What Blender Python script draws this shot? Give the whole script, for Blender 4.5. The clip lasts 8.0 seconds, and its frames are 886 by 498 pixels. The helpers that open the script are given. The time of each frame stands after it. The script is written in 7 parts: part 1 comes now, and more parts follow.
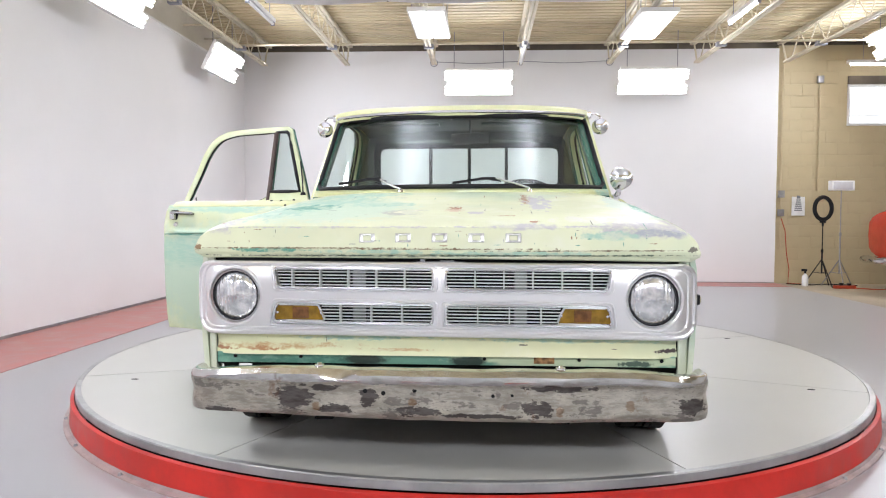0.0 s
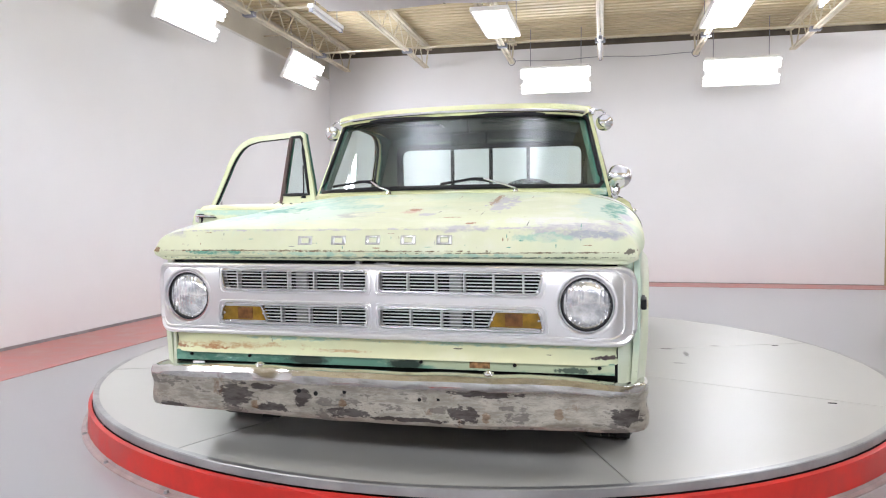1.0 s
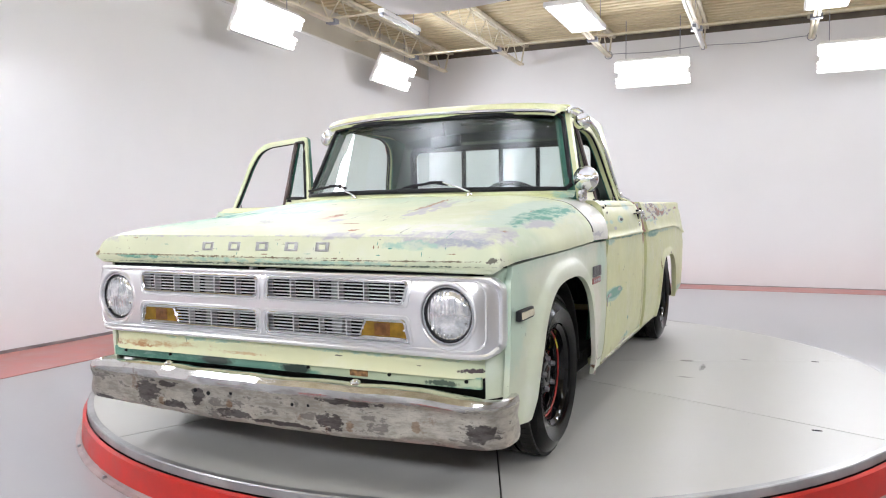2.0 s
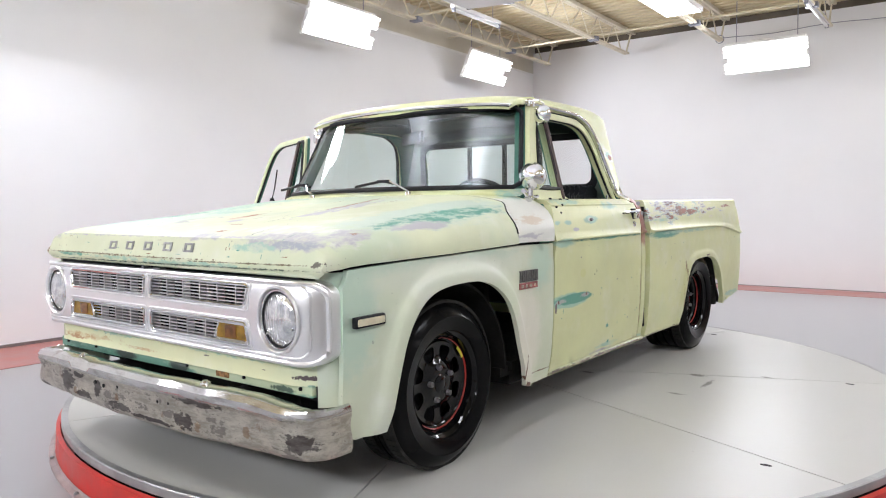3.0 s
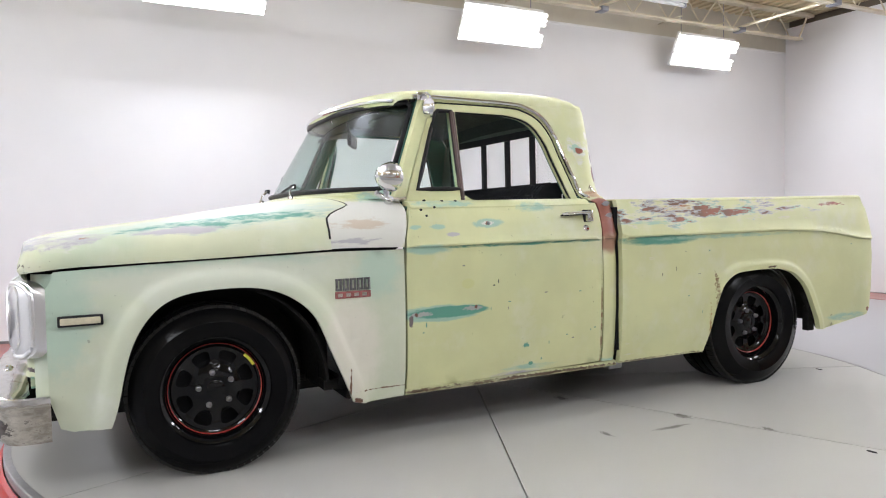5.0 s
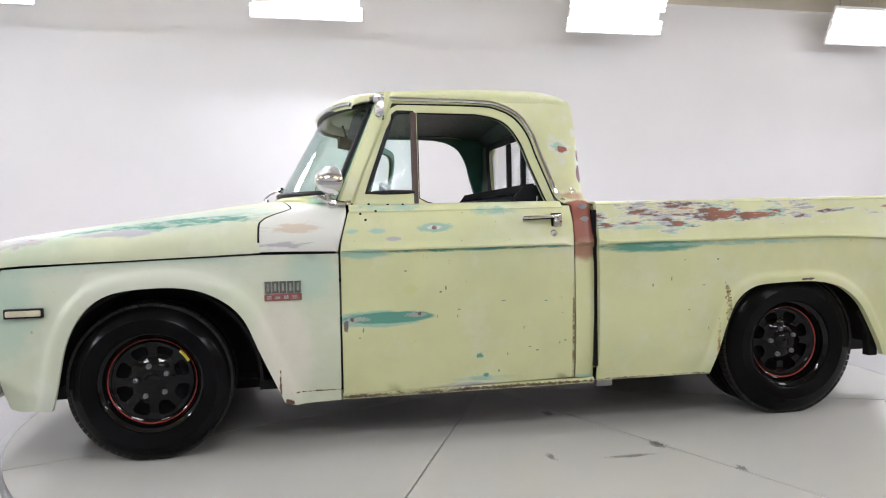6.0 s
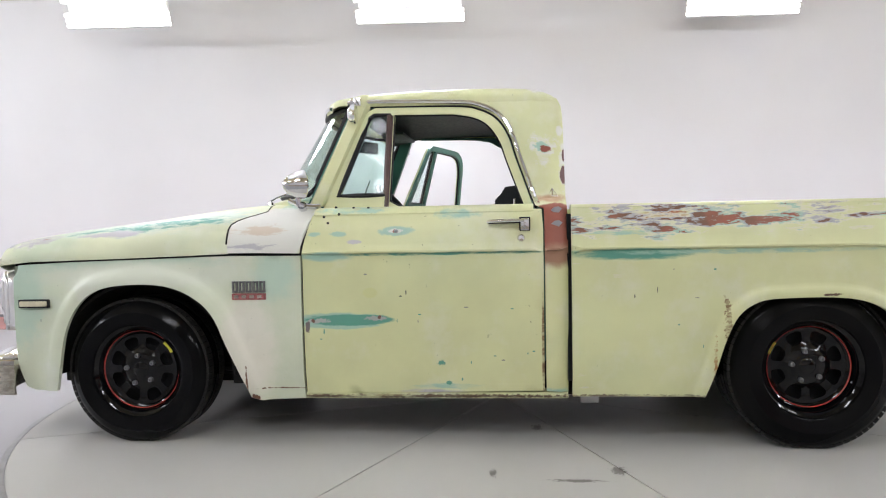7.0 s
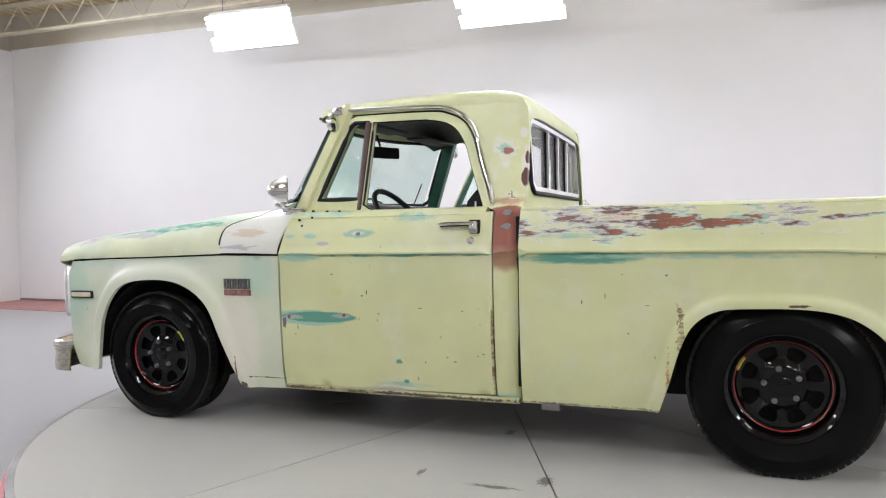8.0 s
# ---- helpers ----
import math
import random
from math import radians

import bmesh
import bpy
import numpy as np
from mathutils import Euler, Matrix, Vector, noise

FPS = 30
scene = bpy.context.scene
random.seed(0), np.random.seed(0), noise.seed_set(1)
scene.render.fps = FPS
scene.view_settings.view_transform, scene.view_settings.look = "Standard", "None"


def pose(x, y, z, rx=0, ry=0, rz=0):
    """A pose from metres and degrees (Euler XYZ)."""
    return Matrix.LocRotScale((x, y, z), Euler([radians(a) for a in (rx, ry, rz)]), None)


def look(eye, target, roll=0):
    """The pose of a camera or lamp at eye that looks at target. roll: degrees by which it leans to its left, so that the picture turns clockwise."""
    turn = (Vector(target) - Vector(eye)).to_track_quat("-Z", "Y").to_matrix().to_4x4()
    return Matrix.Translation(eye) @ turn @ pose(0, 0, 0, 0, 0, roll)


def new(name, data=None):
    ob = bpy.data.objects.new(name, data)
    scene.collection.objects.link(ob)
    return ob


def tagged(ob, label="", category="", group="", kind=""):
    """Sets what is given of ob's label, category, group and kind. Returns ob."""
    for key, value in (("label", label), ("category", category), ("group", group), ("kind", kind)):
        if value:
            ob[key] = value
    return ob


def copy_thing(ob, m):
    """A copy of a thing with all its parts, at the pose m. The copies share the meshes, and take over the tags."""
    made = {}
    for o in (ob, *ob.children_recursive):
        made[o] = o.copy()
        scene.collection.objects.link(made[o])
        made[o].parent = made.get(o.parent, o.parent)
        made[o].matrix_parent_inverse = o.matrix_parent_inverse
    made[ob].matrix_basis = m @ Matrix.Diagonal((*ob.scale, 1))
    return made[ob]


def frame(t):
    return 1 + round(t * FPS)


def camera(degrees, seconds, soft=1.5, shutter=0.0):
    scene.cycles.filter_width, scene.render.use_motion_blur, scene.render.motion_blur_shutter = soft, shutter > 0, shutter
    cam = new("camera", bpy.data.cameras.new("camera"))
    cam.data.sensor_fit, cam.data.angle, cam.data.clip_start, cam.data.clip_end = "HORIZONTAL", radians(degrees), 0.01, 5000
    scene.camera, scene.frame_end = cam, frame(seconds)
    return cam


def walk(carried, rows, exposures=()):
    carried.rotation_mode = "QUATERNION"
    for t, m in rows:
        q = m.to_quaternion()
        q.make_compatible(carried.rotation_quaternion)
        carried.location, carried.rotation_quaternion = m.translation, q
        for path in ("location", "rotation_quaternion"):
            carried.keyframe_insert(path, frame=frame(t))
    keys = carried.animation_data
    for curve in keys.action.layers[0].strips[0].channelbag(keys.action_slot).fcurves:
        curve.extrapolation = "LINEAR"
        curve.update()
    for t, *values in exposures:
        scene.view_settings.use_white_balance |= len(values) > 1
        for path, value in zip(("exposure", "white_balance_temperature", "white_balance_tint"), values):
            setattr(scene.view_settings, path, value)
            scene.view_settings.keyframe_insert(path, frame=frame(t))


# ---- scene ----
cam = camera(62.4, 8.0, 1.1)
PATH = [
    (0, (0.019, 0.093, 1.131), (-0.090, 2.088, 1.048), 0.25),
    (0.5, (0.306, 0.124, 1.124), (0.051, 2.107, 1.045), -0.18),
    (1, (0.675, 0.198, 1.138), (0.249, 2.151, 1.055), -0.26),
    (1.5, (1.125, 0.318, 1.155), (0.508, 2.218, 1.070), -0.30),
    (2, (1.578, 0.526, 1.169), (0.766, 2.352, 1.080), -0.29),
    (2.5, (2.022, 0.814, 1.181), (1.017, 2.540, 1.086), -0.23),
    (3, (2.423, 1.154, 1.188), (1.238, 2.762, 1.087), -0.15),
    (3.5, (2.768, 1.536, 1.187), (1.422, 3.011, 1.085), -0.05),
    (4, (3.094, 1.973, 1.212), (1.588, 3.284, 1.096), 0.25),
    (4.5, (3.391, 2.407, 1.184), (1.741, 3.533, 1.089), -0.36),
    (5, (3.627, 2.898, 1.177), (1.847, 3.806, 1.090), -0.63),
    (5.5, (3.800, 3.433, 1.186), (1.913, 4.091, 1.098), -0.62),
    (6, (3.902, 3.965, 1.198), (1.943, 4.356, 1.107), -0.53),
    (6.5, (3.932, 4.479, 1.211), (1.938, 4.596, 1.115), -0.44),
    (7, (3.904, 4.962, 1.221), (1.912, 4.817, 1.124), -0.38),
    (7.5, (3.854, 5.490, 1.235), (1.903, 5.061, 1.134), -0.57),
    (8, (3.748, 5.996, 1.226), (1.871, 5.311, 1.133), -0.64),
]
walk(cam, [(t, look(eye, target, roll)) for t, eye, target, roll in PATH])

# ---- numbers of the place ----
FLOOR = 0.045         # floor level
TOP = 0.23            # top of the turntable at its middle
LEFT, BACK, FRONT, RIGHT = -4.22, 12.95, -3.55, 10.0   # inner faces of the walls
EDGE = 5.03           # right end of the white back wall and of the grey floor
DECK = 4.17           # underside of the roof deck
CHORD = 3.75          # underside of the joists
HUB = (-0.076, 4.979)  # middle of the turntable
RADIUS = 2.362
# the turntable stands half a degree out of level
TILT = Matrix.Translation((0, 5.0, 0.04)) @ Matrix.Rotation(0.0096, 4, "X") @ Matrix.Translation((0, -5.0, -0.04))

# ---- world and lights ----
world = bpy.data.worlds.new("world")
scene.world = world
world.use_nodes = True
world.node_tree.nodes["Background"].inputs[0].default_value = (0.75, 0.85, 1.0, 1)
world.node_tree.nodes["Background"].inputs[1].default_value = 0.6
LAMP_WATTS = 48.0
FRONT_FILL_WATTS = 78.0
PANEL_WATTS = 12.0
OVERHEAD_WATTS = 92.0
LAMP_COLOR = (0.93, 0.965, 1.075)


# ---- materials ----
class Nodes:
    """A small writer of node trees."""

    def __init__(self, name, rough=0.5, metal=0.0, color=(0.5, 0.5, 0.5)):
        self.mat = bpy.data.materials.new(name)
        self.mat.use_nodes = True
        self.nt = self.mat.node_tree
        self.bsdf = self.nt.nodes["Principled BSDF"]
        self.bsdf.inputs["Roughness"].default_value = rough
        self.bsdf.inputs["Metallic"].default_value = metal
        self.bsdf.inputs["Base Color"].default_value = (*color, 1)
        self.coord = self.nt.nodes.new("ShaderNodeTexCoord").outputs["Object"]

    def put(self, socket, value):
        if isinstance(value, bpy.types.NodeSocket):
            self.nt.links.new(value, socket)
        elif isinstance(value, tuple) and len(value) == 3 and socket.type == "RGBA":
            socket.default_value = (*value, 1)
        else:
            socket.default_value = value

    def math(self, op, a, b=0.0, c=0.0):
        n = self.nt.nodes.new("ShaderNodeMath")
        n.operation = op
        for i, v in enumerate((a, b, c)):
            self.put(n.inputs[i], v)
        return n.outputs[0]

    def scaled(self, scale, shift=(0, 0, 0)):
        n = self.nt.nodes.new("ShaderNodeVectorMath")
        n.operation = "MULTIPLY_ADD"
        self.put(n.inputs[0], self.coord)
        n.inputs[1].default_value = scale
        n.inputs[2].default_value = shift
        return n.outputs[0]

    def noise(self, scale, detail=4.0, stretch=(1, 1, 1), rough=0.55, shift=(0, 0, 0)):
        n = self.nt.nodes.new("ShaderNodeTexNoise")
        self.put(n.inputs["Vector"], self.scaled(stretch, shift))
        n.inputs["Scale"].default_value = scale
        n.inputs["Detail"].default_value = detail
        n.inputs["Roughness"].default_value = rough
        return n.outputs["Fac"]

    def ramp(self, value, low, high, a=0.0, b=1.0):
        n = self.nt.nodes.new("ShaderNodeMapRange")
        n.interpolation_type = "SMOOTHSTEP"
        self.put(n.inputs[0], value)
        for i, v in enumerate((low, high, a, b)):
            n.inputs[i + 1].default_value = v
        return n.outputs[0]

    def mix(self, fac, a, b, blend="MIX"):
        n = self.nt.nodes.new("ShaderNodeMix")
        n.data_type, n.blend_type = "RGBA", blend
        self.put(n.inputs["Factor"], fac)
        self.put(n.inputs[6], a)
        self.put(n.inputs[7], b)
        return n.outputs[2]

    def bump(self, height, strength=0.2, distance=0.01):
        n = self.nt.nodes.new("ShaderNodeBump")
        n.inputs["Strength"].default_value = strength
        n.inputs["Distance"].default_value = distance
        self.put(n.inputs["Height"], height)
        self.put(self.bsdf.inputs["Normal"], n.outputs[0])

    def blob(self, noise, centre, radii, soft=0.25, amp=1.2):
        """A patch of its own shape round a place: 1 inside, 0 outside."""
        v = self.scaled(tuple(1 / r for r in radii), tuple(-c / r for c, r in zip(centre, radii)))
        n = self.nt.nodes.new("ShaderNodeVectorMath")
        n.operation = "LENGTH"
        self.put(n.inputs[0], v)
        d = self.math("MULTIPLY_ADD", self.math("SUBTRACT", noise, 0.5), amp, n.outputs["Value"])
        return self.ramp(d, 1 - soft, 1 + soft, 1.0, 0.0)

    def color(self, value):
        self.put(self.bsdf.inputs["Base Color"], value)

    def rough(self, value):
        self.put(self.bsdf.inputs["Roughness"], value)


def plain(name, color, rough=0.5, metal=0.0, vary=0.12, scale=6.0, grain=60.0, bump=0.05):
    """A surface with slow stains, fine grain and a little relief."""
    m = Nodes(name, rough, metal, color)
    slow, fine = m.noise(scale, 5), m.noise(grain, 3)
    dark = tuple(c * (1 - vary) for c in color)
    light = tuple(min(1, c * (1 + vary * 0.5)) for c in color)
    m.color(m.mix(m.ramp(slow, 0.3, 0.7), dark, light))
    swing = 0.012 if metal > 0.8 else 0.08
    low, high = max(0.02, rough - swing), min(1, rough + swing)
    if low < 0.275 < high:
        low, high = (max(low, 0.285), high) if rough > 0.275 else (low, min(high, 0.265))
    m.rough(m.ramp(fine, 0.2, 0.8, low, high))
    if bump:
        m.bump(fine, bump, 0.004)
    if metal == 0 and max(color) < 0.03:
        m.bsdf.inputs["Specular IOR Level"].default_value = 0.18
    return m.mat


def glow(name, color, strength):
    m = Nodes(name, 0.4, 0, (0.9, 0.9, 0.9))
    m.bsdf.inputs["Emission Color"].default_value = (*color, 1)
    m.bsdf.inputs["Emission Strength"].default_value = strength
    return m.mat


def pane_glass(name, tint, gloss=0.03):
    """Thin flat glass: tinted, clear, with a gloss that grows towards grazing."""
    m = Nodes(name, 0.0, 0.0, tint)
    clear, shine = m.nt.nodes.new("ShaderNodeBsdfTransparent"), m.nt.nodes.new("ShaderNodeBsdfGlossy")
    mixer, tilt = m.nt.nodes.new("ShaderNodeMixShader"), m.nt.nodes.new("ShaderNodeLayerWeight")
    clear.inputs[0].default_value = (*tint, 1)
    shine.inputs["Roughness"].default_value = 0.0
    tilt.inputs[0].default_value = 0.5
    m.put(mixer.inputs[0], m.math("MULTIPLY_ADD", m.math("POWER", tilt.outputs["Facing"], 5.0), 0.6, gloss))
    m.nt.links.new(clear.outputs[0], mixer.inputs[1])
    m.nt.links.new(shine.outputs[0], mixer.inputs[2])
    m.nt.links.new(mixer.outputs[0], m.nt.nodes["Material Output"].inputs[0])
    return m.mat


def cloth_sheet():
    """Thin white cloth that lets part of the light through."""
    m = Nodes("white_scrim_cloth", 0.9, 0, (0.80, 0.80, 0.82))
    let, mixer = m.nt.nodes.new("ShaderNodeBsdfTranslucent"), m.nt.nodes.new("ShaderNodeMixShader")
    let.inputs[0].default_value = (0.85, 0.85, 0.87, 1)
    mixer.inputs[0].default_value = 0.5
    m.nt.links.new(m.bsdf.outputs[0], mixer.inputs[1])
    m.nt.links.new(let.outputs[0], mixer.inputs[2])
    m.nt.links.new(mixer.outputs[0], m.nt.nodes["Material Output"].inputs[0])
    m.bsdf.inputs["Specular IOR Level"].default_value = 0.1
    return m.mat


PAINT = (0.62, 0.635, 0.355)
PALE = (0.60, 0.64, 0.49)
TEAL = (0.11, 0.31, 0.235)
MINT = (0.35, 0.52, 0.42)
PRIMER = (0.66, 0.66, 0.60)
LILAC = (0.45, 0.44, 0.455)
RUST = (0.22, 0.075, 0.03)
OXIDE = (0.27, 0.085, 0.055)


def worn_paint(name, base, stains=(), haze=0.35, haze_color=MINT, chips=0.5, rough=0.36, flaking=None):
    """Old sun-bleached paint: slow fading, undercoat haze, small chips, then stains and a few painted shadows of their
    own places (colour, centre, radii, soft, amp, noise kind).
    """
    m = Nodes(name, rough, 0, base)
    slow = m.noise(2.2, 5)
    mid = m.noise(22.0, 8, rough=0.66)
    fine = m.noise(60.0, 5, rough=0.65)
    long = m.noise(26.0, 8, (1.0, 0.34, 1.7), 0.66)
    kinds = {"mid": mid, "fine": fine, "long": long}
    mottle = m.ramp(m.noise(20.0, 8, (1.0, 0.5, 2.2), 0.72, (3, 3, 8)), 0.40, 0.56, 0.30, 1.0)
    col = m.mix(m.ramp(slow, 0.3, 0.72), tuple(c * 0.93 for c in base), tuple(min(1, c * 1.06) for c in base))
    col = m.mix(m.math("MULTIPLY", m.ramp(m.noise(4.5, 6, rough=0.62, shift=(7, 3, 1)), 0.50, 0.72), 0.45), col, tuple(min(1, 0.35 * c + 0.48) for c in base))
    if haze:
        col = m.mix(m.math("MULTIPLY", m.ramp(m.noise(1.7, 4, shift=(3, 1, 7)), 0.52, 0.75), haze), col, haze_color)
    col = m.mix(m.math("MULTIPLY", m.ramp(fine, 0.6, 0.8), 0.10), col, tuple(c * 0.7 for c in base))
    for color, centre, radii, soft, amp, kind in stains:
        mask = m.blob(kinds[kind], centre, radii, soft * 0.45, amp * 1.35)
        if sorted(radii)[1] > 0.05 and amp >= 1.2:
            mask = m.math("MULTIPLY", mask, mottle)
        col = m.mix(mask, col, color)
    if flaking:
        zone = m.blob(mid, *flaking, 0.7, 0.5)
        tone = m.ramp(m.noise(5.0, 4, shift=(2, 8, 3)), 0.42, 0.58)
        level = m.math("MULTIPLY_ADD", m.math("SUBTRACT", zone, 1.0), 0.24, m.noise(14.0, 9, (1.0, 0.42, 2.2), 0.66, (6, 0, 1)))
        col = m.mix(m.math("MULTIPLY", m.ramp(level, 0.420, 0.432), 0.8), col, (0.66, 0.64, 0.50))
        col = m.mix(m.ramp(level, 0.468, 0.478), col, m.mix(tone, MINT, (0.40, 0.40, 0.42)))
        col = m.mix(m.ramp(level, 0.522, 0.532), col, m.mix(tone, (0.30, 0.10, 0.06), (0.17, 0.085, 0.05)))
    if chips:
        speck = m.noise(55.0, 2, (1, 1, 0.7), shift=(9, 2, 4))
        zone = m.ramp(m.noise(3.0, 2, shift=(1, 5, 2)), 0.45, 0.65)
        col = m.mix(m.math("MULTIPLY", m.math("MULTIPLY", m.ramp(speck, 0.735, 0.755), zone), chips), col, (0.10, 0.13, 0.10))
    m.color(col)
    m.rough(m.ramp(mid, 0.25, 0.75, rough - 0.07, rough + 0.12))
    m.bsdf.inputs["Specular IOR Level"].default_value = 0.36
    m.bsdf.inputs["Coat Weight"].default_value = 0.05
    m.bsdf.inputs["Coat Roughness"].default_value = 0.25
    m.bump(m.math("ADD", m.math("MULTIPLY", slow, 3.0), m.math("MULTIPLY", mid, 0.15)), 0.10, 0.01)
    return m.mat


def marks(seed, count, along, up):
    """Small dark knocks and scratches strewn over a side panel."""
    rnd = random.Random(seed)
    out = []
    for k in range(count):
        tall = rnd.random() < 0.45
        a, b = rnd.uniform(0.0015, 0.0032), rnd.uniform(0.004, 0.011)
        out.append((rnd.choice((TEAL, (0.10, 0.12, 0.09), (0.25, 0.26, 0.22))), (0.96, rnd.uniform(*along), rnd.uniform(*up)), (0.1, a, b) if tall else (0.1, b, a), 0.4, 1.5, "fine"))
    return out


def knocks(seed, count, back, up):
    """Small chips and scratches strewn over the hood: on its top when up is wide, on its front face when narrow."""
    rnd = random.Random(seed)
    out, flat = [], up[1] - up[0] > 0.2
    for k in range(count):
        a, b = rnd.uniform(0.0008, 0.0017), rnd.uniform(0.004, 0.016)
        tone = rnd.choice(((0.10, 0.12, 0.09), (0.25, 0.15, 0.09), (0.26, 0.27, 0.24), TEAL))
        u = rnd.uniform(-0.82, 0.82)
        if flat:
            out.append((tone, (u, rnd.uniform(*back), 1.2), (a, b * 3, 0.3) if rnd.random() < 0.5 else (b, a * 2.5, 0.3), 0.3, 3.2, "fine"))
        else:
            out.append((tone, (u, 0.02, rnd.uniform(*up)), (a, 0.09, b * 0.5) if rnd.random() < 0.5 else (b, 0.09, a), 0.3, 3.2, "fine"))
    return out


M = {}
M["hood"] = worn_paint("hood_paint", (0.61, 0.635, 0.44), [
    ((0.52, 0.60, 0.50), (0.80, 0.70, 1.22), (0.12, 0.50, 0.12), 0.5, 1.1, "long"),
    (TEAL, (0.85, 0.66, 1.21), (0.055, 0.40, 0.05), 0.5, 1.9, "long"),
    ((0.50, 0.60, 0.47), (-0.50, 0.45, 1.22), (0.34, 0.40, 0.14), 0.6, 1.1, "mid"),
    (MINT, (-0.70, 0.42, 1.22), (0.14, 0.30, 0.10), 0.5, 1.9, "long"),
    (MINT, (-0.52, 0.80, 1.25), (0.20, 0.20, 0.10), 0.5, 2.0, "long"),
    (TEAL, (-0.60, 0.55, 1.23), (0.12, 0.10, 0.08), 0.4, 2.4, "long"),
    (MINT, (-0.30, 0.62, 1.23), (0.14, 0.07, 0.08), 0.5, 2.2, "long"),
    (MINT, (-0.45, 1.02, 1.27), (0.22, 0.12, 0.10), 0.5, 2.0, "mid"),
    ((0.40, 0.41, 0.36), (-0.17, 0.33, 1.21), (0.085, 0.10, 0.05), 0.3, 2.6, "mid"),
    ((0.66, 0.65, 0.50), (-0.16, 0.35, 1.21), (0.055, 0.06, 0.05), 0.3, 2.0, "mid"),
    (PRIMER, (0.70, 0.16, 1.15), (0.28, 0.10, 0.06), 0.4, 1.6, "long"),
    (LILAC, (0.72, 0.08, 1.128), (0.20, 0.09, 0.030), 0.5, 1.5, "mid"),
    ((0.36, 0.38, 0.42), (0.76, 0.07, 1.118), (0.10, 0.06, 0.014), 0.5, 1.8, "mid"),
    (MINT, (0.60, 0.06, 1.108), (0.10, 0.07, 0.016), 0.5, 1.7, "mid"),
    (LILAC, (0.30, 0.06, 1.140), (0.14, 0.06, 0.012), 0.6, 1.6, "long"),
    (LILAC, (0.86, 0.20, 1.15), (0.05, 0.10, 0.07), 0.5, 1.6, "mid"),
    ((0.33, 0.20, 0.13), (0.87, 0.20, 1.165), (0.022, 0.07, 0.02), 0.4, 1.8, "mid"),
    (LILAC, (0.89, 0.55, 1.17), (0.04, 0.14, 0.02), 0.5, 1.6, "long"),
    (TEAL, (-0.62, 0.02, 1.060), (0.14, 0.06, 0.008), 0.3, 2.4, "long"),
    (MINT, (0.25, 0.01, 1.046), (0.30, 0.06, 0.007), 0.3, 3.0, "long"),
    (MINT, (-0.20, 0.01, 1.055), (0.20, 0.06, 0.006), 0.3, 3.4, "long"),
    # dark chips along the lip crease, with its shadow line painted in
    ((0.16, 0.11, 0.06), (-0.5, 0.02, 1.067), (0.42, 0.1, 0.0026), 0.3, 3.4, "fine"),
    ((0.16, 0.11, 0.06), (0.0, 0.02, 1.0635), (0.30, 0.1, 0.0022), 0.3, 3.8, "fine"),
    ((0.16, 0.13, 0.08), (0.6, 0.02, 1.0565), (0.34, 0.1, 0.0022), 0.3, 3.4, "fine"),
    ((0.07, 0.10, 0.07), (0.0, 0.0, 1.039), (0.92, 0.1, 0.0035), 0.3, 2.2, "fine"),
    ((0.14, 0.13, 0.10), (0.89, 0.05, 1.058), (0.020, 0.05, 0.010), 0.3, 3.2, "fine"),
    ((0.22, 0.14, 0.07), (-0.90, 0.05, 1.068), (0.014, 0.05, 0.010), 0.3, 3.2, "fine"),
    (LILAC, (-0.10, 0.05, 1.142), (0.80, 0.06, 0.003), 0.3, 5.0, "long"),
    ((0.36, 0.18, 0.11), (0.34, 0.10, 1.155), (0.020, 0.02, 0.010), 0.2, 2.5, "fine"),
    ((0.45, 0.36, 0.26), (0.10, 0.07, 1.144), (0.030, 0.03, 0.004), 0.2, 3.0, "fine"),
    (LILAC, (-0.82, 0.14, 1.15), (0.07, 0.10, 0.05), 0.6, 1.5, "mid"),
    ((0.33, 0.20, 0.13), (-0.84, 0.13, 1.165), (0.014, 0.04, 0.012), 0.4, 1.8, "fine"),
    ((0.33, 0.15, 0.08), (0.03, 0.46, 1.22), (0.026, 0.06, 0.05), 0.3, 3.0, "fine"),
    ((0.55, 0.42, 0.30), (0.03, 0.40, 1.22), (0.034, 0.05, 0.05), 0.3, 3.0, "fine"),
    (LILAC, (0.12, 0.32, 1.21), (0.04, 0.04, 0.05), 0.4, 2.4, "mid"),
    ((0.33, 0.15, 0.08), (0.24, 0.24, 1.20), (0.045, 0.008, 0.05), 0.4, 3.0, "fine"),
    (LILAC, (0.38, 0.62, 1.25), (0.05, 0.26, 0.05), 0.2, 4.2, "long"),
    ((0.33, 0.20, 0.13), (0.33, 0.80, 1.26), (0.014, 0.16, 0.05), 0.2, 5.0, "fine"),
    (OXIDE, (0.905, 1.07, 1.235), (0.014, 0.028, 0.03), 0.4, 1.8, "fine")] + knocks(11, 34, (0.06, 0.95), (1.0, 1.35)) + knocks(12, 30, (-0.02, 0.06), (1.07, 1.135)), haze=0.45, rough=0.55, chips=0.8)
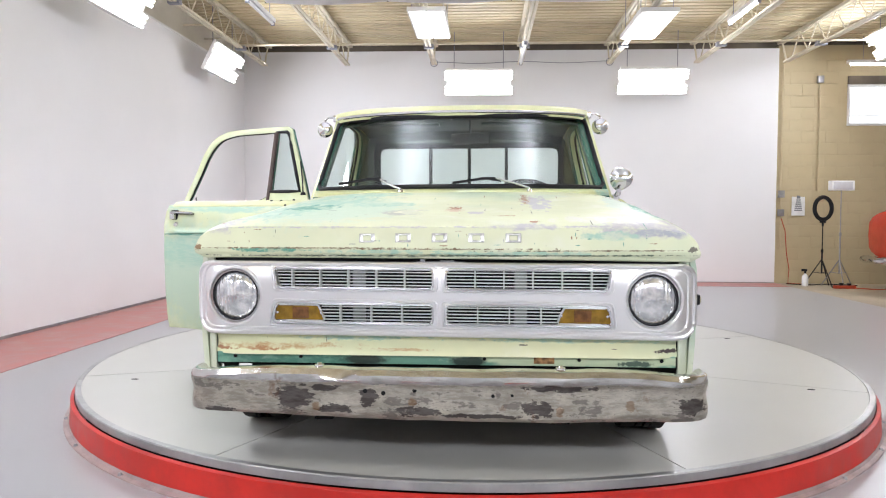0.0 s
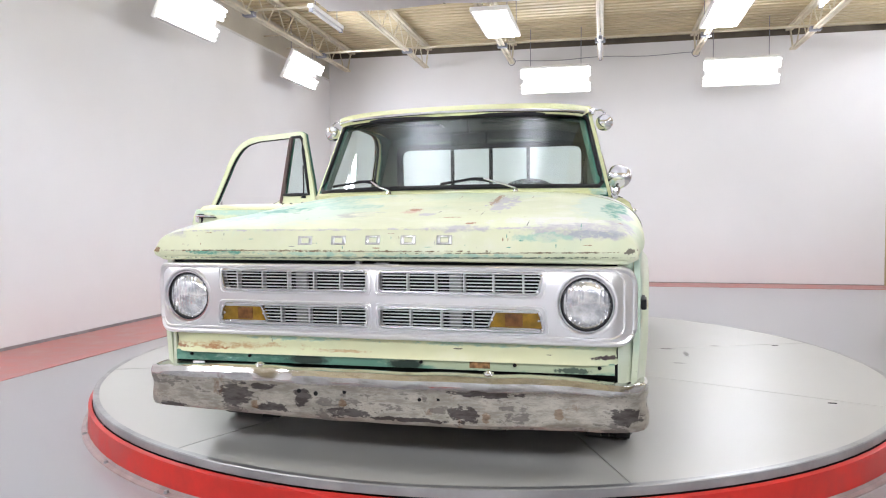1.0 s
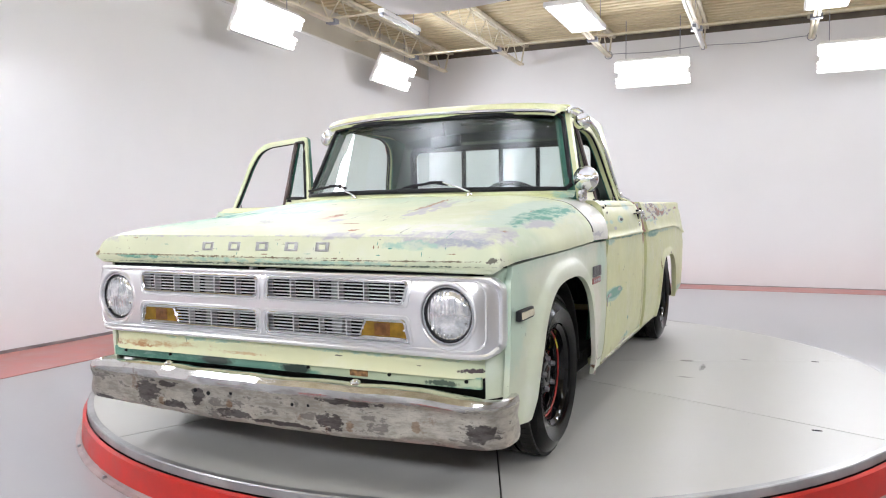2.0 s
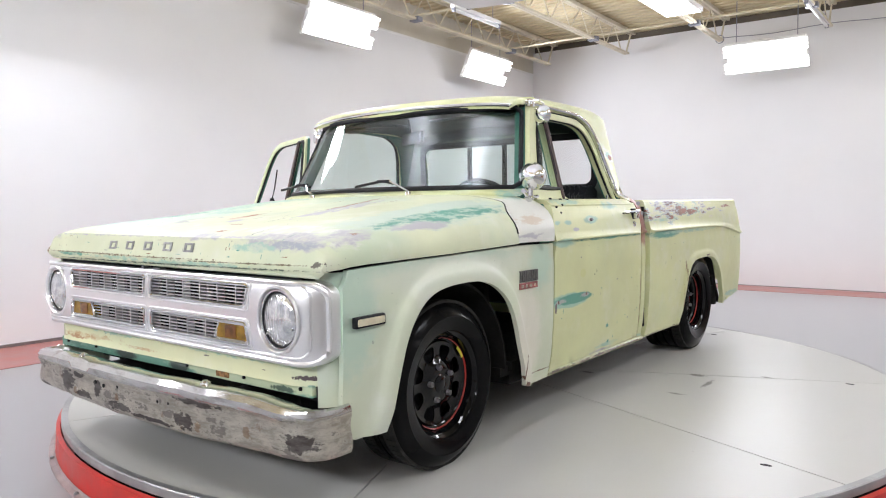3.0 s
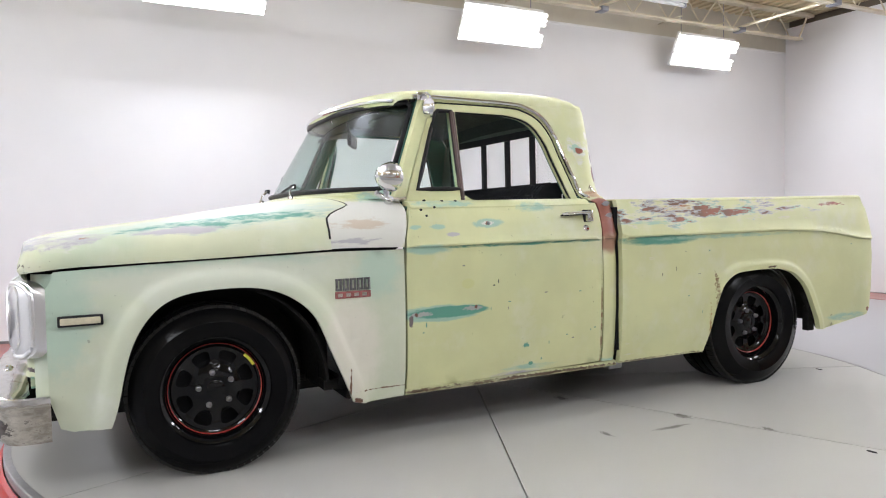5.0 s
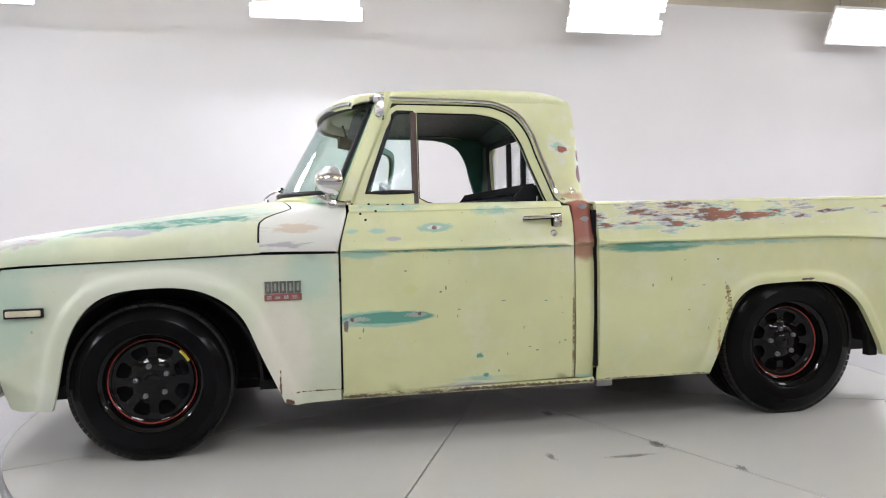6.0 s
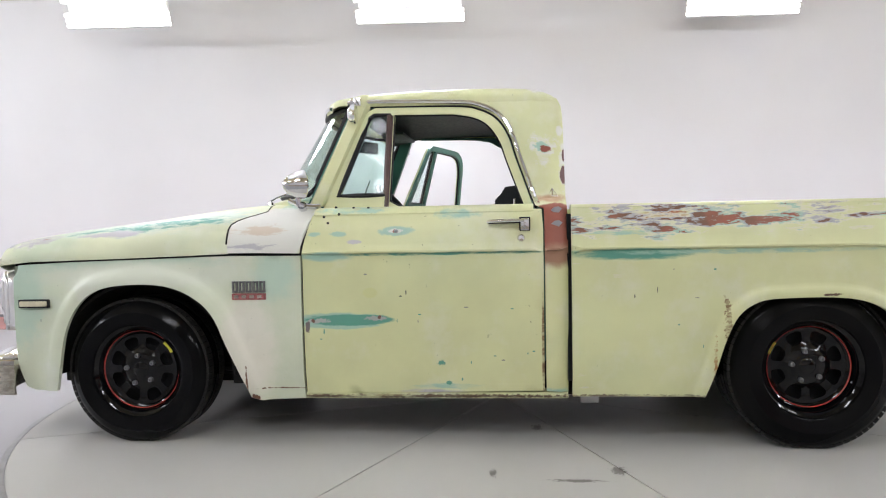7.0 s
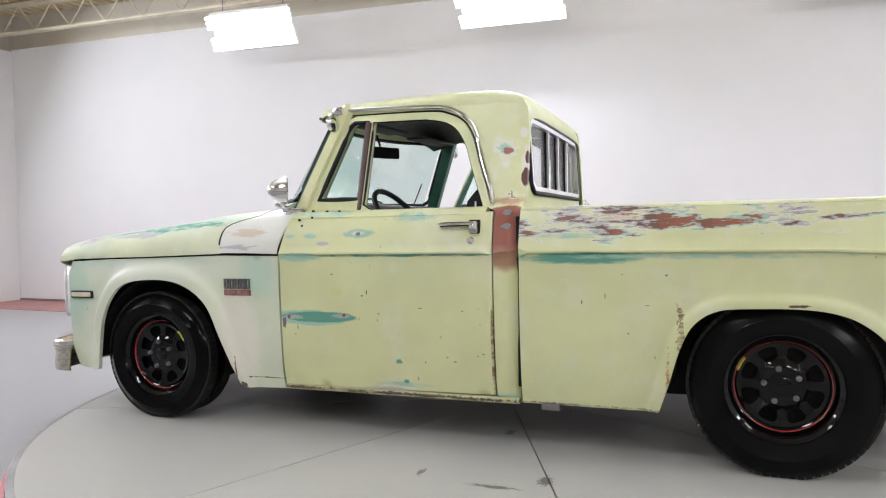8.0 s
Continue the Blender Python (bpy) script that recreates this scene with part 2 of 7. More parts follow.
M["cowl"] = worn_paint("cowl_paint", PAINT, [
    (PRIMER, (0.90, 1.28, 1.18), (0.16, 0.24, 0.17), 0.2, 0.5, "mid"),
    (PRIMER, (-0.90, 1.28, 1.18), (0.16, 0.24, 0.17), 0.2, 0.5, "mid"),
    (MINT, (0.80, 1.36, 1.29), (0.08, 0.10, 0.03), 0.5, 1.5, "mid"),
    ((0.58, 0.50, 0.40), (0.95, 1.27, 1.17), (0.05, 0.12, 0.020), 0.6, 3.2, "long"), (LILAC, (0.95, 1.22, 1.10), (0.05, 0.10, 0.012), 0.6, 3.4, "long")], haze=0.2)
M["fender"] = worn_paint("fender_paint", PALE, [
    ((0.47, 0.59, 0.48), (0.94, 0.16, 0.92), (0.1, 0.10, 0.22), 0.8, 0.8, "mid"),
    ((0.47, 0.59, 0.48), (0.95, 0.60, 1.04), (0.1, 0.42, 0.04), 0.8, 1.0, "long"),
    ((0.47, 0.59, 0.48), (0.96, 1.32, 0.98), (0.1, 0.09, 0.10), 0.9, 1.0, "mid"),
    ((0.62, 0.655, 0.54), (0.97, 0.70, 0.99), (0.08, 0.46, 0.06), 0.9, 0.5, "mid"),
    ((0.70, 0.68, 0.58), (0.96, 1.20, 0.66), (0.1, 0.12, 0.22), 0.8, 0.6, "mid"),
    ((0.12, 0.06, 0.035), (0.95, 1.222, 0.452), (0.05, 0.016, 0.016), 0.4, 3.0, "fine"),
    ((0.15, 0.08, 0.045), (0.95, 1.36, 0.492), (0.05, 0.10, 0.003), 0.6, 3.0, "fine"),
    ((0.15, 0.08, 0.045), (0.95, 1.190, 0.52), (0.05, 0.004, 0.06), 0.5, 2.6, "fine")], haze=0.2)
M["door"] = worn_paint("door_paint", PAINT, marks(3, 16, (1.50, 2.42), (0.50, 0.98)) + [
    (MINT, (0.96, 1.60, 0.782), (0.1, 0.20, 0.034), 0.3, 0.8, "long"),
    (TEAL, (0.96, 1.65, 0.785), (0.1, 0.19, 0.024), 0.25, 0.7, "long"),
    ((0.40, 0.40, 0.385), (0.96, 1.505, 0.783), (0.1, 0.045, 0.010), 0.35, 1.8, "fine"),
    ((0.36, 0.36, 0.35), (0.96, 1.755, 0.793), (0.1, 0.045, 0.009), 0.35, 1.8, "fine"),
    ((0.16, 0.08, 0.06), (0.96, 1.488, 0.783), (0.1, 0.009, 0.009), 0.4, 1.2, "fine"),
    ((0.16, 0.08, 0.06), (0.96, 1.772, 0.797), (0.1, 0.008, 0.008), 0.4, 1.2, "fine"),
    ((0.16, 0.13, 0.13), (0.96, 1.463, 0.757), (0.1, 0.010, 0.024), 0.5, 1.4, "fine"),
    (TEAL, (0.96, 1.94, 1.061), (0.1, 0.62, 0.0055), 0.7, 2.2, "long"),
    (MINT, (0.96, 1.55, 1.055), (0.1, 0.10, 0.02), 0.7, 1.0, "long"),
    (MINT, (0.95, 1.845, 1.158), (0.1, 0.075, 0.018), 0.4, 1.0, "mid"),
    (PRIMER, (0.95, 1.845, 1.158), (0.1, 0.032, 0.008), 0.4, 1.6, "fine"),
    (OXIDE, (0.95, 1.845, 1.156), (0.1, 0.010, 0.008), 0.4, 1.4, "fine"),
    (MINT, (0.95, 1.498, 1.15), (0.1, 0.024, 0.010), 0.5, 1.5, "mid"),
    (MINT, (0.95, 1.60, 1.148), (0.1, 0.034, 0.010), 0.5, 1.5, "mid"),
    (LILAC, (0.95, 1.67, 1.115), (0.1, 0.03, 0.008), 0.5, 1.6, "mid"),
    (MINT, (0.93, 2.10, 1.225), (0.1, 0.08, 0.022), 0.6, 1.5, "mid"),
    (MINT, (0.90, 1.66, 1.25), (0.1, 0.14, 0.018), 0.6, 1.5, "mid"),
    (LILAC, (0.96, 1.98, 0.475), (0.1, 0.14, 0.010), 0.7, 1.4, "long"),
    (MINT, (0.96, 2.06, 0.50), (0.1, 0.13, 0.012), 0.7, 1.6, "long"),
    (TEAL, (0.96, 2.03, 0.60), (0.1, 0.014, 0.012), 0.5, 2.0, "fine"),
    (TEAL, (0.96, 2.06, 0.515), (0.1, 0.012, 0.010), 0.5, 2.0, "fine"),
    ((0.585, 0.60, 0.29), (0.96, 1.735, 0.90), (0.1, 0.03, 0.022), 0.5, 0.3, "mid"),
    ((0.2, 0.12, 0.06), (0.96, 2.458, 0.66), (0.1, 0.006, 0.20), 0.6, 1.2, "fine")], haze=0.12, chips=0.8)
M["passenger"] = worn_paint("passenger_door_paint", (0.57, 0.61, 0.38), [
    ((0.46, 0.57, 0.45), (-0.96, 2.0, 0.80), (0.2, 0.7, 0.30), 0.8, 1.0, "mid"),
    (MINT, (-0.96, 2.0, 0.97), (0.2, 0.6, 0.11), 0.8, 1.2, "long"),
    (MINT, (-0.96, 1.62, 0.75), (0.2, 0.16, 0.20), 0.8, 1.5, "mid"),
    (TEAL, (-0.96, 1.94, 1.058), (0.1, 0.62, 0.008), 0.7, 1.6, "long"),
    (MINT, (-0.92, 1.9, 1.225), (0.1, 0.6, 0.035), 0.6, 1.6, "long")], haze=0.8)
M["cab"] = worn_paint("cab_paint", PAINT, [
    (OXIDE, (0.95, 2.52, 1.17), (0.14, 0.12, 0.115), 0.12, 0.25, "mid"),
    ((0.34, 0.19, 0.12), (0.95, 2.52, 1.045), (0.14, 0.10, 0.045), 0.9, 0.5, "mid"),
    ((0.45, 0.30, 0.18), (0.92, 2.51, 1.285), (0.14, 0.10, 0.02), 0.7, 0.8, "mid"),
    (PRIMER, (0.78, 2.475, 1.505), (0.12, 0.05, 0.060), 0.4, 3.0, "mid"),
    (MINT, (0.78, 2.468, 1.512), (0.12, 0.028, 0.026), 0.4, 3.2, "mid"),
    (OXIDE, (0.78, 2.483, 1.500), (0.12, 0.022, 0.012), 0.4, 3.0, "mid"),
    (PRIMER, (0.78, 2.548, 1.58), (0.12, 0.016, 0.03), 0.4, 1.2, "mid"),
    (PRIMER, (0.78, 2.56, 1.42), (0.12, 0.02, 0.10), 0.4, 1.4, "mid"),
    ((0.12, 0.05, 0.045), (0.80, 2.558, 1.385), (0.12, 0.014, 0.045), 0.3, 1.2, "mid"),
    ((0.12, 0.05, 0.045), (0.78, 2.562, 1.47), (0.12, 0.008, 0.028), 0.3, 1.2, "mid"),
    (PRIMER, (0.62, 2.45, 1.79), (0.10, 0.05, 0.04), 0.5, 1.2, "mid"),
    (MINT, (0.96, 2.52, 0.47), (0.1, 0.08, 0.02), 0.6, 1.2, "mid")], haze=0.1)
BED_TOP = [
    (MINT, (0.93, 2.80, 1.135), (0.12, 0.22, 0.010), 0.3, 3.0, "long"),
    ((0.33, 0.09, 0.05), (0.93, 2.95, 1.197), (0.12, 0.13, 0.020), 0.25, 2.0, "long"),
    (OXIDE, (0.93, 4.12, 1.205), (0.12, 0.11, 0.010), 0.25, 2.6, "long")]
M["bed"] = worn_paint("bed_paint", PAINT, BED_TOP + [
    (TEAL, (0.96, 2.86, 1.056), (0.1, 0.30, 0.010), 0.6, 2.0, "long"),
    (TEAL, (0.96, 2.84, 1.047), (0.1, 0.22, 0.022), 0.7, 1.0, "long"),
    (MINT, (0.96, 3.25, 1.052), (0.1, 0.45, 0.010), 0.9, 1.6, "long"),
    ((0.33, 0.17, 0.06), (0.96, 3.150, 0.56), (0.1, 0.007, 0.11), 0.5, 3.4, "fine"),
    ((0.20, 0.13, 0.06), (0.96, 3.20, 0.74), (0.1, 0.012, 0.09), 0.4, 4.5, "fine"),
    ((0.17, 0.14, 0.09), (0.96, 2.86, 0.459), (0.1, 0.30, 0.005), 0.5, 3.2, "fine"),
    ((0.10, 0.06, 0.04), (0.97, 3.60, 0.874), (0.1, 0.035, 0.005), 0.4, 1.6, "fine"),
    ] + marks(5, 20, (2.64, 4.40), (0.50, 1.00)) + [
    (MINT, (0.96, 4.25, 0.55), (0.1, 0.16, 0.02), 0.7, 1.2, "long"),
    (RUST, (0.96, 4.45, 0.575), (0.1, 0.02, 0.012), 0.5, 1.6, "fine")], haze=0.12, chips=0.6, flaking=((0.93, 3.02, 1.190), (0.2, 0.95, 0.070)))
M["pan"] = worn_paint("pan_paint", (0.69, 0.70, 0.44), [
    ((0.52, 0.36, 0.18), (-0.60, 0.03, 0.70), (0.20, 0.2, 0.012), 0.9, 2.8, "long"),
    ((0.40, 0.20, 0.09), (-0.66, 0.03, 0.690), (0.06, 0.2, 0.008), 0.5, 2.6, "fine"),
    ((0.36, 0.18, 0.09), (-0.82, 0.03, 0.688), (0.05, 0.2, 0.006), 0.5, 2.4, "fine"),
    ((0.50, 0.36, 0.20), (-0.15, 0.03, 0.69), (0.10, 0.2, 0.006), 0.6, 2.6, "long"),
    (MINT, (-0.30, 0.03, 0.735), (0.20, 0.2, 0.010), 0.6, 2.4, "long"),
    (MINT, (0.45, 0.03, 0.730), (0.30, 0.2, 0.008), 0.6, 2.6, "long"),
    ((0.16, 0.15, 0.11), (0.30, 0.03, 0.712), (0.012, 0.2, 0.0022), 0.3, 3.2, "fine"),
    ((0.16, 0.15, 0.11), (-0.42, 0.03, 0.722), (0.0018, 0.2, 0.009), 0.3, 3.2, "fine"),
    ((0.16, 0.15, 0.11), (0.62, 0.03, 0.700), (0.009, 0.2, 0.002), 0.3, 3.2, "fine"),
    ((0.08, 0.06, 0.06), (0.815, 0.03, 0.693), (0.036, 0.2, 0.007), 0.3, 2.6, "fine"),
    # dark line on the top edge: shade below the grille, as colour
    ((0.10, 0.08, 0.05), (0.0, 0.03, 0.752), (0.85, 0.2, 0.005), 0.6, 2.0, "long")], haze=0.3, chips=0.8)
M["teal"] = worn_paint("under_paint", (0.15, 0.32, 0.24), [
    ((0.48, 0.56, 0.38), (0.50, 0.03, 0.655), (0.42, 0.2, 0.026), 0.5, 1.0, "long"),
    ((0.07, 0.20, 0.15), (-0.55, 0.03, 0.66), (0.26, 0.2, 0.05), 0.6, 1.2, "long"),
    # the two near-black patches are bracket shadows painted into the strip
    ((0.03, 0.05, 0.04), (-0.28, 0.03, 0.65), (0.08, 0.2, 0.02), 0.6, 1.0, "mid"),
    ((0.03, 0.05, 0.04), (0.10, 0.03, 0.645), (0.07, 0.2, 0.02), 0.6, 1.0, "mid"),
    ((0.08, 0.12, 0.09), (0.70, 0.03, 0.645), (0.05, 0.2, 0.01), 0.6, 2.0, "fine")], haze=0.0, chips=0.3)
M["inner_teal"] = plain("inner_teal_paint", (0.045, 0.16, 0.115), 0.35, vary=0.25)
M["headliner"] = plain("dark_headliner", (0.026, 0.040, 0.033), 0.6, vary=0.3)
M["inner_grey"] = plain("inner_grey_paint", (0.10, 0.13, 0.105), 0.4, vary=0.25)
M["inner_door"] = plain("inner_door_paint", (0.12, 0.36, 0.25), 0.4, vary=0.2)


def rusty_chrome(name):
    m = Nodes(name, 0.25, 0.9, (0.6, 0.58, 0.54))
    slow, mid, fine = m.noise(4.0, 6, rough=0.65), m.noise(15.0, 8, (0.7, 1, 2.4), 0.70), m.noise(60.0, 4)
    bare = m.mix(m.ramp(mid, 0.35, 0.65), (0.34, 0.31, 0.26), (0.62, 0.585, 0.505))
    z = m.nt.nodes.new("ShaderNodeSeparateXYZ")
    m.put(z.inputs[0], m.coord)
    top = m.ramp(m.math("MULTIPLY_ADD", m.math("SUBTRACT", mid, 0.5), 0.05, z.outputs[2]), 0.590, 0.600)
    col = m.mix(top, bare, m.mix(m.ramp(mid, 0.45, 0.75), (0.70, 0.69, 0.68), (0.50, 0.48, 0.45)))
    dark = m.ramp(m.math("ADD", slow, m.math("MULTIPLY", m.math("SUBTRACT", mid, 0.5), 0.9)), 0.55, 0.625)
    dark = m.math("MULTIPLY", dark, 0.75)
    patch = m.noise(26.0, 8, (0.8, 1, 1.8), 0.7, (1, 6, 2))
    for c, r in (((-0.51, 0.0, 0.535), (0.06, 0.3, 0.045)), ((-0.36, 0.0, 0.50), (0.07, 0.3, 0.016)), ((-0.40, 0.0, 0.575), (0.05, 0.3, 0.014)), ((-0.24, 0.0, 0.545), (0.03, 0.3, 0.03)), ((-0.07, 0.0, 0.50), (0.09, 0.3, 0.022)), ((0.34, 0.0, 0.51), (0.06, 0.3, 0.026)), ((0.42, 0.0, 0.585), (0.12, 0.3, 0.014)), ((0.875, 0.0, 0.515), (0.05, 0.3, 0.03)), ((-0.80, 0.0, 0.475), (0.05, 0.3, 0.018)), ((0.15, 0.0, 0.485), (0.12, 0.3, 0.008))):
        dark = m.math("MAXIMUM", dark, m.blob(patch, c, r, 0.08, 3.4))
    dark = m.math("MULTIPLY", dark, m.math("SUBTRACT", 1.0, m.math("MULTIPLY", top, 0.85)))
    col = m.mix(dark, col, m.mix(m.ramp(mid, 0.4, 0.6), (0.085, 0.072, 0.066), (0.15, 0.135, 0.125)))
    for c in ((-0.43, 0.0, 0.508), (0.42, 0.0, 0.505), (-0.09, 0.0, 0.53), (0.66, 0.0, 0.52)):
        col = m.mix(m.math("MULTIPLY", m.blob(patch, c, (0.016, 0.3, 0.016), 0.15, 3.0), 0.6), col, (0.23, 0.12, 0.05))
    rust = m.ramp(m.noise(7.0, 6, (1, 1, 0.6), 0.7, (5, 5, 5)), 0.60, 0.70)
    col = m.mix(m.math("MULTIPLY", rust, 0.7), col, (0.20, 0.09, 0.04))
    m.color(col)
    m.put(m.bsdf.inputs["Metallic"], m.ramp(top, 0, 1, 0.8, 1.0))
    m.rough(m.math("ADD", m.ramp(top, 0, 1, 0.30, 0.12), m.math("MULTIPLY", dark, 0.2)))
    m.bump(m.math("ADD", slow, m.math("MULTIPLY", mid, 0.25)), 0.14, 0.012)
    return m.mat


def tread_rubber():
    m = Nodes("tyre_rubber", 0.55, 0, (0.012, 0.012, 0.013))
    m.color(m.mix(m.ramp(m.noise(3, 2), 0.35, 0.7), (0.004, 0.004, 0.0045), (0.007, 0.0068, 0.0065)))
    m.rough(m.ramp(m.noise(3, 1), 0.3, 0.7, 0.15, 0.21))
    m.bsdf.inputs["Specular IOR Level"].default_value = 0.085
    return m.mat


M["rust_plate"] = plain("rusty_plate", (0.36, 0.19, 0.075), 0.7, 0, 0.6, 45, 150, 0.4)
M["bumper"] = rusty_chrome("worn_chrome")
M["chrome"] = plain("chrome", (0.78, 0.78, 0.80), 0.07, 1.0, 0.08, 10, 80, 0.01)
M["aluminium"] = plain("brushed_aluminium", (0.92, 0.92, 0.935), 0.31, 1.0, 0.02, 3, 90, 0.0)
M["letter"] = plain("worn_letter_chrome", (0.42, 0.42, 0.41), 0.32, 0.9, 0.3, 40)
M["dull_metal"] = plain("dull_metal", (0.35, 0.35, 0.36), 0.4, 0.9, 0.2)
M["rubber"] = tread_rubber()
# paler than the tyre: the light on the tread is in this colour
M["tread"] = plain("lit_tread_rubber", (0.022, 0.021, 0.019), 0.7, 0, 0.3, 30)
M["black_rim"] = plain("black_gloss_steel", (0.004, 0.004, 0.0045), 0.06, 0.0, 0.2, 8, 60, 0.01)
M["black_rim"].node_tree.nodes["Principled BSDF"].inputs["Specular IOR Level"].default_value = 0.32
M["seal"] = plain("black_rubber_seal", (0.018, 0.018, 0.02), 0.45, 0, 0.3)
M["black"] = plain("black_vinyl", (0.016, 0.017, 0.019), 0.42, 0, 0.3, 9, 120, 0.2)
M["under"] = plain("dirty_underbody", (0.014, 0.013, 0.012), 0.75, 0, 0.4)
M["red_line"] = plain("red_stripe_paint", (0.36, 0.022, 0.016), 0.3)
M["yellow_tag"] = plain("yellow_tag", (0.62, 0.55, 0.05), 0.5)
M["brown_trim"] = plain("brown_vent_frame", (0.075, 0.04, 0.035), 0.4, 0, 0.3)
M["amber"] = plain("amber_lens", (0.23, 0.128, 0.010), 0.12, 0, 0.45, 22, 160, 0.2)
M["amber_core"] = plain("amber_lens_core", (0.15, 0.062, 0.016), 0.2, 0, 0.4, 40)
M["lens"] = plain("cream_marker_lens", (0.66, 0.60, 0.44), 0.25, 0, 0.15, 30, 120, 0.2)
M["badge_red"] = plain("badge_red", (0.36, 0.12, 0.11), 0.35, 0, 0.3, 60)
M["badge_dark"] = plain("badge_dark", (0.20, 0.20, 0.20), 0.35, 0.6, 0.3, 60)
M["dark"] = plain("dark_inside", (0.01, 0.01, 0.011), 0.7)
M["glass"] = pane_glass("tinted_glass", (0.88, 0.95, 0.93), 0.075)
M["vent_glass"] = pane_glass("vent_glass", (0.90, 0.965, 0.95), 0.02)
M["clear"] = pane_glass("clear_glass", (0.97, 0.98, 0.98))

M["white_wall"] = plain("white_wall_paint", (0.80, 0.80, 0.815), 0.85, 0, 0.025, 0.7, 25, 0.03)
M["white_wall"].node_tree.nodes["Principled BSDF"].inputs["Specular IOR Level"].default_value = 0.08
M["upper_wall"] = plain("upper_wall_paint", (0.62, 0.58, 0.50), 0.65, 0, 0.10, 1.2, 20, 0.05)
M["deck"] = plain("beige_deck_paint", (0.64, 0.55, 0.36), 0.6, 0, 0.12, 1.5, 20, 0.05)
M["joist"] = plain("cream_joist_paint", (0.70, 0.64, 0.50), 0.5, 0, 0.15, 3, 30, 0.03)
M["brown_beam"] = plain("dark_wall_head", (0.16, 0.13, 0.10), 0.7, 0, 0.3, 2)
M["white_steel"] = plain("white_enamel", (0.80, 0.80, 0.80), 0.35, 0, 0.05)
M["grey_clamp"] = plain("grey_clamp_steel", (0.30, 0.31, 0.36), 0.45, 0.5, 0.2)
M["scrim"] = cloth_sheet()
M["tube"] = glow("fluorescent_tube", (1.0, 0.985, 0.97), 9.0)
M["panel_glow"] = glow("ceiling_panel_diffuser", (1.0, 0.97, 0.93), 6.0)
M["window_glow"] = glow("daylight_window", (0.80, 0.90, 1.0), 1.5)
M["red_car"] = plain("red_car_paint", (0.45, 0.035, 0.015), 0.18, 0, 0.1)
M["cream_car"] = plain("white_car_paint", (0.75, 0.73, 0.68), 0.2)
M["paper"] = plain("white_paper", (0.8, 0.8, 0.8), 0.7)
M["ink"] = plain("faded_ink", (0.20, 0.21, 0.23), 0.7)
M["grey_box"] = plain("grey_lamp_front", (0.60, 0.60, 0.63), 0.5)
M["cable"] = plain("orange_cable", (0.45, 0.06, 0.02), 0.5)


def block_paint():
    m = Nodes("tan_block_paint", 0.6, 0, (0.50, 0.41, 0.25))
    rnd = m.nt.nodes.new("ShaderNodeObjectInfo").outputs["Random"]
    col = m.mix(rnd, (0.512, 0.425, 0.264), (0.524, 0.437, 0.273))
    m.color(m.mix(m.ramp(m.noise(3, 5), 0.45, 0.85), col, (0.45, 0.37, 0.23)))
    m.bump(m.noise(60, 4), 0.3, 0.006)
    return m.mat


def epoxy_floor():
    m = Nodes("grey_epoxy_floor", 0.25, 0, (0.33, 0.33, 0.34))
    slow, mid = m.noise(0.5, 2), m.noise(6, 6, rough=0.65)
    col = m.mix(slow, (0.305, 0.305, 0.318), (0.335, 0.335, 0.346))
    col = m.mix(m.math("MULTIPLY", m.ramp(mid, 0.45, 0.9), 0.06), col, (0.25, 0.245, 0.245))
    m.color(col)
    m.rough(m.math("MULTIPLY_ADD", slow, 0.04, 0.285))
    return m.mat


def plate_paint():
    m = Nodes("painted_turntable_plate", 0.3, 0, (0.55, 0.55, 0.52))
    rnd = m.nt.nodes.new("ShaderNodeObjectInfo").outputs["Random"]
    slow = m.noise(0.8, 2)
    col = m.mix(rnd, (0.485, 0.48, 0.45), (0.515, 0.51, 0.478))
    col = m.mix(m.math("MULTIPLY", slow, 0.4), col, (0.44, 0.43, 0.405))
    speck = m.ramp(m.noise(14, 1, shift=(4, 4, 0)), 0.86, 0.88)
    col = m.mix(m.math("MULTIPLY", speck, 0.8), col, (0.12, 0.11, 0.09))
    dust = m.ramp(m.noise(42, 1, shift=(8, 1, 0)), 0.83, 0.85)
    col = m.mix(m.math("MULTIPLY", dust, 0.55), col, (0.16, 0.15, 0.12))
    scratch = m.ramp(m.noise(9, 3, (0.35, 6, 1), 0.6, (2, 4, 0)), 0.76, 0.80)
    col = m.mix(m.math("MULTIPLY", scratch, 0.22), col, (0.20, 0.19, 0.17))
    for c, r in (((1.11, 5.43, TOP), (0.055, 0.035, 0.1)), ((1.22, 5.26, TOP), (0.02, 0.11, 0.1)), ((0.55, 5.15, TOP), (0.05, 0.03, 0.1)), ((1.15, 4.95, TOP), (0.05, 0.015, 0.1)), ((1.45, 5.6, TOP), (0.04, 0.02, 0.1))):
        col = m.mix(m.math("MULTIPLY", m.blob(m.noise(80, 6, rough=0.75), c, tuple(0.75 * q for q in r), 0.2, 5.0), 0.85), col, (0.10, 0.09, 0.075))
    m.color(col)
    m.rough(m.math("MULTIPLY_ADD", m.noise(2.5, 5, rough=0.6), 0.09, 0.32))
    m.bsdf.inputs["Specular IOR Level"].default_value = 0.27
    return m.mat


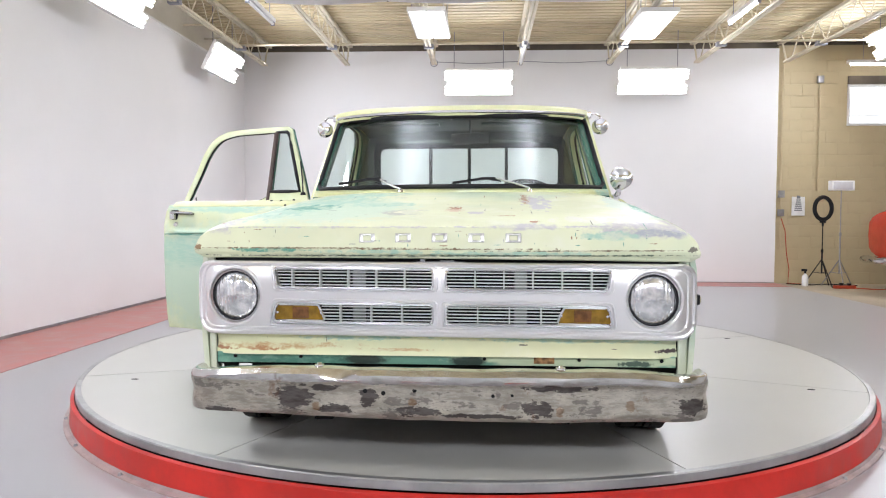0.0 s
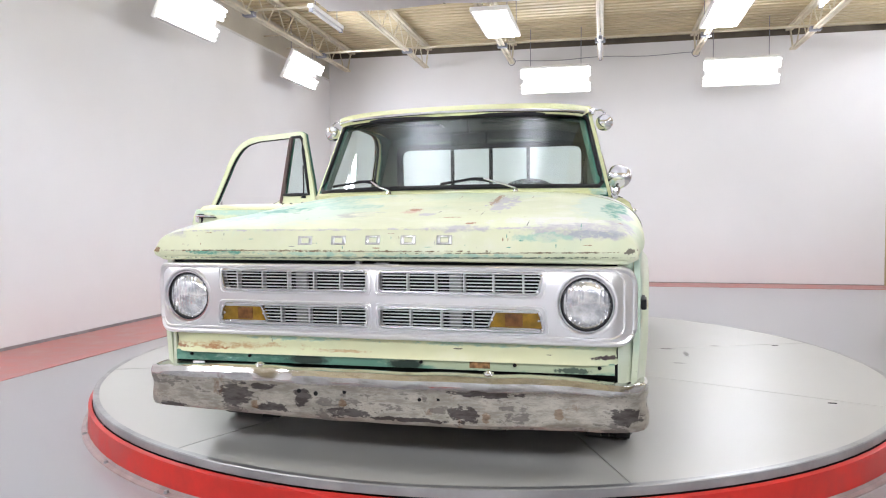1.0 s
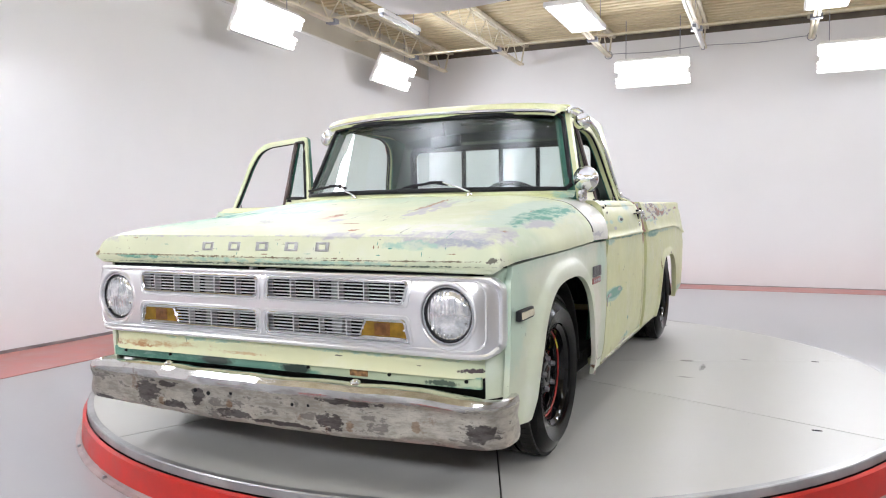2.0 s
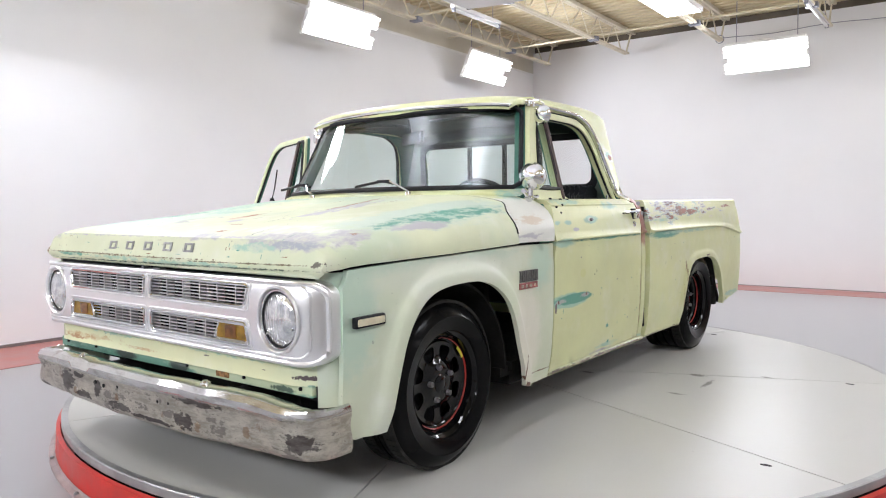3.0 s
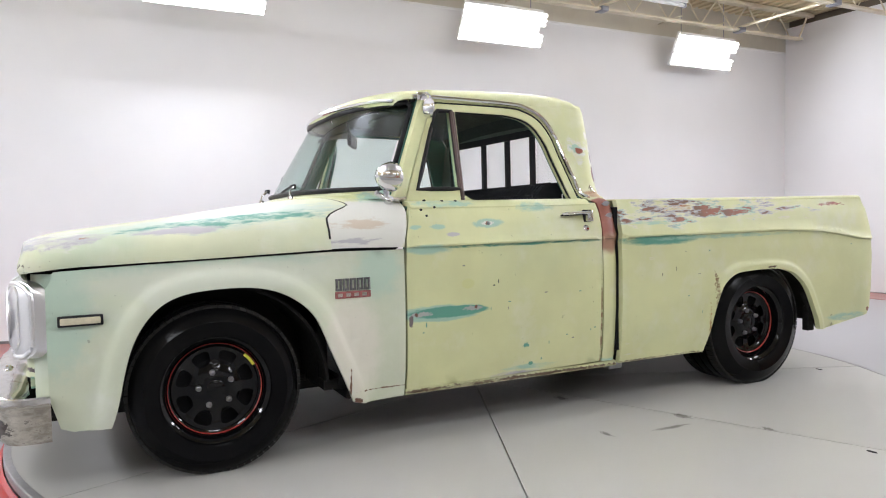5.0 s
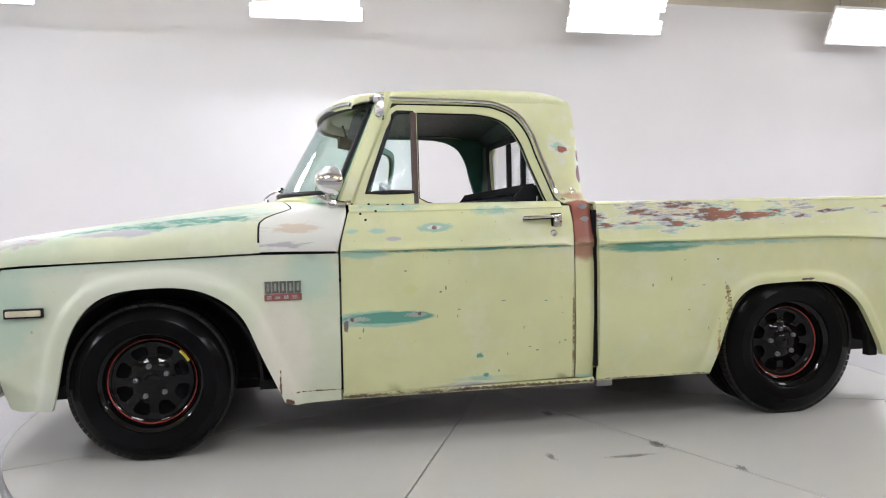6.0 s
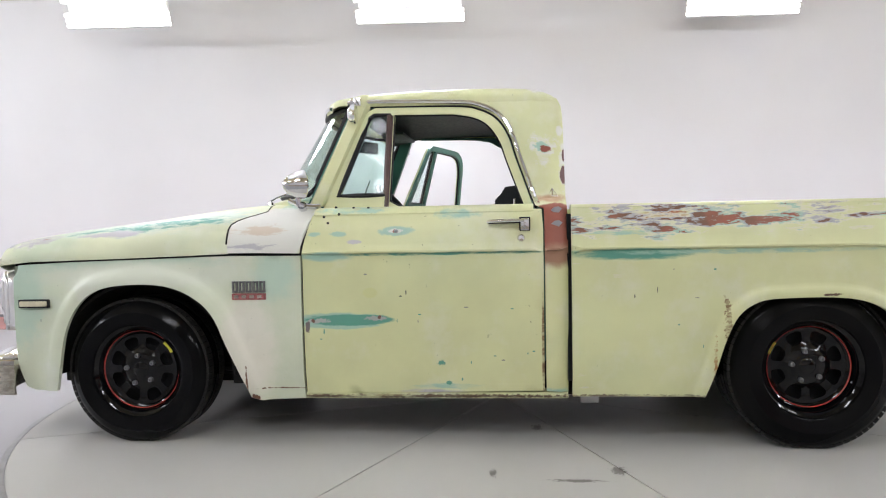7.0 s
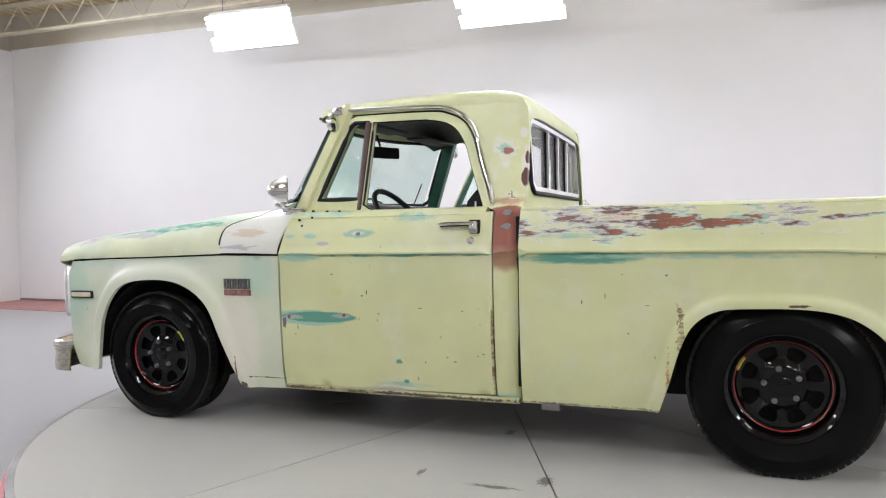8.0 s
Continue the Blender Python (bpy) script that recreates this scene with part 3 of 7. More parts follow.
def scuffed_red(name, color, worn):
    m = Nodes(name, 0.35, 0, color)
    mid, fine = m.noise(4, 6, rough=0.65), m.noise(30, 5, rough=0.7)
    col = m.mix(m.ramp(mid, 0.35, 0.7), tuple(c * 0.8 for c in color), tuple(min(1, c * 1.1) for c in color))
    col = m.mix(m.math("MULTIPLY", m.ramp(fine, 0.66, 0.75), 0.35), col, worn)
    m.color(col)
    m.rough(m.ramp(mid, 0.3, 0.7, 0.30, 0.45))
    return m.mat


M["block"] = block_paint()
M["floor"] = epoxy_floor()
M["bare_floor"] = plain("bare_tan_concrete", (0.40, 0.34, 0.25), 0.5, 0, 0.2, 1.5, 40, 0.1)
M["plate"] = plate_paint()
M["red_floor"] = scuffed_red("red_floor_paint", (0.42, 0.16, 0.14), (0.5, 0.35, 0.33))
M["red_ring"] = scuffed_red("red_ring_paint", (0.56, 0.022, 0.014), (0.3, 0.06, 0.05))
M["rim_steel"] = plain("scuffed_grey_rim", (0.36, 0.36, 0.36), 0.35, 0.5, 0.25, 4, 50, 0.1)
M["skirt"] = plain("clear_dirty_skirt", (0.33, 0.25, 0.24), 0.3, 0, 0.3, 6)


# ---- builders ----
def part(name, bm, material, parent=None, label="", smooth=True, angle=35):
    """One mesh object under its thing, in the thing's own coordinates."""
    bmesh.ops.recalc_face_normals(bm, faces=bm.faces)
    for f in bm.faces:
        f.smooth = smooth
    if smooth:
        for e in bm.edges:
            if len(e.link_faces) == 2 and e.calc_face_angle(0) > radians(angle):
                e.smooth = False
    me = bpy.data.meshes.new(name)
    bm.to_mesh(me)
    bm.free()
    me.materials.append(material)
    ob = new(name, me)
    ob.parent = parent
    if label:
        ob["label"] = label
    return ob


def shape(*pieces):
    bm = bmesh.new()
    for p in pieces:
        p(bm)
    return bm


def box(x0, x1, y0, y1, z0, z1, bevel=0.0, m=None):
    def add(bm):
        vs = [bm.verts.new((x, y, z)) for x in (x0, x1) for y in (y0, y1) for z in (z0, z1)]
        fs = [bm.faces.new([vs[i] for i in q]) for q in ((0, 1, 3, 2), (4, 6, 7, 5), (0, 4, 5, 1), (2, 3, 7, 6), (0, 2, 6, 4), (1, 5, 7, 3))]
        if bevel:
            es = list({e for f in fs for e in f.edges})
            r = bmesh.ops.bevel(bm, geom=es, offset=bevel, segments=2, affect="EDGES", profile=0.6)
            vs = list({v for f in r["faces"] for v in f.verts} | {v for v in vs if v.is_valid})
        if m:
            bmesh.ops.transform(bm, matrix=m, verts=vs)
    return add


def loft(rings, closed=True, caps=True, loop=False):
    """Rings of points with equal counts, joined in order."""
    def add(bm):
        rows = [[bm.verts.new(p) for p in r] for r in rings]
        n = len(rows[0])
        pairs = list(zip(rows, rows[1:])) + ([(rows[-1], rows[0])] if loop else [])
        for a, b in pairs:
            for i in range(n if closed else n - 1):
                j = (i + 1) % n
                bm.faces.new((a[i], a[j], b[j], b[i]))
        if caps and closed and not loop:
            bm.faces.new(rows[0][::-1])
            bm.faces.new(rows[-1])
    return add


def sheet(rings, depth):
    """An open grid of points given thickness along a vector or a function of the point."""
    def add(bm):
        n = len(rings[0])
        top = [[bm.verts.new(p) for p in r] for r in rings]
        low = [[bm.verts.new(Vector(p) + Vector(depth(p) if callable(depth) else depth)) for p in r] for r in rings]
        k = len(rings)
        for i in range(k - 1):
            for j in range(n - 1):
                bm.faces.new((top[i][j], top[i][j + 1], top[i + 1][j + 1], top[i + 1][j]))
                bm.faces.new((low[i][j], low[i + 1][j], low[i + 1][j + 1], low[i][j + 1]))
        edge = [(0, j) for j in range(n)] + [(i, n - 1) for i in range(1, k)] + [(k - 1, j) for j in range(n - 2, -1, -1)] + [(i, 0) for i in range(k - 2, 0, -1)]
        for (i, j), (a, b) in zip(edge, edge[1:] + edge[:1]):
            bm.faces.new((top[i][j], low[i][j], low[a][b], top[a][b]))
    return add


def tube(points, radius, sides=8, closed=False):
    """A round bar along points."""
    pts = [Vector(p) for p in points]
    rings = []
    for i, p in enumerate(pts):
        a = pts[i - 1] if i or closed else p
        b = pts[(i + 1) % len(pts)] if i < len(pts) - 1 or closed else p
        d = (b - a).normalized()
        side = d.cross(Vector((0.13, 0.29, 0.95)) if abs(d.z) < 0.9 else Vector((0, 1, 0.1))).normalized()
        up = d.cross(side)
        rings.append([p + radius * (math.cos(2 * math.pi * k / sides) * side + math.sin(2 * math.pi * k / sides) * up) for k in range(sides)])
    return loft(rings, True, True, closed)


def spun(profile, n=32, axis="x", centre=(0, 0, 0), start=0.0, sweep=2 * math.pi, close=False):
    """A profile of (radius, along) turned round an axis through centre."""
    full = abs(sweep - 2 * math.pi) < 1e-6
    rings = []
    for k in range(n if full else n + 1):
        a = start + sweep * k / n
        ring = []
        for r, h in profile:
            c, s = r * math.cos(a), r * math.sin(a)
            p = {"x": (h, c, s), "y": (c, h, s), "z": (c, s, h)}[axis]
            ring.append(tuple(p[i] + centre[i] for i in range(3)))
        rings.append(ring)
    return loft(rings, close, not full and close, full)


def inside(p, poly):
    x, y = p
    hit = False
    for (x0, y0), (x1, y1) in zip(poly, poly[1:] + poly[:1]):
        if (y0 > y) != (y1 > y) and x < (x1 - x0) * (y - y0) / (y1 - y0) + x0:
            hit = not hit
    return hit


def dense(poly, step, loop=True):
    out = []
    for a, b in zip(poly, poly[1:] + (poly[:1] if loop else [])):
        k = max(1, math.ceil(math.dist(a, b) / step))
        out += [(a[0] + (b[0] - a[0]) * i / k, a[1] + (b[1] - a[1]) * i / k) for i in range(k)]
    return out if loop else out + [poly[-1]]


def curve(points, k=6):
    """A smooth run through 2D points."""
    out = []
    p = [points[0]] + list(points) + [points[-1]]
    for i in range(1, len(p) - 2):
        for j in range(k):
            t = j / k
            out.append(tuple(0.5 * (2 * p[i][c] + (p[i + 1][c] - p[i - 1][c]) * t + (2 * p[i - 1][c] - 5 * p[i][c] + 4 * p[i + 1][c] - p[i + 2][c]) * t * t
                                    + (3 * p[i][c] - p[i - 1][c] - 3 * p[i + 1][c] + p[i + 2][c]) * t ** 3) for c in (0, 1)))
    return out + [tuple(points[-1])]


def pressed(outline, place, depth, holes=(), step=0.045, rows=(), guides=()):
    """Sheet metal cut to an outline in two coordinates, laid out by place(a, b), with thickness along depth. rows: lines b = value that keep their own points."""
    from mathutils.geometry import delaunay_2d_cdt
    out = dense(list(outline), step)
    cuts = [dense(list(h), step) for h in holes]
    pts, edges = [], []
    for loop in [out] + cuts:
        s = len(pts)
        pts += loop
        edges += [(s + i, s + (i + 1) % len(loop)) for i in range(len(loop))]
    a0, a1 = min(p[0] for p in out), max(p[0] for p in out)
    b0, b1 = min(p[1] for p in out), max(p[1] for p in out)
    levels = [b0 + (b1 - b0) * i / max(1, round((b1 - b0) / step)) for i in range(1, max(1, round((b1 - b0) / step)))]
    levels = [b for b in levels if all(abs(b - r) > step * 0.35 for r in rows)] + list(rows)
    for b in levels:
        for i in range(1, max(2, round((a1 - a0) / step))):
            p = (a0 + (a1 - a0) * i / max(2, round((a1 - a0) / step)), b)
            if inside(p, out) and not any(inside(p, h) for h in cuts) and min(math.dist(p, q) for q in pts[:len(out) + sum(map(len, cuts))]) > step * 0.3:
                pts.append(p)
    pts = [p for i, p in enumerate(pts) if i < len(out) or not guides or min(math.dist(p, q) for q in guides) > 0.014] if not cuts else pts
    pts += [p for p in guides if inside(p, out) and min(math.dist(p, q) for q in out) > 0.008]
    vs, es, fs, *_ = delaunay_2d_cdt([Vector(p) for p in pts], edges, [], 0, 1e-5)
    keep = []
    for f in fs:
        c = (sum(vs[i][0] for i in f) / len(f), sum(vs[i][1] for i in f) / len(f))
        if inside(c, out) and not any(inside(c, h) for h in cuts):
            keep.append(f)

    def add(bm):
        front = [bm.verts.new(place(*v)) for v in vs]
        back = [bm.verts.new(v.co + Vector(depth)) for v in front]
        count = {}
        for f in keep:
            bm.faces.new([front[i] for i in f])
            bm.faces.new([back[i] for i in reversed(f)])
            for i, j in zip(f, f[1:] + f[:1]):
                count[(i, j)] = 1
        for i, j in count:
            if (j, i) not in count:
                bm.faces.new((front[j], front[i], back[i], back[j]))
        bmesh.ops.delete(bm, geom=[v for v in front + back if not v.link_faces], context="VERTS")
    return add


def mirrored(*pieces):
    """The pieces, flipped from the driver's side to the other."""
    def add(bm):
        before = set(bm.verts)
        for p in pieces:
            p(bm)
        for v in bm.verts:
            if v not in before:
                v.co.x = -v.co.x
    return add


def thing(name, m, label, category, group=""):
    ob = new(name)
    ob.matrix_world = m
    ob.empty_display_size = 0.1
    return tagged(ob, label, category, group)


def setting(name, bm, material, label="", smooth=False):
    return tagged(part(name, bm, material, None, label, smooth), kind="structure")


# ---- the room ----
setting("floor", shape(box(LEFT - 0.2, EDGE, FRONT - 0.2, BACK + 0.3, FLOOR - 0.2, FLOOR)), M["floor"], "glossy grey epoxy floor of a photo studio")
setting("floor_bare", shape(box(EDGE, RIGHT + 0.2, FRONT - 0.2, BACK + 0.6, FLOOR - 0.2, FLOOR - 0.001)), M["bare_floor"], "bare tan concrete floor beyond the studio")
setting("floor_border_left", shape(box(LEFT, -3.32, FRONT, BACK, FLOOR, FLOOR + 0.004)), M["red_floor"], "faded red painted floor border along the wall")
setting("floor_border_back", shape(box(-3.32, EDGE, BACK - 0.72, BACK, FLOOR, FLOOR + 0.004)), M["red_floor"], "faded red painted floor border along the wall")
setting("wall_left", shape(box(LEFT - 0.15, LEFT, FRONT - 0.15, BACK, FLOOR - 0.1, 3.66)), M["white_wall"], "plain white painted studio wall")
setting("wall_left_upper", shape(box(LEFT - 0.25, LEFT - 0.06, FRONT - 0.15, BACK + 0.2, 3.66, DECK + 0.1)), M["upper_wall"], "dull beige wall strip above the white wall")
setting("wall_left_cap", shape(box(LEFT - 0.12, LEFT + 0.012, FRONT, BACK, 3.66, 3.685)), M["white_steel"], "thin white trim on the wall's top edge")
setting("wall_back", shape(box(LEFT, EDGE, BACK, BACK + 0.12, FLOOR - 0.1, 4.05)), M["white_wall"], "plain white painted studio wall panel")
setting("wall_back_head", shape(box(LEFT - 0.1, RIGHT, BACK + 0.16, BACK + 0.3, 4.0, DECK + 0.1)), M["brown_beam"], "dark strip between the wall's top and the roof deck")
setting("wall_front", shape(box(LEFT - 0.15, RIGHT + 0.2, FRONT - 0.2, FRONT, FLOOR - 0.1, 3.66)), M["white_wall"], "plain white painted studio wall")
setting("wall_front_upper", shape(box(LEFT - 0.15, RIGHT + 0.2, FRONT - 0.25, FRONT - 0.05, 3.66, DECK + 0.1)), M["upper_wall"])
setting("wall_right", shape(box(RIGHT, RIGHT + 0.2, FRONT - 0.2, BACK + 0.6, FLOOR - 0.1, DECK + 0.1)), M["white_wall"], "white painted far wall")
setting("baseboard", shape(box(LEFT + 0.001, LEFT + 0.014, FRONT, BACK, FLOOR + 0.004, FLOOR + 0.03), box(LEFT + 0.014, EDGE, BACK - 0.013, BACK - 0.001, FLOOR + 0.004, FLOOR + 0.016)), M["dull_metal"], "thin dark metal strip at the foot of the white wall")


def deck_mesh():
    bm = bmesh.new()
    ys, y, k = [], FRONT - 0.2, 0
    while y < BACK + 0.4:
        ys += [(y, DECK), (y + 0.075, DECK), (y + 0.095, DECK + 0.038), (y + 0.13, DECK + 0.038)]
        y += 0.152
    loft([[(LEFT - 0.2, a, b) for a, b in ys], [(RIGHT + 0.2, a, b) for a, b in ys]], False, False)(bm)
    loft([[(LEFT - 0.2, a, b + 0.05) for a, b in ys], [(RIGHT + 0.2, a, b + 0.05) for a, b in ys]], False, False)(bm)
    return bm


tagged(part("ceiling", deck_mesh(), M["deck"], None, "beige painted corrugated metal roof deck", False), kind="structure")


# ---- roof joists ----
def joist():
    ob = thing("roof_joist", pose(0, 0, 0), "cream painted open-web steel roof joist", "joist", "roof joists")
    y0, y1, zb, zt = FRONT + 0.1, BACK - 0.22, CHORD, DECK - 0.012
    part("bottom_chord", shape(box(-0.045, -0.006, y0, y1 - 0.05, zb, zb + 0.03, 0.003), box(0.006, 0.045, y0, y1 - 0.05, zb, zb + 0.03, 0.003)), M["joist"], ob)
    part("top_chord", shape(box(-0.05, -0.006, y0 - 0.1, y1 + 0.2, zt - 0.05, zt, 0.003), box(0.006, 0.05, y0 - 0.1, y1 + 0.2, zt - 0.05, zt, 0.003)), M["joist"], ob)
    zig = [(0, y0 + 0.3 * i, (zb + 0.02) if i % 2 else (zt - 0.03)) for i in range(int((y1 - y0) / 0.3) + 1)]
    part("web", shape(*(tube((a, b), 0.010, 6) for a, b in zip(zig, zig[1:])), tube(((0, y1 - 0.08, zb + 0.02), (0, y1 + 0.1, zt - 0.04)), 0.014, 6)), M["joist"], ob)
    for y in (11.4, 8.95):
        part("clamp", shape(box(-0.075, 0.075, y - 0.05, y + 0.05, zb - 0.015, zb + 0.045, 0.006)), M["grey_clamp"], ob, "grey steel bridging clamp")
    return ob


first_joist = joist()
first_joist.matrix_world = pose(-3.76, 0, 0)
for x in (-2.33, -0.83, 0.63, 2.12, 3.57, 5.03, 6.5, 7.95):
    copy_thing(first_joist, pose(x, 0, 0))
for y, z in ((11.4, CHORD + 0.06), (8.95, CHORD + 0.06)):
    ob = thing("bridging_bar", pose(0, 0, 0), "thin cream painted bridging bar across the joists", "roof bracing", "bridging bars")
    part("bar", shape(tube(((-3.8, y, z), (RIGHT, y, z)), 0.016, 8)), M["joist"], ob)
ob = thing("tension_wire", pose(0, 0, 0), "thin steel wire strung between the joist ends", "wire")
part("wire", shape(tube([(-0.83 + 2.95 * i / 12, 12.60, CHORD + 0.035 - 0.03 * math.sin(math.pi * i / 6) ** 2) for i in range(13)], 0.006, 5)), M["grey_clamp"], ob)
for x in (-0.83, 2.12):
    part("ring", shape(spun([(0.055, -0.006), (0.065, -0.006), (0.065, 0.006), (0.055, 0.006)], 16, "y", (x, 12.60, CHORD + 0.02), close=True)), M["grey_clamp"], ob)


# ---- lamps ----
def area(name, m, sx, sy, watts, color=LAMP_COLOR):
    light = bpy.data.lights.new(name, "AREA")
    light.shape, light.size, light.size_y, light.energy, light.color = "RECTANGLE", sx, sy, watts, color
    ob = new(name, light)
    ob.parent = None
    ob.matrix_world = m
    return ob


def studio_lamp():
    """A bank of six tubes 1.06 m long; it shines along -z."""
    ob = thing("studio_light", pose(0, 0, 0), "white six-tube fluorescent bank light hung from the joists", "lamp", "studio bank lights")
    part("housing", shape(box(-0.52, 0.52, -0.225, 0.225, 0.03, 0.085, 0.008)), M["white_steel"], ob)
    for i in range(6):
        y = -0.176 + 0.054 * i + (0.082 if i > 2 else 0.0)
        part("reflector", shape(loft([[(x, y - 0.027, 0.0), (x, y - 0.018, 0.028), (x, y + 0.018, 0.028), (x, y + 0.027, 0.0), (x, y + 0.024, -0.002), (x, y + 0.016, 0.024), (x, y - 0.016, 0.024), (x, y - 0.024, -0.002)] for x in (-0.515, 0.515)])), M["white_steel"], ob)
        part("tube", shape(tube([(x, y, -0.012) for x in (-0.545, -0.535, 0.535, 0.545)], 0.019, 10)), M["tube"], ob, "glowing white fluorescent tube")
    for k in (-0.4, 0.4):
        part("hook", shape(box(k - 0.02, k + 0.02, 0.06, 0.14, 0.08, 0.10, 0.003)), M["grey_clamp"], ob)
    return ob


def aimed(x, y, z, yaw, tilt):
    """A lamp facing a yaw (0: along +y) and down by tilt degrees."""
    return pose(x, y, z, 90 - tilt, 0, yaw)


lamp = studio_lamp()
SPOTS = [(x, y, z, -90, tilt, LAMP_WATTS) for x, y, z, tilt in ((-3.40, 1.10, 3.345, 26), (-3.47, 4.10, 3.31, 48), (-3.64, 7.42, 3.37, 26), (-3.77, 10.74, 3.39, 26))] + [(x, 12.10, 3.34, 180, 26, LAMP_WATTS) for x in (-0.07, 2.72)]
# added fill: all out of view except the far right lamp at y 11.2
SPOTS += [(3.95, y, 3.55, 90, 28, LAMP_WATTS * 0.5) for y in (1.22, 4.17)] + [(5.95, y, 3.76, 90, 28, LAMP_WATTS * k) for y, k in ((7.8, 0.55), (11.2, 1.0))] + [(x, -2.85, 3.40, 0, 28, FRONT_FILL_WATTS) for x in (-1.6, 0.9, 3.4)]
for i, (x, y, z, yaw, tilt, watts) in enumerate(SPOTS):
    m = aimed(x, y, z, yaw, tilt)
    if i == 0:
        lamp.matrix_world = m
    else:
        copy_thing(lamp, m)
    for k in (-0.4, 0.4):
        top = m @ Vector((k, 0.10, 0.09))
        ob = thing("lamp_hanger", pose(top.x, top.y, DECK), "thin steel rod holding a bank light", "hanger", "lamp hangers")
        part("rod", shape(tube(((0, 0, top.z - DECK), (0, 0, 0.01)), 0.006, 6)), M["grey_clamp"], ob)
        if x < -3:
            part("bar", shape(tube(((LEFT - top.x - 0.02, 0, -0.32), (0.02, 0, -0.32)), 0.011, 6)), M["joist"], ob)
    for k in (-1, 1):
        area("studio_glow", m @ pose(0, k * 0.122, -0.036), 1.05, 0.165, watts / 2)


def ceiling_panel(x, y):
    ob = thing("ceiling_light", pose(x, y, CHORD - 0.065), "white two-part fluorescent panel light under the joists", "lamp", "ceiling panel lights")
    part("frame", shape(box(-0.24, 0.24, -0.69, 0.69, 0.0, 0.058, 0.006)), M["white_steel"], ob)
    for a in (-0.20, 0.20):
        for b in (-0.5, 0.5):
            part("hanger", shape(tube(((a, b, 0.07), (a, b, DECK - CHORD + 0.07)), 0.005, 6)), M["grey_clamp"], ob)
    for s in (-1, 1):
        part("diffuser", shape(box(s * 0.112 - 0.10, s * 0.112 + 0.10, -0.67, 0.67, -0.006, 0.002, 0.002)), M["panel_glow"], ob)
    area("panel_glow", pose(x, y, CHORD - 0.085), 0.44, 1.34, OVERHEAD_WATTS if 1.5 < y < 8 and x < 3 else PANEL_WATTS)


# after the first two, unseen panels added to light the scrim and right side
for x, y in ((-0.70, 9.88), (2.18, 10.02), (-1.0, 3.2), (1.0, 3.2), (-1.0, 6.2), (1.0, 6.2), (7.0, 10.0), (7.0, 4.0)):
    ceiling_panel(x, y)


def strip_light(x, y0, y1, z, lit=True):
    ob = thing("strip_light", pose(x, 0, z), "slim white strip light along a joist", "lamp", "strip lights")
    part("body", shape(box(-0.035, 0.035, y0, y1, 0.022, 0.07, 0.006)), M["white_steel"], ob)
    part("tube", shape(tube(((0, y0 + 0.02, 0), (0, y1 - 0.02, 0)), 0.019, 10)), M["tube"] if lit else M["white_steel"], ob)
    for y in (y0 + 0.15, y1 - 0.15):
        part("hanger", shape(tube(((0, y, 0.07), (0, y, DECK - z + 0.01)), 0.005, 6)), M["grey_clamp"], ob)
    for y in (y0 + 0.02, y1 - 0.02):
        part("socket", shape(box(-0.024, 0.024, y - 0.012, y + 0.012, -0.024, 0.026, 0.004)), M["grey_clamp"], ob)


strip_light(-2.62, 8.20, 9.22, 3.55, False)
strip_light(0.63, 11.0, 12.5, CHORD - 0.03, False)
strip_light(3.36, 9.3, 10.4, 3.80, True)


# ---- overhead scrim ----
def scrim():
    ob = thing("overhead_scrim", pose(0, 0, 0), "white cloth scrim tied up above the turntable", "scrim")
    x0, x1, y0, y1, z, n = -2.40, 2.35, 1.9, 8.20, 3.515, 56
    rows = []
    for i in range(n + 1):
        b = i / n
        row = []
        for j in range(n + 1):
            a = j / n
            ea, eb = 0.5 - abs(a - 0.5), 0.5 - abs(b - 0.5)
            pull = 0.07 * abs(math.sin(math.pi * a * 3.5)) * max(0, 1 - eb * 6)
            pull_x = 0.07 * abs(math.sin(math.pi * b * 4.0)) * max(0, 1 - ea * 6)
            sag = 0.10 * math.sin(math.pi * a) * math.sin(math.pi * b) + 0.7 * pull + 0.7 * pull_x
            row.append((x0 + (x1 - x0) * a + (pull_x if a < 0.5 else -pull_x), y0 + (y1 - y0) * b + (pull if b < 0.5 else -pull), z - sag))
        rows.append(row)
    part("cloth", shape(sheet(rows, (0, 0, 0.006))), M["scrim"], ob)
    for i in range(5):
        x = x0 + (x1 - x0) * i * 2 / 7
        part("tie", shape(tube(((x, y1 - 0.02, z), (x, y1 + 0.05, z + 0.02), (x, y1 + 0.25, z + 0.25), (x, y1 + 0.27, DECK)), 0.012, 6)), M["seal"], ob, "dark elastic tie")


scrim()


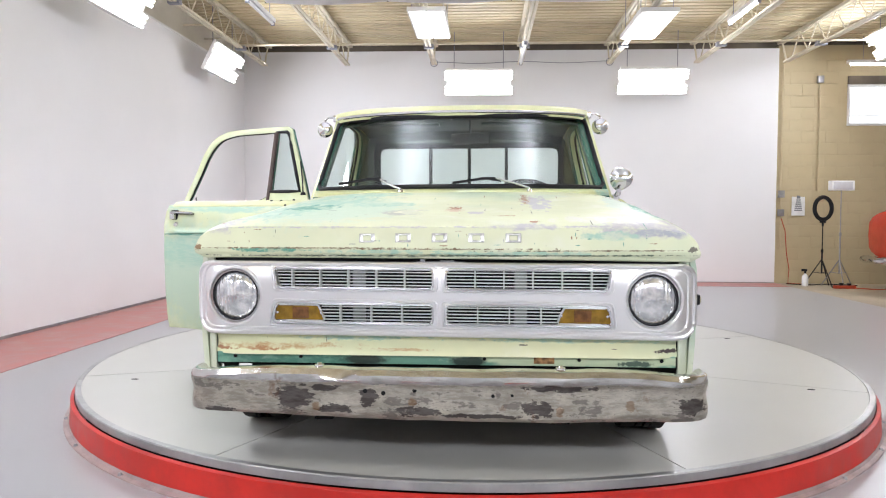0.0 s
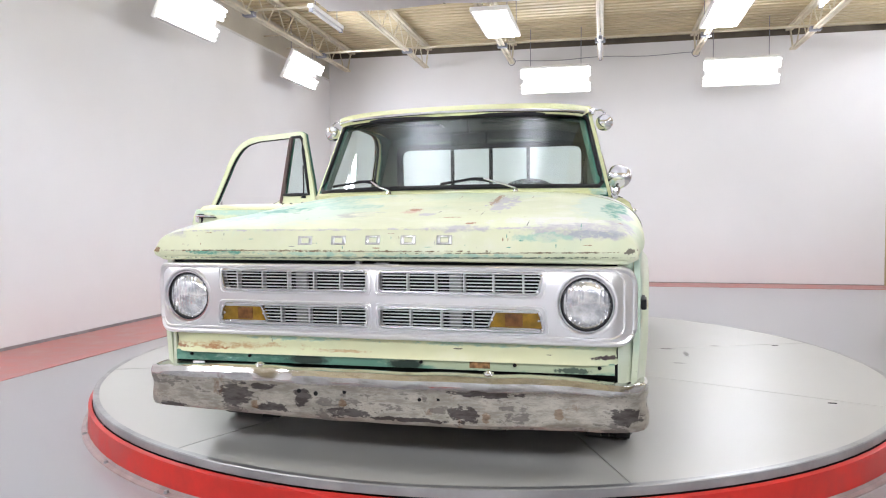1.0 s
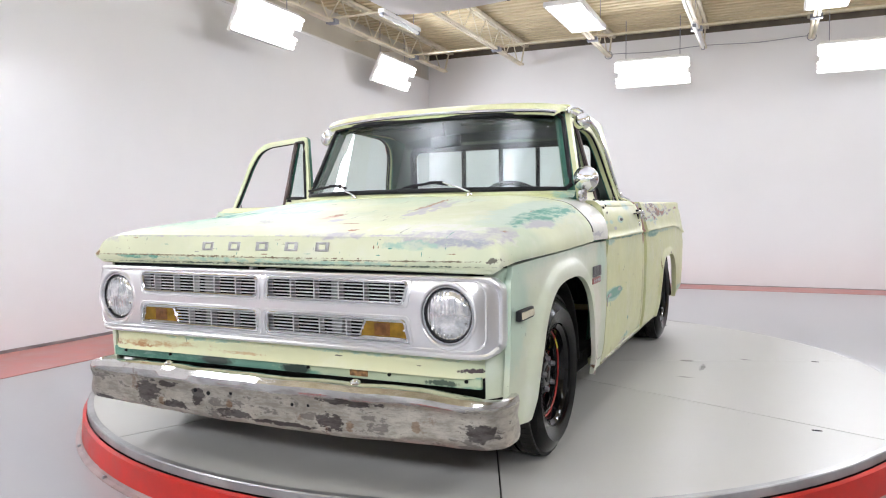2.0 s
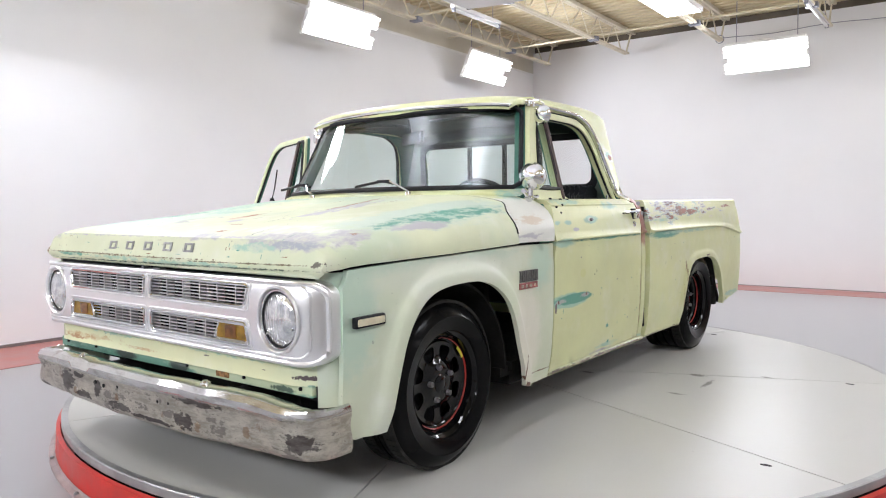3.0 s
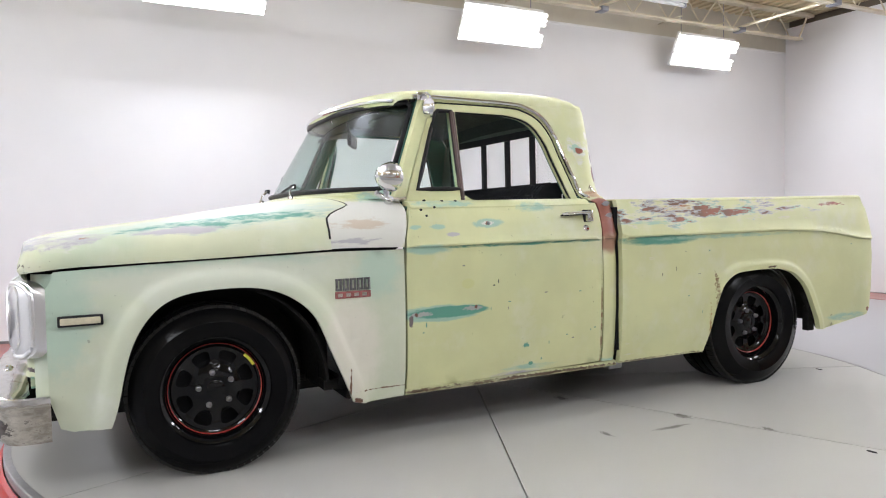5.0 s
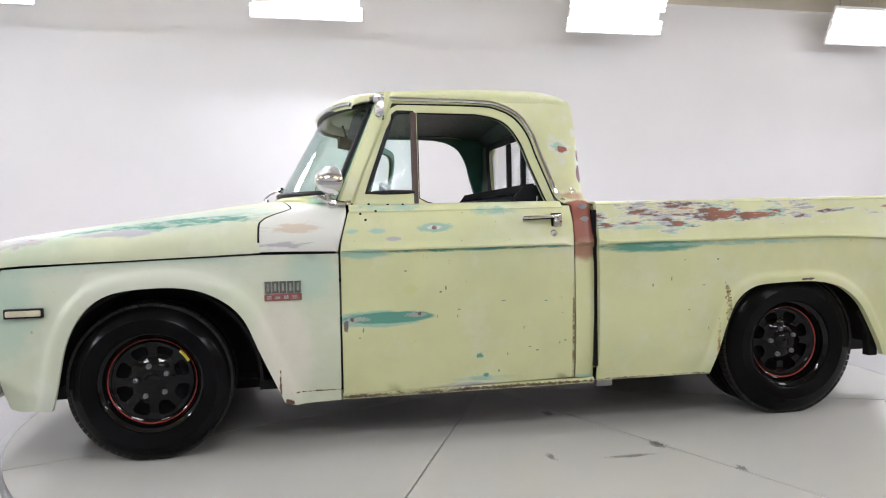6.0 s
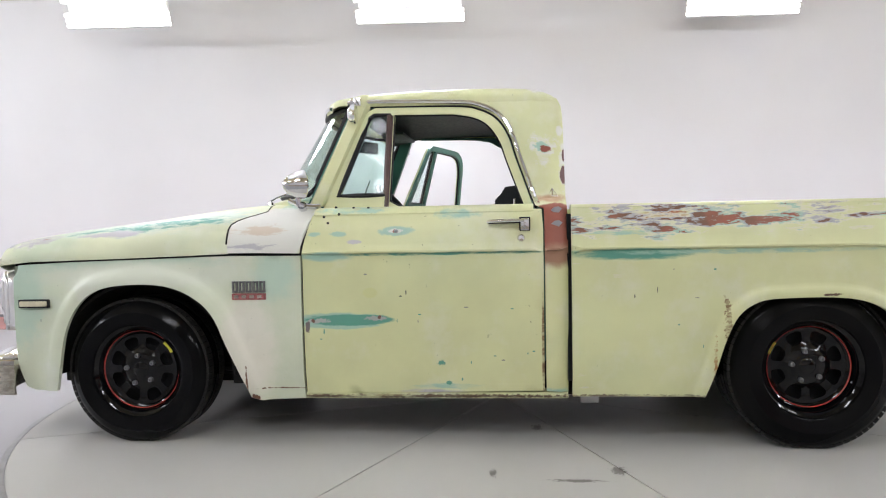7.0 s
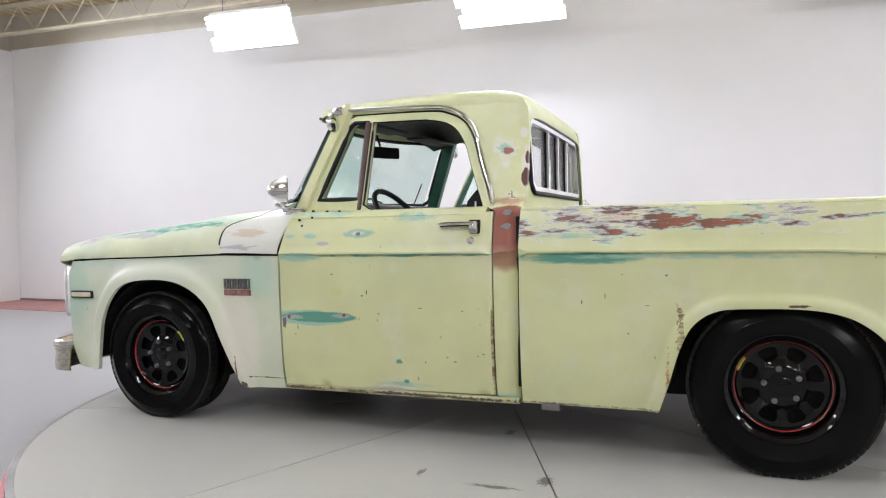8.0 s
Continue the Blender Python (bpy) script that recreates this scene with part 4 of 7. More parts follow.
# ---- turntable ----
def turntable():
    ob = thing("turntable", TILT @ pose(HUB[0], HUB[1], TOP - 0.17), "round vehicle turntable with pale grey plates and a red rim", "turntable")
    h = 0.17
    level = ob.matrix_world.inverted() @ pose(HUB[0], HUB[1], FLOOR)
    part("drum", shape(spun([(0.0, -0.035), (RADIUS - 0.05, -0.035), (RADIUS - 0.05, h - 0.035), (0, h - 0.035)], 96, "z")), M["dark"], ob)
    part("rim", shape(spun([(RADIUS, h - 0.034), (RADIUS, h - 0.003), (RADIUS - 0.004, h + 0.001), (RADIUS - 0.03, h + 0.001), (RADIUS - 0.03, h - 0.034)], 128, "z", close=True)), M["rim_steel"], ob, "scuffed grey steel edge band")
    part("ring", shape(spun([(RADIUS + 0.004, -0.045), (RADIUS + 0.032, -0.045), (RADIUS + 0.022, h - 0.045), (RADIUS + 0.004, h - 0.04)], 128, "z", close=True)), M["red_ring"], ob, "bright red painted rim band")
    part("skirt", shape(spun([(RADIUS + 0.030, 0.0), (RADIUS + 0.058, 0.0), (RADIUS + 0.056, 0.006), (RADIUS + 0.038, 0.010), (RADIUS + 0.030, 0.022)], 128, "z", close=True)), M["skirt"], ob, "low clear dirty skirt at the rim's foot").matrix_parent_inverse = level
    for k in range(8):
        a0 = radians(-23.6 + 45 * k)
        arc = [(math.cos(a0 + radians(45) * i / 16) * (RADIUS - 0.033), math.sin(a0 + radians(45) * i / 16) * (RADIUS - 0.033)) for i in range(17)]
        mid = (math.cos(a0 + radians(22.5)), math.sin(a0 + radians(22.5)))
        pts = [(0.0, 0.0)] + arc
        cx, cy = sum(p[0] for p in pts) / 18, sum(p[1] for p in pts) / 18
        pts = [(p[0] - (p[0] - cx) * 0.0026 + mid[0] * 0.0028, p[1] - (p[1] - cy) * 0.0026 + mid[1] * 0.0028) for p in pts]
        plate = part("plate", shape(loft([[(x, y, h - 0.03) for x, y in pts], [(x, y, h) for x, y in pts]])), M["plate"], ob, smooth=False)
        plate.data.transform(Matrix.Translation((HUB[0], HUB[1], TOP - h)))
        plate.matrix_parent_inverse = Matrix.Translation((-HUB[0], -HUB[1], h - TOP))
    for a in (-25.5, -154, 20, 65, 110):
        x, y = (RADIUS - 0.30) * math.cos(radians(a)), (RADIUS - 0.30) * math.sin(radians(a))
        part("lifting_hole", shape(loft([[(x + 0.022 * math.cos(t * math.pi / 6), y + 0.010 * math.sin(t * math.pi / 6), h + z) for t in range(12)] for z in (-0.002, 0.0015)])), M["dark"], ob, "dark oval lifting hole")
    for k in range(14):
        a = radians(-165 + 13 * k)
        part("bolt", shape(spun([(0.0, 0.014), (0.008, 0.012), (0.011, 0.004), (0.011, -0.004)], 8, "z", ((RADIUS + 0.044) * math.cos(a), (RADIUS + 0.044) * math.sin(a), 0.006))), M["dull_metal"], ob).matrix_parent_inverse = level


turntable()


# ---- the pickup truck: x across (driver's side +), y back from the grille, z up ----
truck = thing("pickup_truck", TILT @ pose(-0.152, 2.73, TOP, 0, 0, -1.5), "lowered old pickup truck in worn pale green paint, passenger door open", "pickup truck")


# how the body sits on its springs, and how the wheels stand under it
BODY = Matrix(((1.0167, -0.0109, -0.0049, 0.019), (-0.0039, 1.0003, -0.0024, 0.005), (0.0078, 0.0047, 1.0053, -0.0265), (0, 0, 0, 1)))
NOSE = BODY @ Matrix(((1, 0, 0, 0), (0, 1, 0, 0), (-0.0061, 0, 1.064, 0.005 - 0.064 * 0.874), (0, 0, 0, 1)))
NOSE_PARTS = ("grille_surround", "grille_edge", "grille_bead", "grille_lip", "grille_trim", "grille_slat", "grille_rib", "headlight_bezel", "headlight", "turn_signal", "signal_frame", "radiator_brace")
RUNNING = Matrix(((1.0167, -0.0109, 0, 0.018), (-0.0039, 1.0003, 0, 0.004), (0, 0, 1, 0), (0, 0, 0, 1)))


def tpart(name, bm, material, label="", smooth=True, parent=None, angle=35):
    ob = part(name, bm, material, parent or truck, label, smooth, angle)
    if parent is None:
        ob.matrix_parent_inverse = Matrix.Translation((0, 0, -TOP)) @ (RUNNING if name in ("front_wheel", "rear_wheel") else NOSE if name in NOSE_PARTS else BODY)
    return ob


def table(value, rows):
    for (a, p), (b, q) in zip(rows, rows[1:]):
        if value <= b:
            return p + (q - p) * max(0, (value - a) / (b - a))
    return rows[-1][1]


SIDE = [(0.44, 0.918), (0.55, 0.940), (0.72, 0.952), (0.95, 0.956), (1.05, 0.951), (1.063, 0.953), (1.069, 0.966), (1.076, 0.966), (1.088, 0.957), (1.15, 0.943), (1.20, 0.930), (1.235, 0.913), (1.255, 0.885), (1.27, 0.845), (1.29, 0.812), (1.40, 0.782), (1.60, 0.730), (1.72, 0.700), (1.80, 0.67)]


def side(z):
    return table(z, SIDE)


def width(v):
    return table(v, [(0.0, 0.955), (0.12, 0.968), (0.35, 0.985), (0.7, 0.998), (1.1, 1.0), (5.0, 1.0)])


def arch_push(v, z, line, reach=0.088, fall=0.050, out=0.023):
    d = min(math.dist((v, z), p) for p in line)
    t = max(0.0, min(1.0, (reach - d) / fall))
    return out * t * t * (3 - 2 * t)


ARCH_F = curve([(0.310, 0.478), (0.332, 0.546), (0.381, 0.748), (0.452, 0.868), (0.548, 0.929), (0.70, 0.948), (0.850, 0.938), (0.966, 0.890), (1.051, 0.808), (1.114, 0.664), (1.178, 0.519), (1.205, 0.452)], 10)
ARCH_C = (0.74, 0.55), (3.57, 0.50)
ARCH_R = curve([(3.115, 0.455), (3.153, 0.565), (3.192, 0.693), (3.241, 0.792), (3.324, 0.849), (3.45, 0.862), (3.62, 0.862), (3.73, 0.845), (3.81, 0.807), (3.885, 0.735), (3.965, 0.60), (4.02, 0.492)], 10)
RAILS = (1.05, 1.063, 1.069, 1.076, 1.088)


def beside(line, centre, d):
    """The line of an arch moved outwards."""
    out = []
    for p in line:
        n = math.dist(p, centre)
        out.append((p[0] + (p[0] - centre[0]) * d / n, p[1] + (p[1] - centre[1]) * d / n))
    return out


GUIDE_F = beside(ARCH_F, ARCH_C[0], 0.02) + beside(ARCH_F, ARCH_C[0], 0.044) + beside(ARCH_F, ARCH_C[0], 0.056) + beside(ARCH_F, ARCH_C[0], 0.068) + beside(ARCH_F, ARCH_C[0], 0.082)
GUIDE_R = beside(ARCH_R, ARCH_C[1], 0.02) + beside(ARCH_R, ARCH_C[1], 0.032) + beside(ARCH_R, ARCH_C[1], 0.041) + beside(ARCH_R, ARCH_C[1], 0.050) + beside(ARCH_R, ARCH_C[1], 0.061)


def fender_at(v, z):
    return ((side(z)) * width(v) + arch_push(v, z, ARCH_F), v + (0.012 if z > 1.0 and v < 0.15 else 0), z)


fender_line = [(0.135, 1.036), (0.122, 0.98), (0.12, 0.80), (0.12, 0.60), (0.15, 0.492), (0.19, 0.476)] + ARCH_F + [(1.25, 0.440), (1.436, 0.445), (1.438, 0.8), (1.438, 1.060), (1.12, 1.064), (0.62, 1.052), (0.37, 1.046)]
fender = pressed(fender_line, fender_at, (-0.02, 0, 0), step=0.04, guides=GUIDE_F)
tpart("front_fender", shape(fender), M["fender"], "pale repainted front fender with rust at its lower corner")
tpart("front_fender", shape(mirrored(fender)), M["fender"])


def hood_at(s, v, low, high, w):
    r = abs(s)
    z = low + (high - low) * max(0.0, 1 - r ** table(v, [(0, 12.0), (0.12, 11.0), (0.3, 8.5), (0.6, 5.6), (1.1, 5.0), (1.44, 5.4)])) ** 0.4545
    seam = max(0.0, min(1.0, (0.96 - r) / 0.14))
    seam = 0.13 * seam * seam * (3 - 2 * seam) * (0.25 + 0.75 * min(1.0, r / 0.82) ** 2) * max(0.0, (v - 0.75) / 0.37 if v < 1.12 else (1.437 - v) / 0.317)
    lean = 0.040 * max(0.0, min(1.0, (z - 1.10) / 0.13)) * max(0.0, (v - 1.3) / 0.137)
    rise = (0.011 - 0.008 * s) * max(0.0, min(1.0, (0.55 - v) / 0.45)) + (0.006 * (1 - s * s) if high < 1.06 else 0.0)
    return (s * w, v + 0.045 * r * r * max(0.0, 1 - v / 0.5) + seam + lean, z + rise)


HOOD = [(0.014, 1.022, 1.024, 0.872), (0.002, 1.026, 1.028, 0.884), (-0.003, 1.042, 1.044, 0.914), (-0.002, 1.046, 1.050, 0.917), (0.010, 1.047, 1.090, 0.917), (0.019, 1.048, 1.124, 0.917), (0.0212, 1.049, 1.131, 0.917), (0.0275, 1.050, 1.1345, 0.918), (0.075, 1.053, 1.148, 0.921), (0.12, 1.058, 1.156, 0.925),
        (0.2, 1.063, 1.168, 0.934), (0.32, 1.066, 1.186, 0.944), (0.45, 1.070, 1.204, 0.951), (0.6, 1.073, 1.225, 0.957), (0.75, 1.077, 1.245, 0.961), (0.9, 1.081, 1.270, 0.963), (1.0, 1.084, 1.283, 0.964), (1.115, 1.087, 1.294, 0.964)]
spread = [math.sin(math.pi / 2 * (-1 + 2 * i / 48)) for i in range(49)]
tpart("hood", shape(sheet([[hood_at(s, *row) for s in spread] for row in HOOD], (0, 0.010, -0.014))), M["hood"], "worn green hood with bare metal, teal and rust spots")
COWL = [(1.123, 1.090, 1.292, 0.964), (1.18, 1.090, 1.298, 0.964), (1.26, 1.089, 1.303, 0.963), (1.34, 1.087, 1.307, 0.962), (1.437, 1.084, 1.310, 0.961)]
tpart("cowl", shape(sheet([[hood_at(s, *row) for s in spread] for row in COWL], (0, 0, -0.014))), M["cowl"], "grey primered cowl panel ahead of the doors")
tpart("hood_gap", shape(tube([hood_at(s, 1.119, 1.0885, 1.2895, 0.9635) for s in spread[1:-1]], 0.0045, 6)), M["dark"])
tpart("cowl_gap", shape(box(-0.86, 0.86, 0.16, 1.43, 1.030, 1.060)), M["dark"])

# chrome block letters, as plain shapes
for i in range(5):
    u = -0.262 + 0.131 * i
    letter = shape(box(u - 0.028, u - 0.014, -0.003, 0.006, 1.086, 1.120, 0.002), box(u + 0.014, u + 0.028, -0.003, 0.006, 1.086, 1.120, 0.002), box(u - 0.028, u + 0.028, -0.003, 0.006, 1.086, 1.094, 0.002), box(u - 0.028, u + 0.028, -0.003, 0.006, 1.112, 1.120, 0.002))
    bmesh.ops.translate(letter, verts=letter.verts, vec=(0, 0.0105 + 0.045 * (u / 0.905) ** 2, 0))
    bmesh.ops.rotate(letter, verts=letter.verts, cent=(u, 0.0135, 1.103), matrix=Matrix.Rotation(radians(-15), 3, "X"))
    tpart("hood_ornament", letter, M["letter"], "small chrome block of the hood lettering")


# ---- grille and headlights ----
def face(u):
    r = abs(u)
    return 0.115 * max(0.0, (r - 0.80) / 0.125) ** 2.2


def rounded(a0, a1, b0, b1, r, k=5):
    out = []
    for ca, cb, s in ((a1 - r, b1 - r, 0), (a0 + r, b1 - r, 90), (a0 + r, b0 + r, 180), (a1 - r, b0 + r, 270)):
        out += [(ca + r * math.cos(radians(s + 90 * i / k)), cb + r * math.sin(radians(s + 90 * i / k))) for i in range(k + 1)]
    return out


def disc(a, b, r, n=32):
    return [(a + r * math.cos(2 * math.pi * i / n), b + r * math.sin(2 * math.pi * i / n)) for i in range(n)]


def opening(sx, b0, b1, lower):
    """One grille window with its slanted outer end."""
    near, far_top, far_low = 0.024, (0.604, 0.592)[lower], (0.588, 0.608)[lower]
    pts = [(near, b0), (far_low, b0), (far_top, b1), (near, b1)]
    soft = []
    for i, p in enumerate(pts):
        q, r = pts[i - 1], pts[(i + 1) % 4]
        ends = []
        for o in (q, r):
            d = math.dist(p, o)
            ends.append((p[0] + (o[0] - p[0]) * 0.016 / d, p[1] + (o[1] - p[1]) * 0.016 / d))
        for k in range(5):
            t = k / 4
            soft.append(tuple(ends[0][c] * (1 - t) ** 2 + 2 * p[c] * t * (1 - t) + ends[1][c] * t * t for c in (0, 1)))
    return [(sx * a, b) for a, b in soft]


WINDOWS = [opening(s, *zz) for s in (1, -1) for zz in ((0.911, 0.978, 0), (0.792, 0.859, 1))]
LIGHTS = ((0.748, 0.882), (-0.748, 0.882))


def fascia_at(u, z):
    return (u, face(u) + 0.022 * abs((z - 0.874) / 0.126) ** 5, z)


tpart("grille_surround", shape(pressed(rounded(-0.913, 0.913, 0.748, 1.000, 0.055), fascia_at, (0, 0.035, 0), WINDOWS + [disc(a, b, 0.094, 48) for a, b in LIGHTS], 0.02)), M["aluminium"], "bright stamped aluminium grille surround")
for a, b in LIGHTS:
    tpart("headlight_bezel", shape(spun([(0.092, 0.016), (0.0935, 0.002), (0.097, -0.002), (0.102, -0.0015), (0.106, 0.003)], 48, "y", (a, 0, b))), M["aluminium"])
tpart("grille_edge", shape(tube([(u, fascia_at(u, z)[1] - 0.001, z) for u, z in dense(rounded(-0.906, 0.906, 0.755, 0.993, 0.055), 0.03)], 0.009, 8, True)), M["aluminium"])
tpart("grille_bead", shape(tube([(u, fascia_at(u, z)[1] - 0.001, z) for u, z in dense(rounded(-0.872, 0.872, 0.772, 0.990, 0.045), 0.03)], 0.0045, 6, True)), M["aluminium"])
for w in WINDOWS:
    lip = [(a + 0.014 * (1 if a * (1 if sum(p[0] for p in w) > 0 else -1) > 0.3 else -1) * (1 if sum(p[0] for p in w) > 0 else -1), b + 0.011 * (1 if b > (w[0][1] + w[12][1]) / 2 else -1)) for a, b in w]
    tpart("grille_lip", shape(tube([(a, fascia_at(a, b)[1] - 0.001, b) for a, b in dense(lip, 0.04)], 0.0045, 6, True)), M["aluminium"])
    tpart("grille_trim", shape(tube([(a, fascia_at(a, b)[1] - 0.002, b) for a, b in dense(w, 0.04)], 0.0055, 6, True)), M["chrome"])
for s in (1, -1):
    for b0, b1, outer in ((0.911, 0.978, 0.598), (0.792, 0.859, 0.428)):
        for k in range(1, 6):
            z = b0 + (b1 - b0) * k / 6
            tpart("grille_slat", shape(box(*sorted((s * 0.02, s * outer)), 0.006, 0.013, z - 0.0017, z + 0.0017)), M["aluminium"], smooth=False)
        n = 5 if outer > 0.5 else 3
        for k in range(1, n + 1):
            u = s * (0.024 + (outer - 0.024) * k / (n + 0.6))
            tpart("grille_rib", shape(box(u - 0.002, u + 0.002, 0.004, 0.034, b0 - 0.003, b1 + 0.003)), M["aluminium"], smooth=False)
    lens = [(s * a, b) for a, b in ((0.424, 0.797), (0.598, 0.797), (0.604, 0.803), (0.595, 0.848), (0.588, 0.854), (0.446, 0.854), (0.438, 0.850), (0.418, 0.804))]
    signal = tpart("turn_signal", shape(loft([[(a, 0.004, b) for a, b in lens], [(a, 0.03, b) for a, b in lens]])), M["amber"], "amber turn signal lens in the lower grille", False)
    tpart("core", shape(box(*sorted((s * 0.475, s * 0.535)), 0.001, 0.01, 0.806, 0.846, 0.002)), M["amber_core"], parent=signal)
    for a in (0.430, 0.590):
        tpart("screw", shape(spun([(0, -0.003), (0.004, -0.002), (0.004, 0.006)], 8, "y", (s * a, 0.002, 0.826))), M["chrome"], parent=signal)
    tpart("signal_frame", shape(tube([(a, 0.004, b) for a, b in dense(lens, 0.05)], 0.005, 6, True)), M["chrome"])
# near-black box that stands in for the shade behind the grille
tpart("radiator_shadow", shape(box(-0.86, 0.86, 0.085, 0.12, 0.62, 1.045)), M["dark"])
for u in (-0.30, 0.29):
    tpart("radiator_brace", shape(box(u - 0.022, u + 0.022, 0.055, 0.075, 0.78, 0.982, 0.003)), M["dull_metal"])
# dark boxes added as the shade between hood lip and grille
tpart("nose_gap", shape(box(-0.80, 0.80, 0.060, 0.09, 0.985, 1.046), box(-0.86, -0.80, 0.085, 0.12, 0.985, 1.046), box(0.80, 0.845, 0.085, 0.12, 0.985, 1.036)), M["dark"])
tpart("hood_latch", shape(box(-0.09, 0.09, 0.03, 0.05, 1.008, 1.016, 0.003), box(-0.07, -0.055, 0.02, 0.05, 1.000, 1.026), box(0.0, 0.05, 0.025, 0.05, 1.008, 1.020)), M["dull_metal"])


def lamp_glass():
    m = Nodes("headlight_glass", 0.08, 0.75, (0.72, 0.74, 0.76))
    x = m.nt.nodes.new("ShaderNodeTexWave")
    x.inputs["Scale"].default_value = 24
    x.inputs["Distortion"].default_value = 0.6
    m.put(x.inputs["Vector"], m.coord)
    n = m.noise(30, 3)
    m.color(m.mix(m.ramp(n, 0.35, 0.65), (0.50, 0.52, 0.55), (0.88, 0.88, 0.88)))
    m.bump(m.math("ADD", m.math("MULTIPLY", x.outputs["Fac"], 0.5), m.math("MULTIPLY", n, 0.9)), 0.34, 0.01)
    m.bsdf.inputs["Coat Weight"].default_value = 1.0
    m.bsdf.inputs["Coat Roughness"].default_value = 0.02
    return m.mat


M["headlight"] = lamp_glass()
for u, z in LIGHTS:
    light = tpart("headlight", shape(spun([(0.0, -0.004), (0.03, -0.002), (0.056, 0.003), (0.076, 0.011), (0.082, 0.020)], 32, "y", (u, 0, z))), M["headlight"], "round sealed-beam headlight")
    tpart("headlight_ring", shape(spun([(0.084, 0.016), (0.0865, 0.006), (0.091, 0.006), (0.094, 0.016), (0.094, 0.04), (0.084, 0.04)], 36, "y", (u, 0, z), close=True)), M["chrome"], parent=light)
    tpart("headlight_seal", shape(spun([(0.0815, 0.019), (0.082, 0.012), (0.0845, 0.012), (0.0855, 0.03), (0.0815, 0.03)], 36, "y", (u, 0, z), close=True)), M["seal"], parent=light)
    tpart("headlight_cup", shape(spun([(0.09, 0.03), (0.11, 0.06), (0.0, 0.09)], 24, "y", (u, 0, z))), M["seal"], parent=light)
    for k in range(3):
        a = radians(100 + 120 * k)
        tpart("lens_nub", shape(spun([(0, -0.004), (0.004, 0.0), (0.004, 0.012)], 6, "y", (u + 0.07 * math.cos(a), 0.004, z + 0.07 * math.sin(a)))), M["headlight"], parent=light)


# ---- lower pan and bumper ----
def pan_at(u, z):
    return (u, 0.035 + 0.05 * max(0, (abs(u) - 0.75) / 0.11) ** 2 + 0.012 * math.cos((z - 0.71) / 0.05 * 1.5), z)


tpart("lower_pan", shape(pressed(rounded(-0.858, 0.858, 0.668, 0.752, 0.016), pan_at, (0, 0.03, 0), step=0.03)), M["pan"], "pale green lower front panel with rust stains")
tpart("pan_lip", shape(box(-0.84, 0.84, 0.060, 0.080, 0.632, 0.672, 0.003)), M["teal"], "teal strip under the lower front panel")
tpart("rust_plate", shape(box(0.338, 0.412, 0.056, 0.064, 0.641, 0.669, 0.002)), M["rust_plate"], "small rusty bracket plate under the panel")
for u in (-0.52, -0.77, 0.16, 0.50, 0.79):
    tpart("pan_bolt", shape(spun([(0, -0.004), (0.006, -0.002), (0.007, 0.004)], 8, "y", (u, 0.054, 0.657))), M["dark"])
for s in (1, -1):
    tpart("fender_front", shape(sheet([[(s * (0.85 + 0.052 * i / 4), 0.075 + 0.065 * (i / 4) ** 1.5, z) for i in range(5)] for z in (0.60, 0.70, 0.80, 0.95, 1.03)], (0, 0.02, 0))), M["fender"])


def bumper():
    path = []
    for i in range(61):
        s = -1 + i / 30
        if abs(s) < 0.86:
            path.append((s * 0.985, -0.098 + 0.050 * (s * 0.985 / 0.85) ** 2))
    ends = [(0.885, -0.035), (0.920, -0.015), (0.944, 0.015), (0.955, 0.055), (0.957, 0.095), (0.955, 0.125)]
    path = [(-a, b) for a, b in reversed(ends)] + path + ends
    prof = [(0.105, 0.622), (0.06, 0.643), (0.025, 0.648), (0.000, 0.643), (-0.013, 0.626), (-0.012, 0.608), (-0.002, 0.595), (0.006, 0.575), (0.004, 0.50), (0.008, 0.476), (0.022, 0.462), (0.045, 0.460), (0.045, 0.470), (0.03, 0.50), (0.03, 0.60), (0.10, 0.612)]
    rings = []
    for i, (u, v) in enumerate(path):
        a, b = path[max(0, i - 1)], path[min(len(path) - 1, i + 1)]
        t = Vector((b[0] - a[0], b[1] - a[1])).normalized()
        inn = Vector((-t.y, t.x))
        ring = []
        reach = table(abs(u), [(0, 1), (0.85, 1), (0.93, 0.45), (1, 0.3)])
        for d, z in prof:
            dent = 0.010 * noise.noise((u * 5, z * 6, 1.0)) + 0.005 * noise.noise((u * 14, z * 14, 4.0)) + 0.010 * math.exp(-((u + 0.36) / 0.05) ** 2) * (z > 0.61)
            drop = -0.030 * max(0, (abs(u) - 0.50) / 0.45) ** 2
            lift = 0.012 * max(0.0, (-u - 0.15) / 0.8) * (z < 0.55)
            ring.append((u + inn.x * (d * reach + dent), v + inn.y * (d * reach + dent), z + drop * (z > 0.55) + lift + 0.004 * noise.noise((u * 7, 2.0, z))))
        rings.append(ring)
    rings = [[(p[0] * 0.985 + 0.008, p[1], p[2]) for p in r] for r in rings]
    return shape(loft(rings))


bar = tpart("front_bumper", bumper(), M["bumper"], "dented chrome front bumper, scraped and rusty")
for u, z in ((-0.42, 0.508), (0.42, 0.505)):
    tpart("bumper_bolt", shape(spun([(0, -0.008), (0.010, -0.006), (0.015, 0.0), (0.015, 0.012)], 12, "y", (u, -0.091 + 0.050 * (u / 0.85) ** 2, z))), M["bumper"], parent=bar)
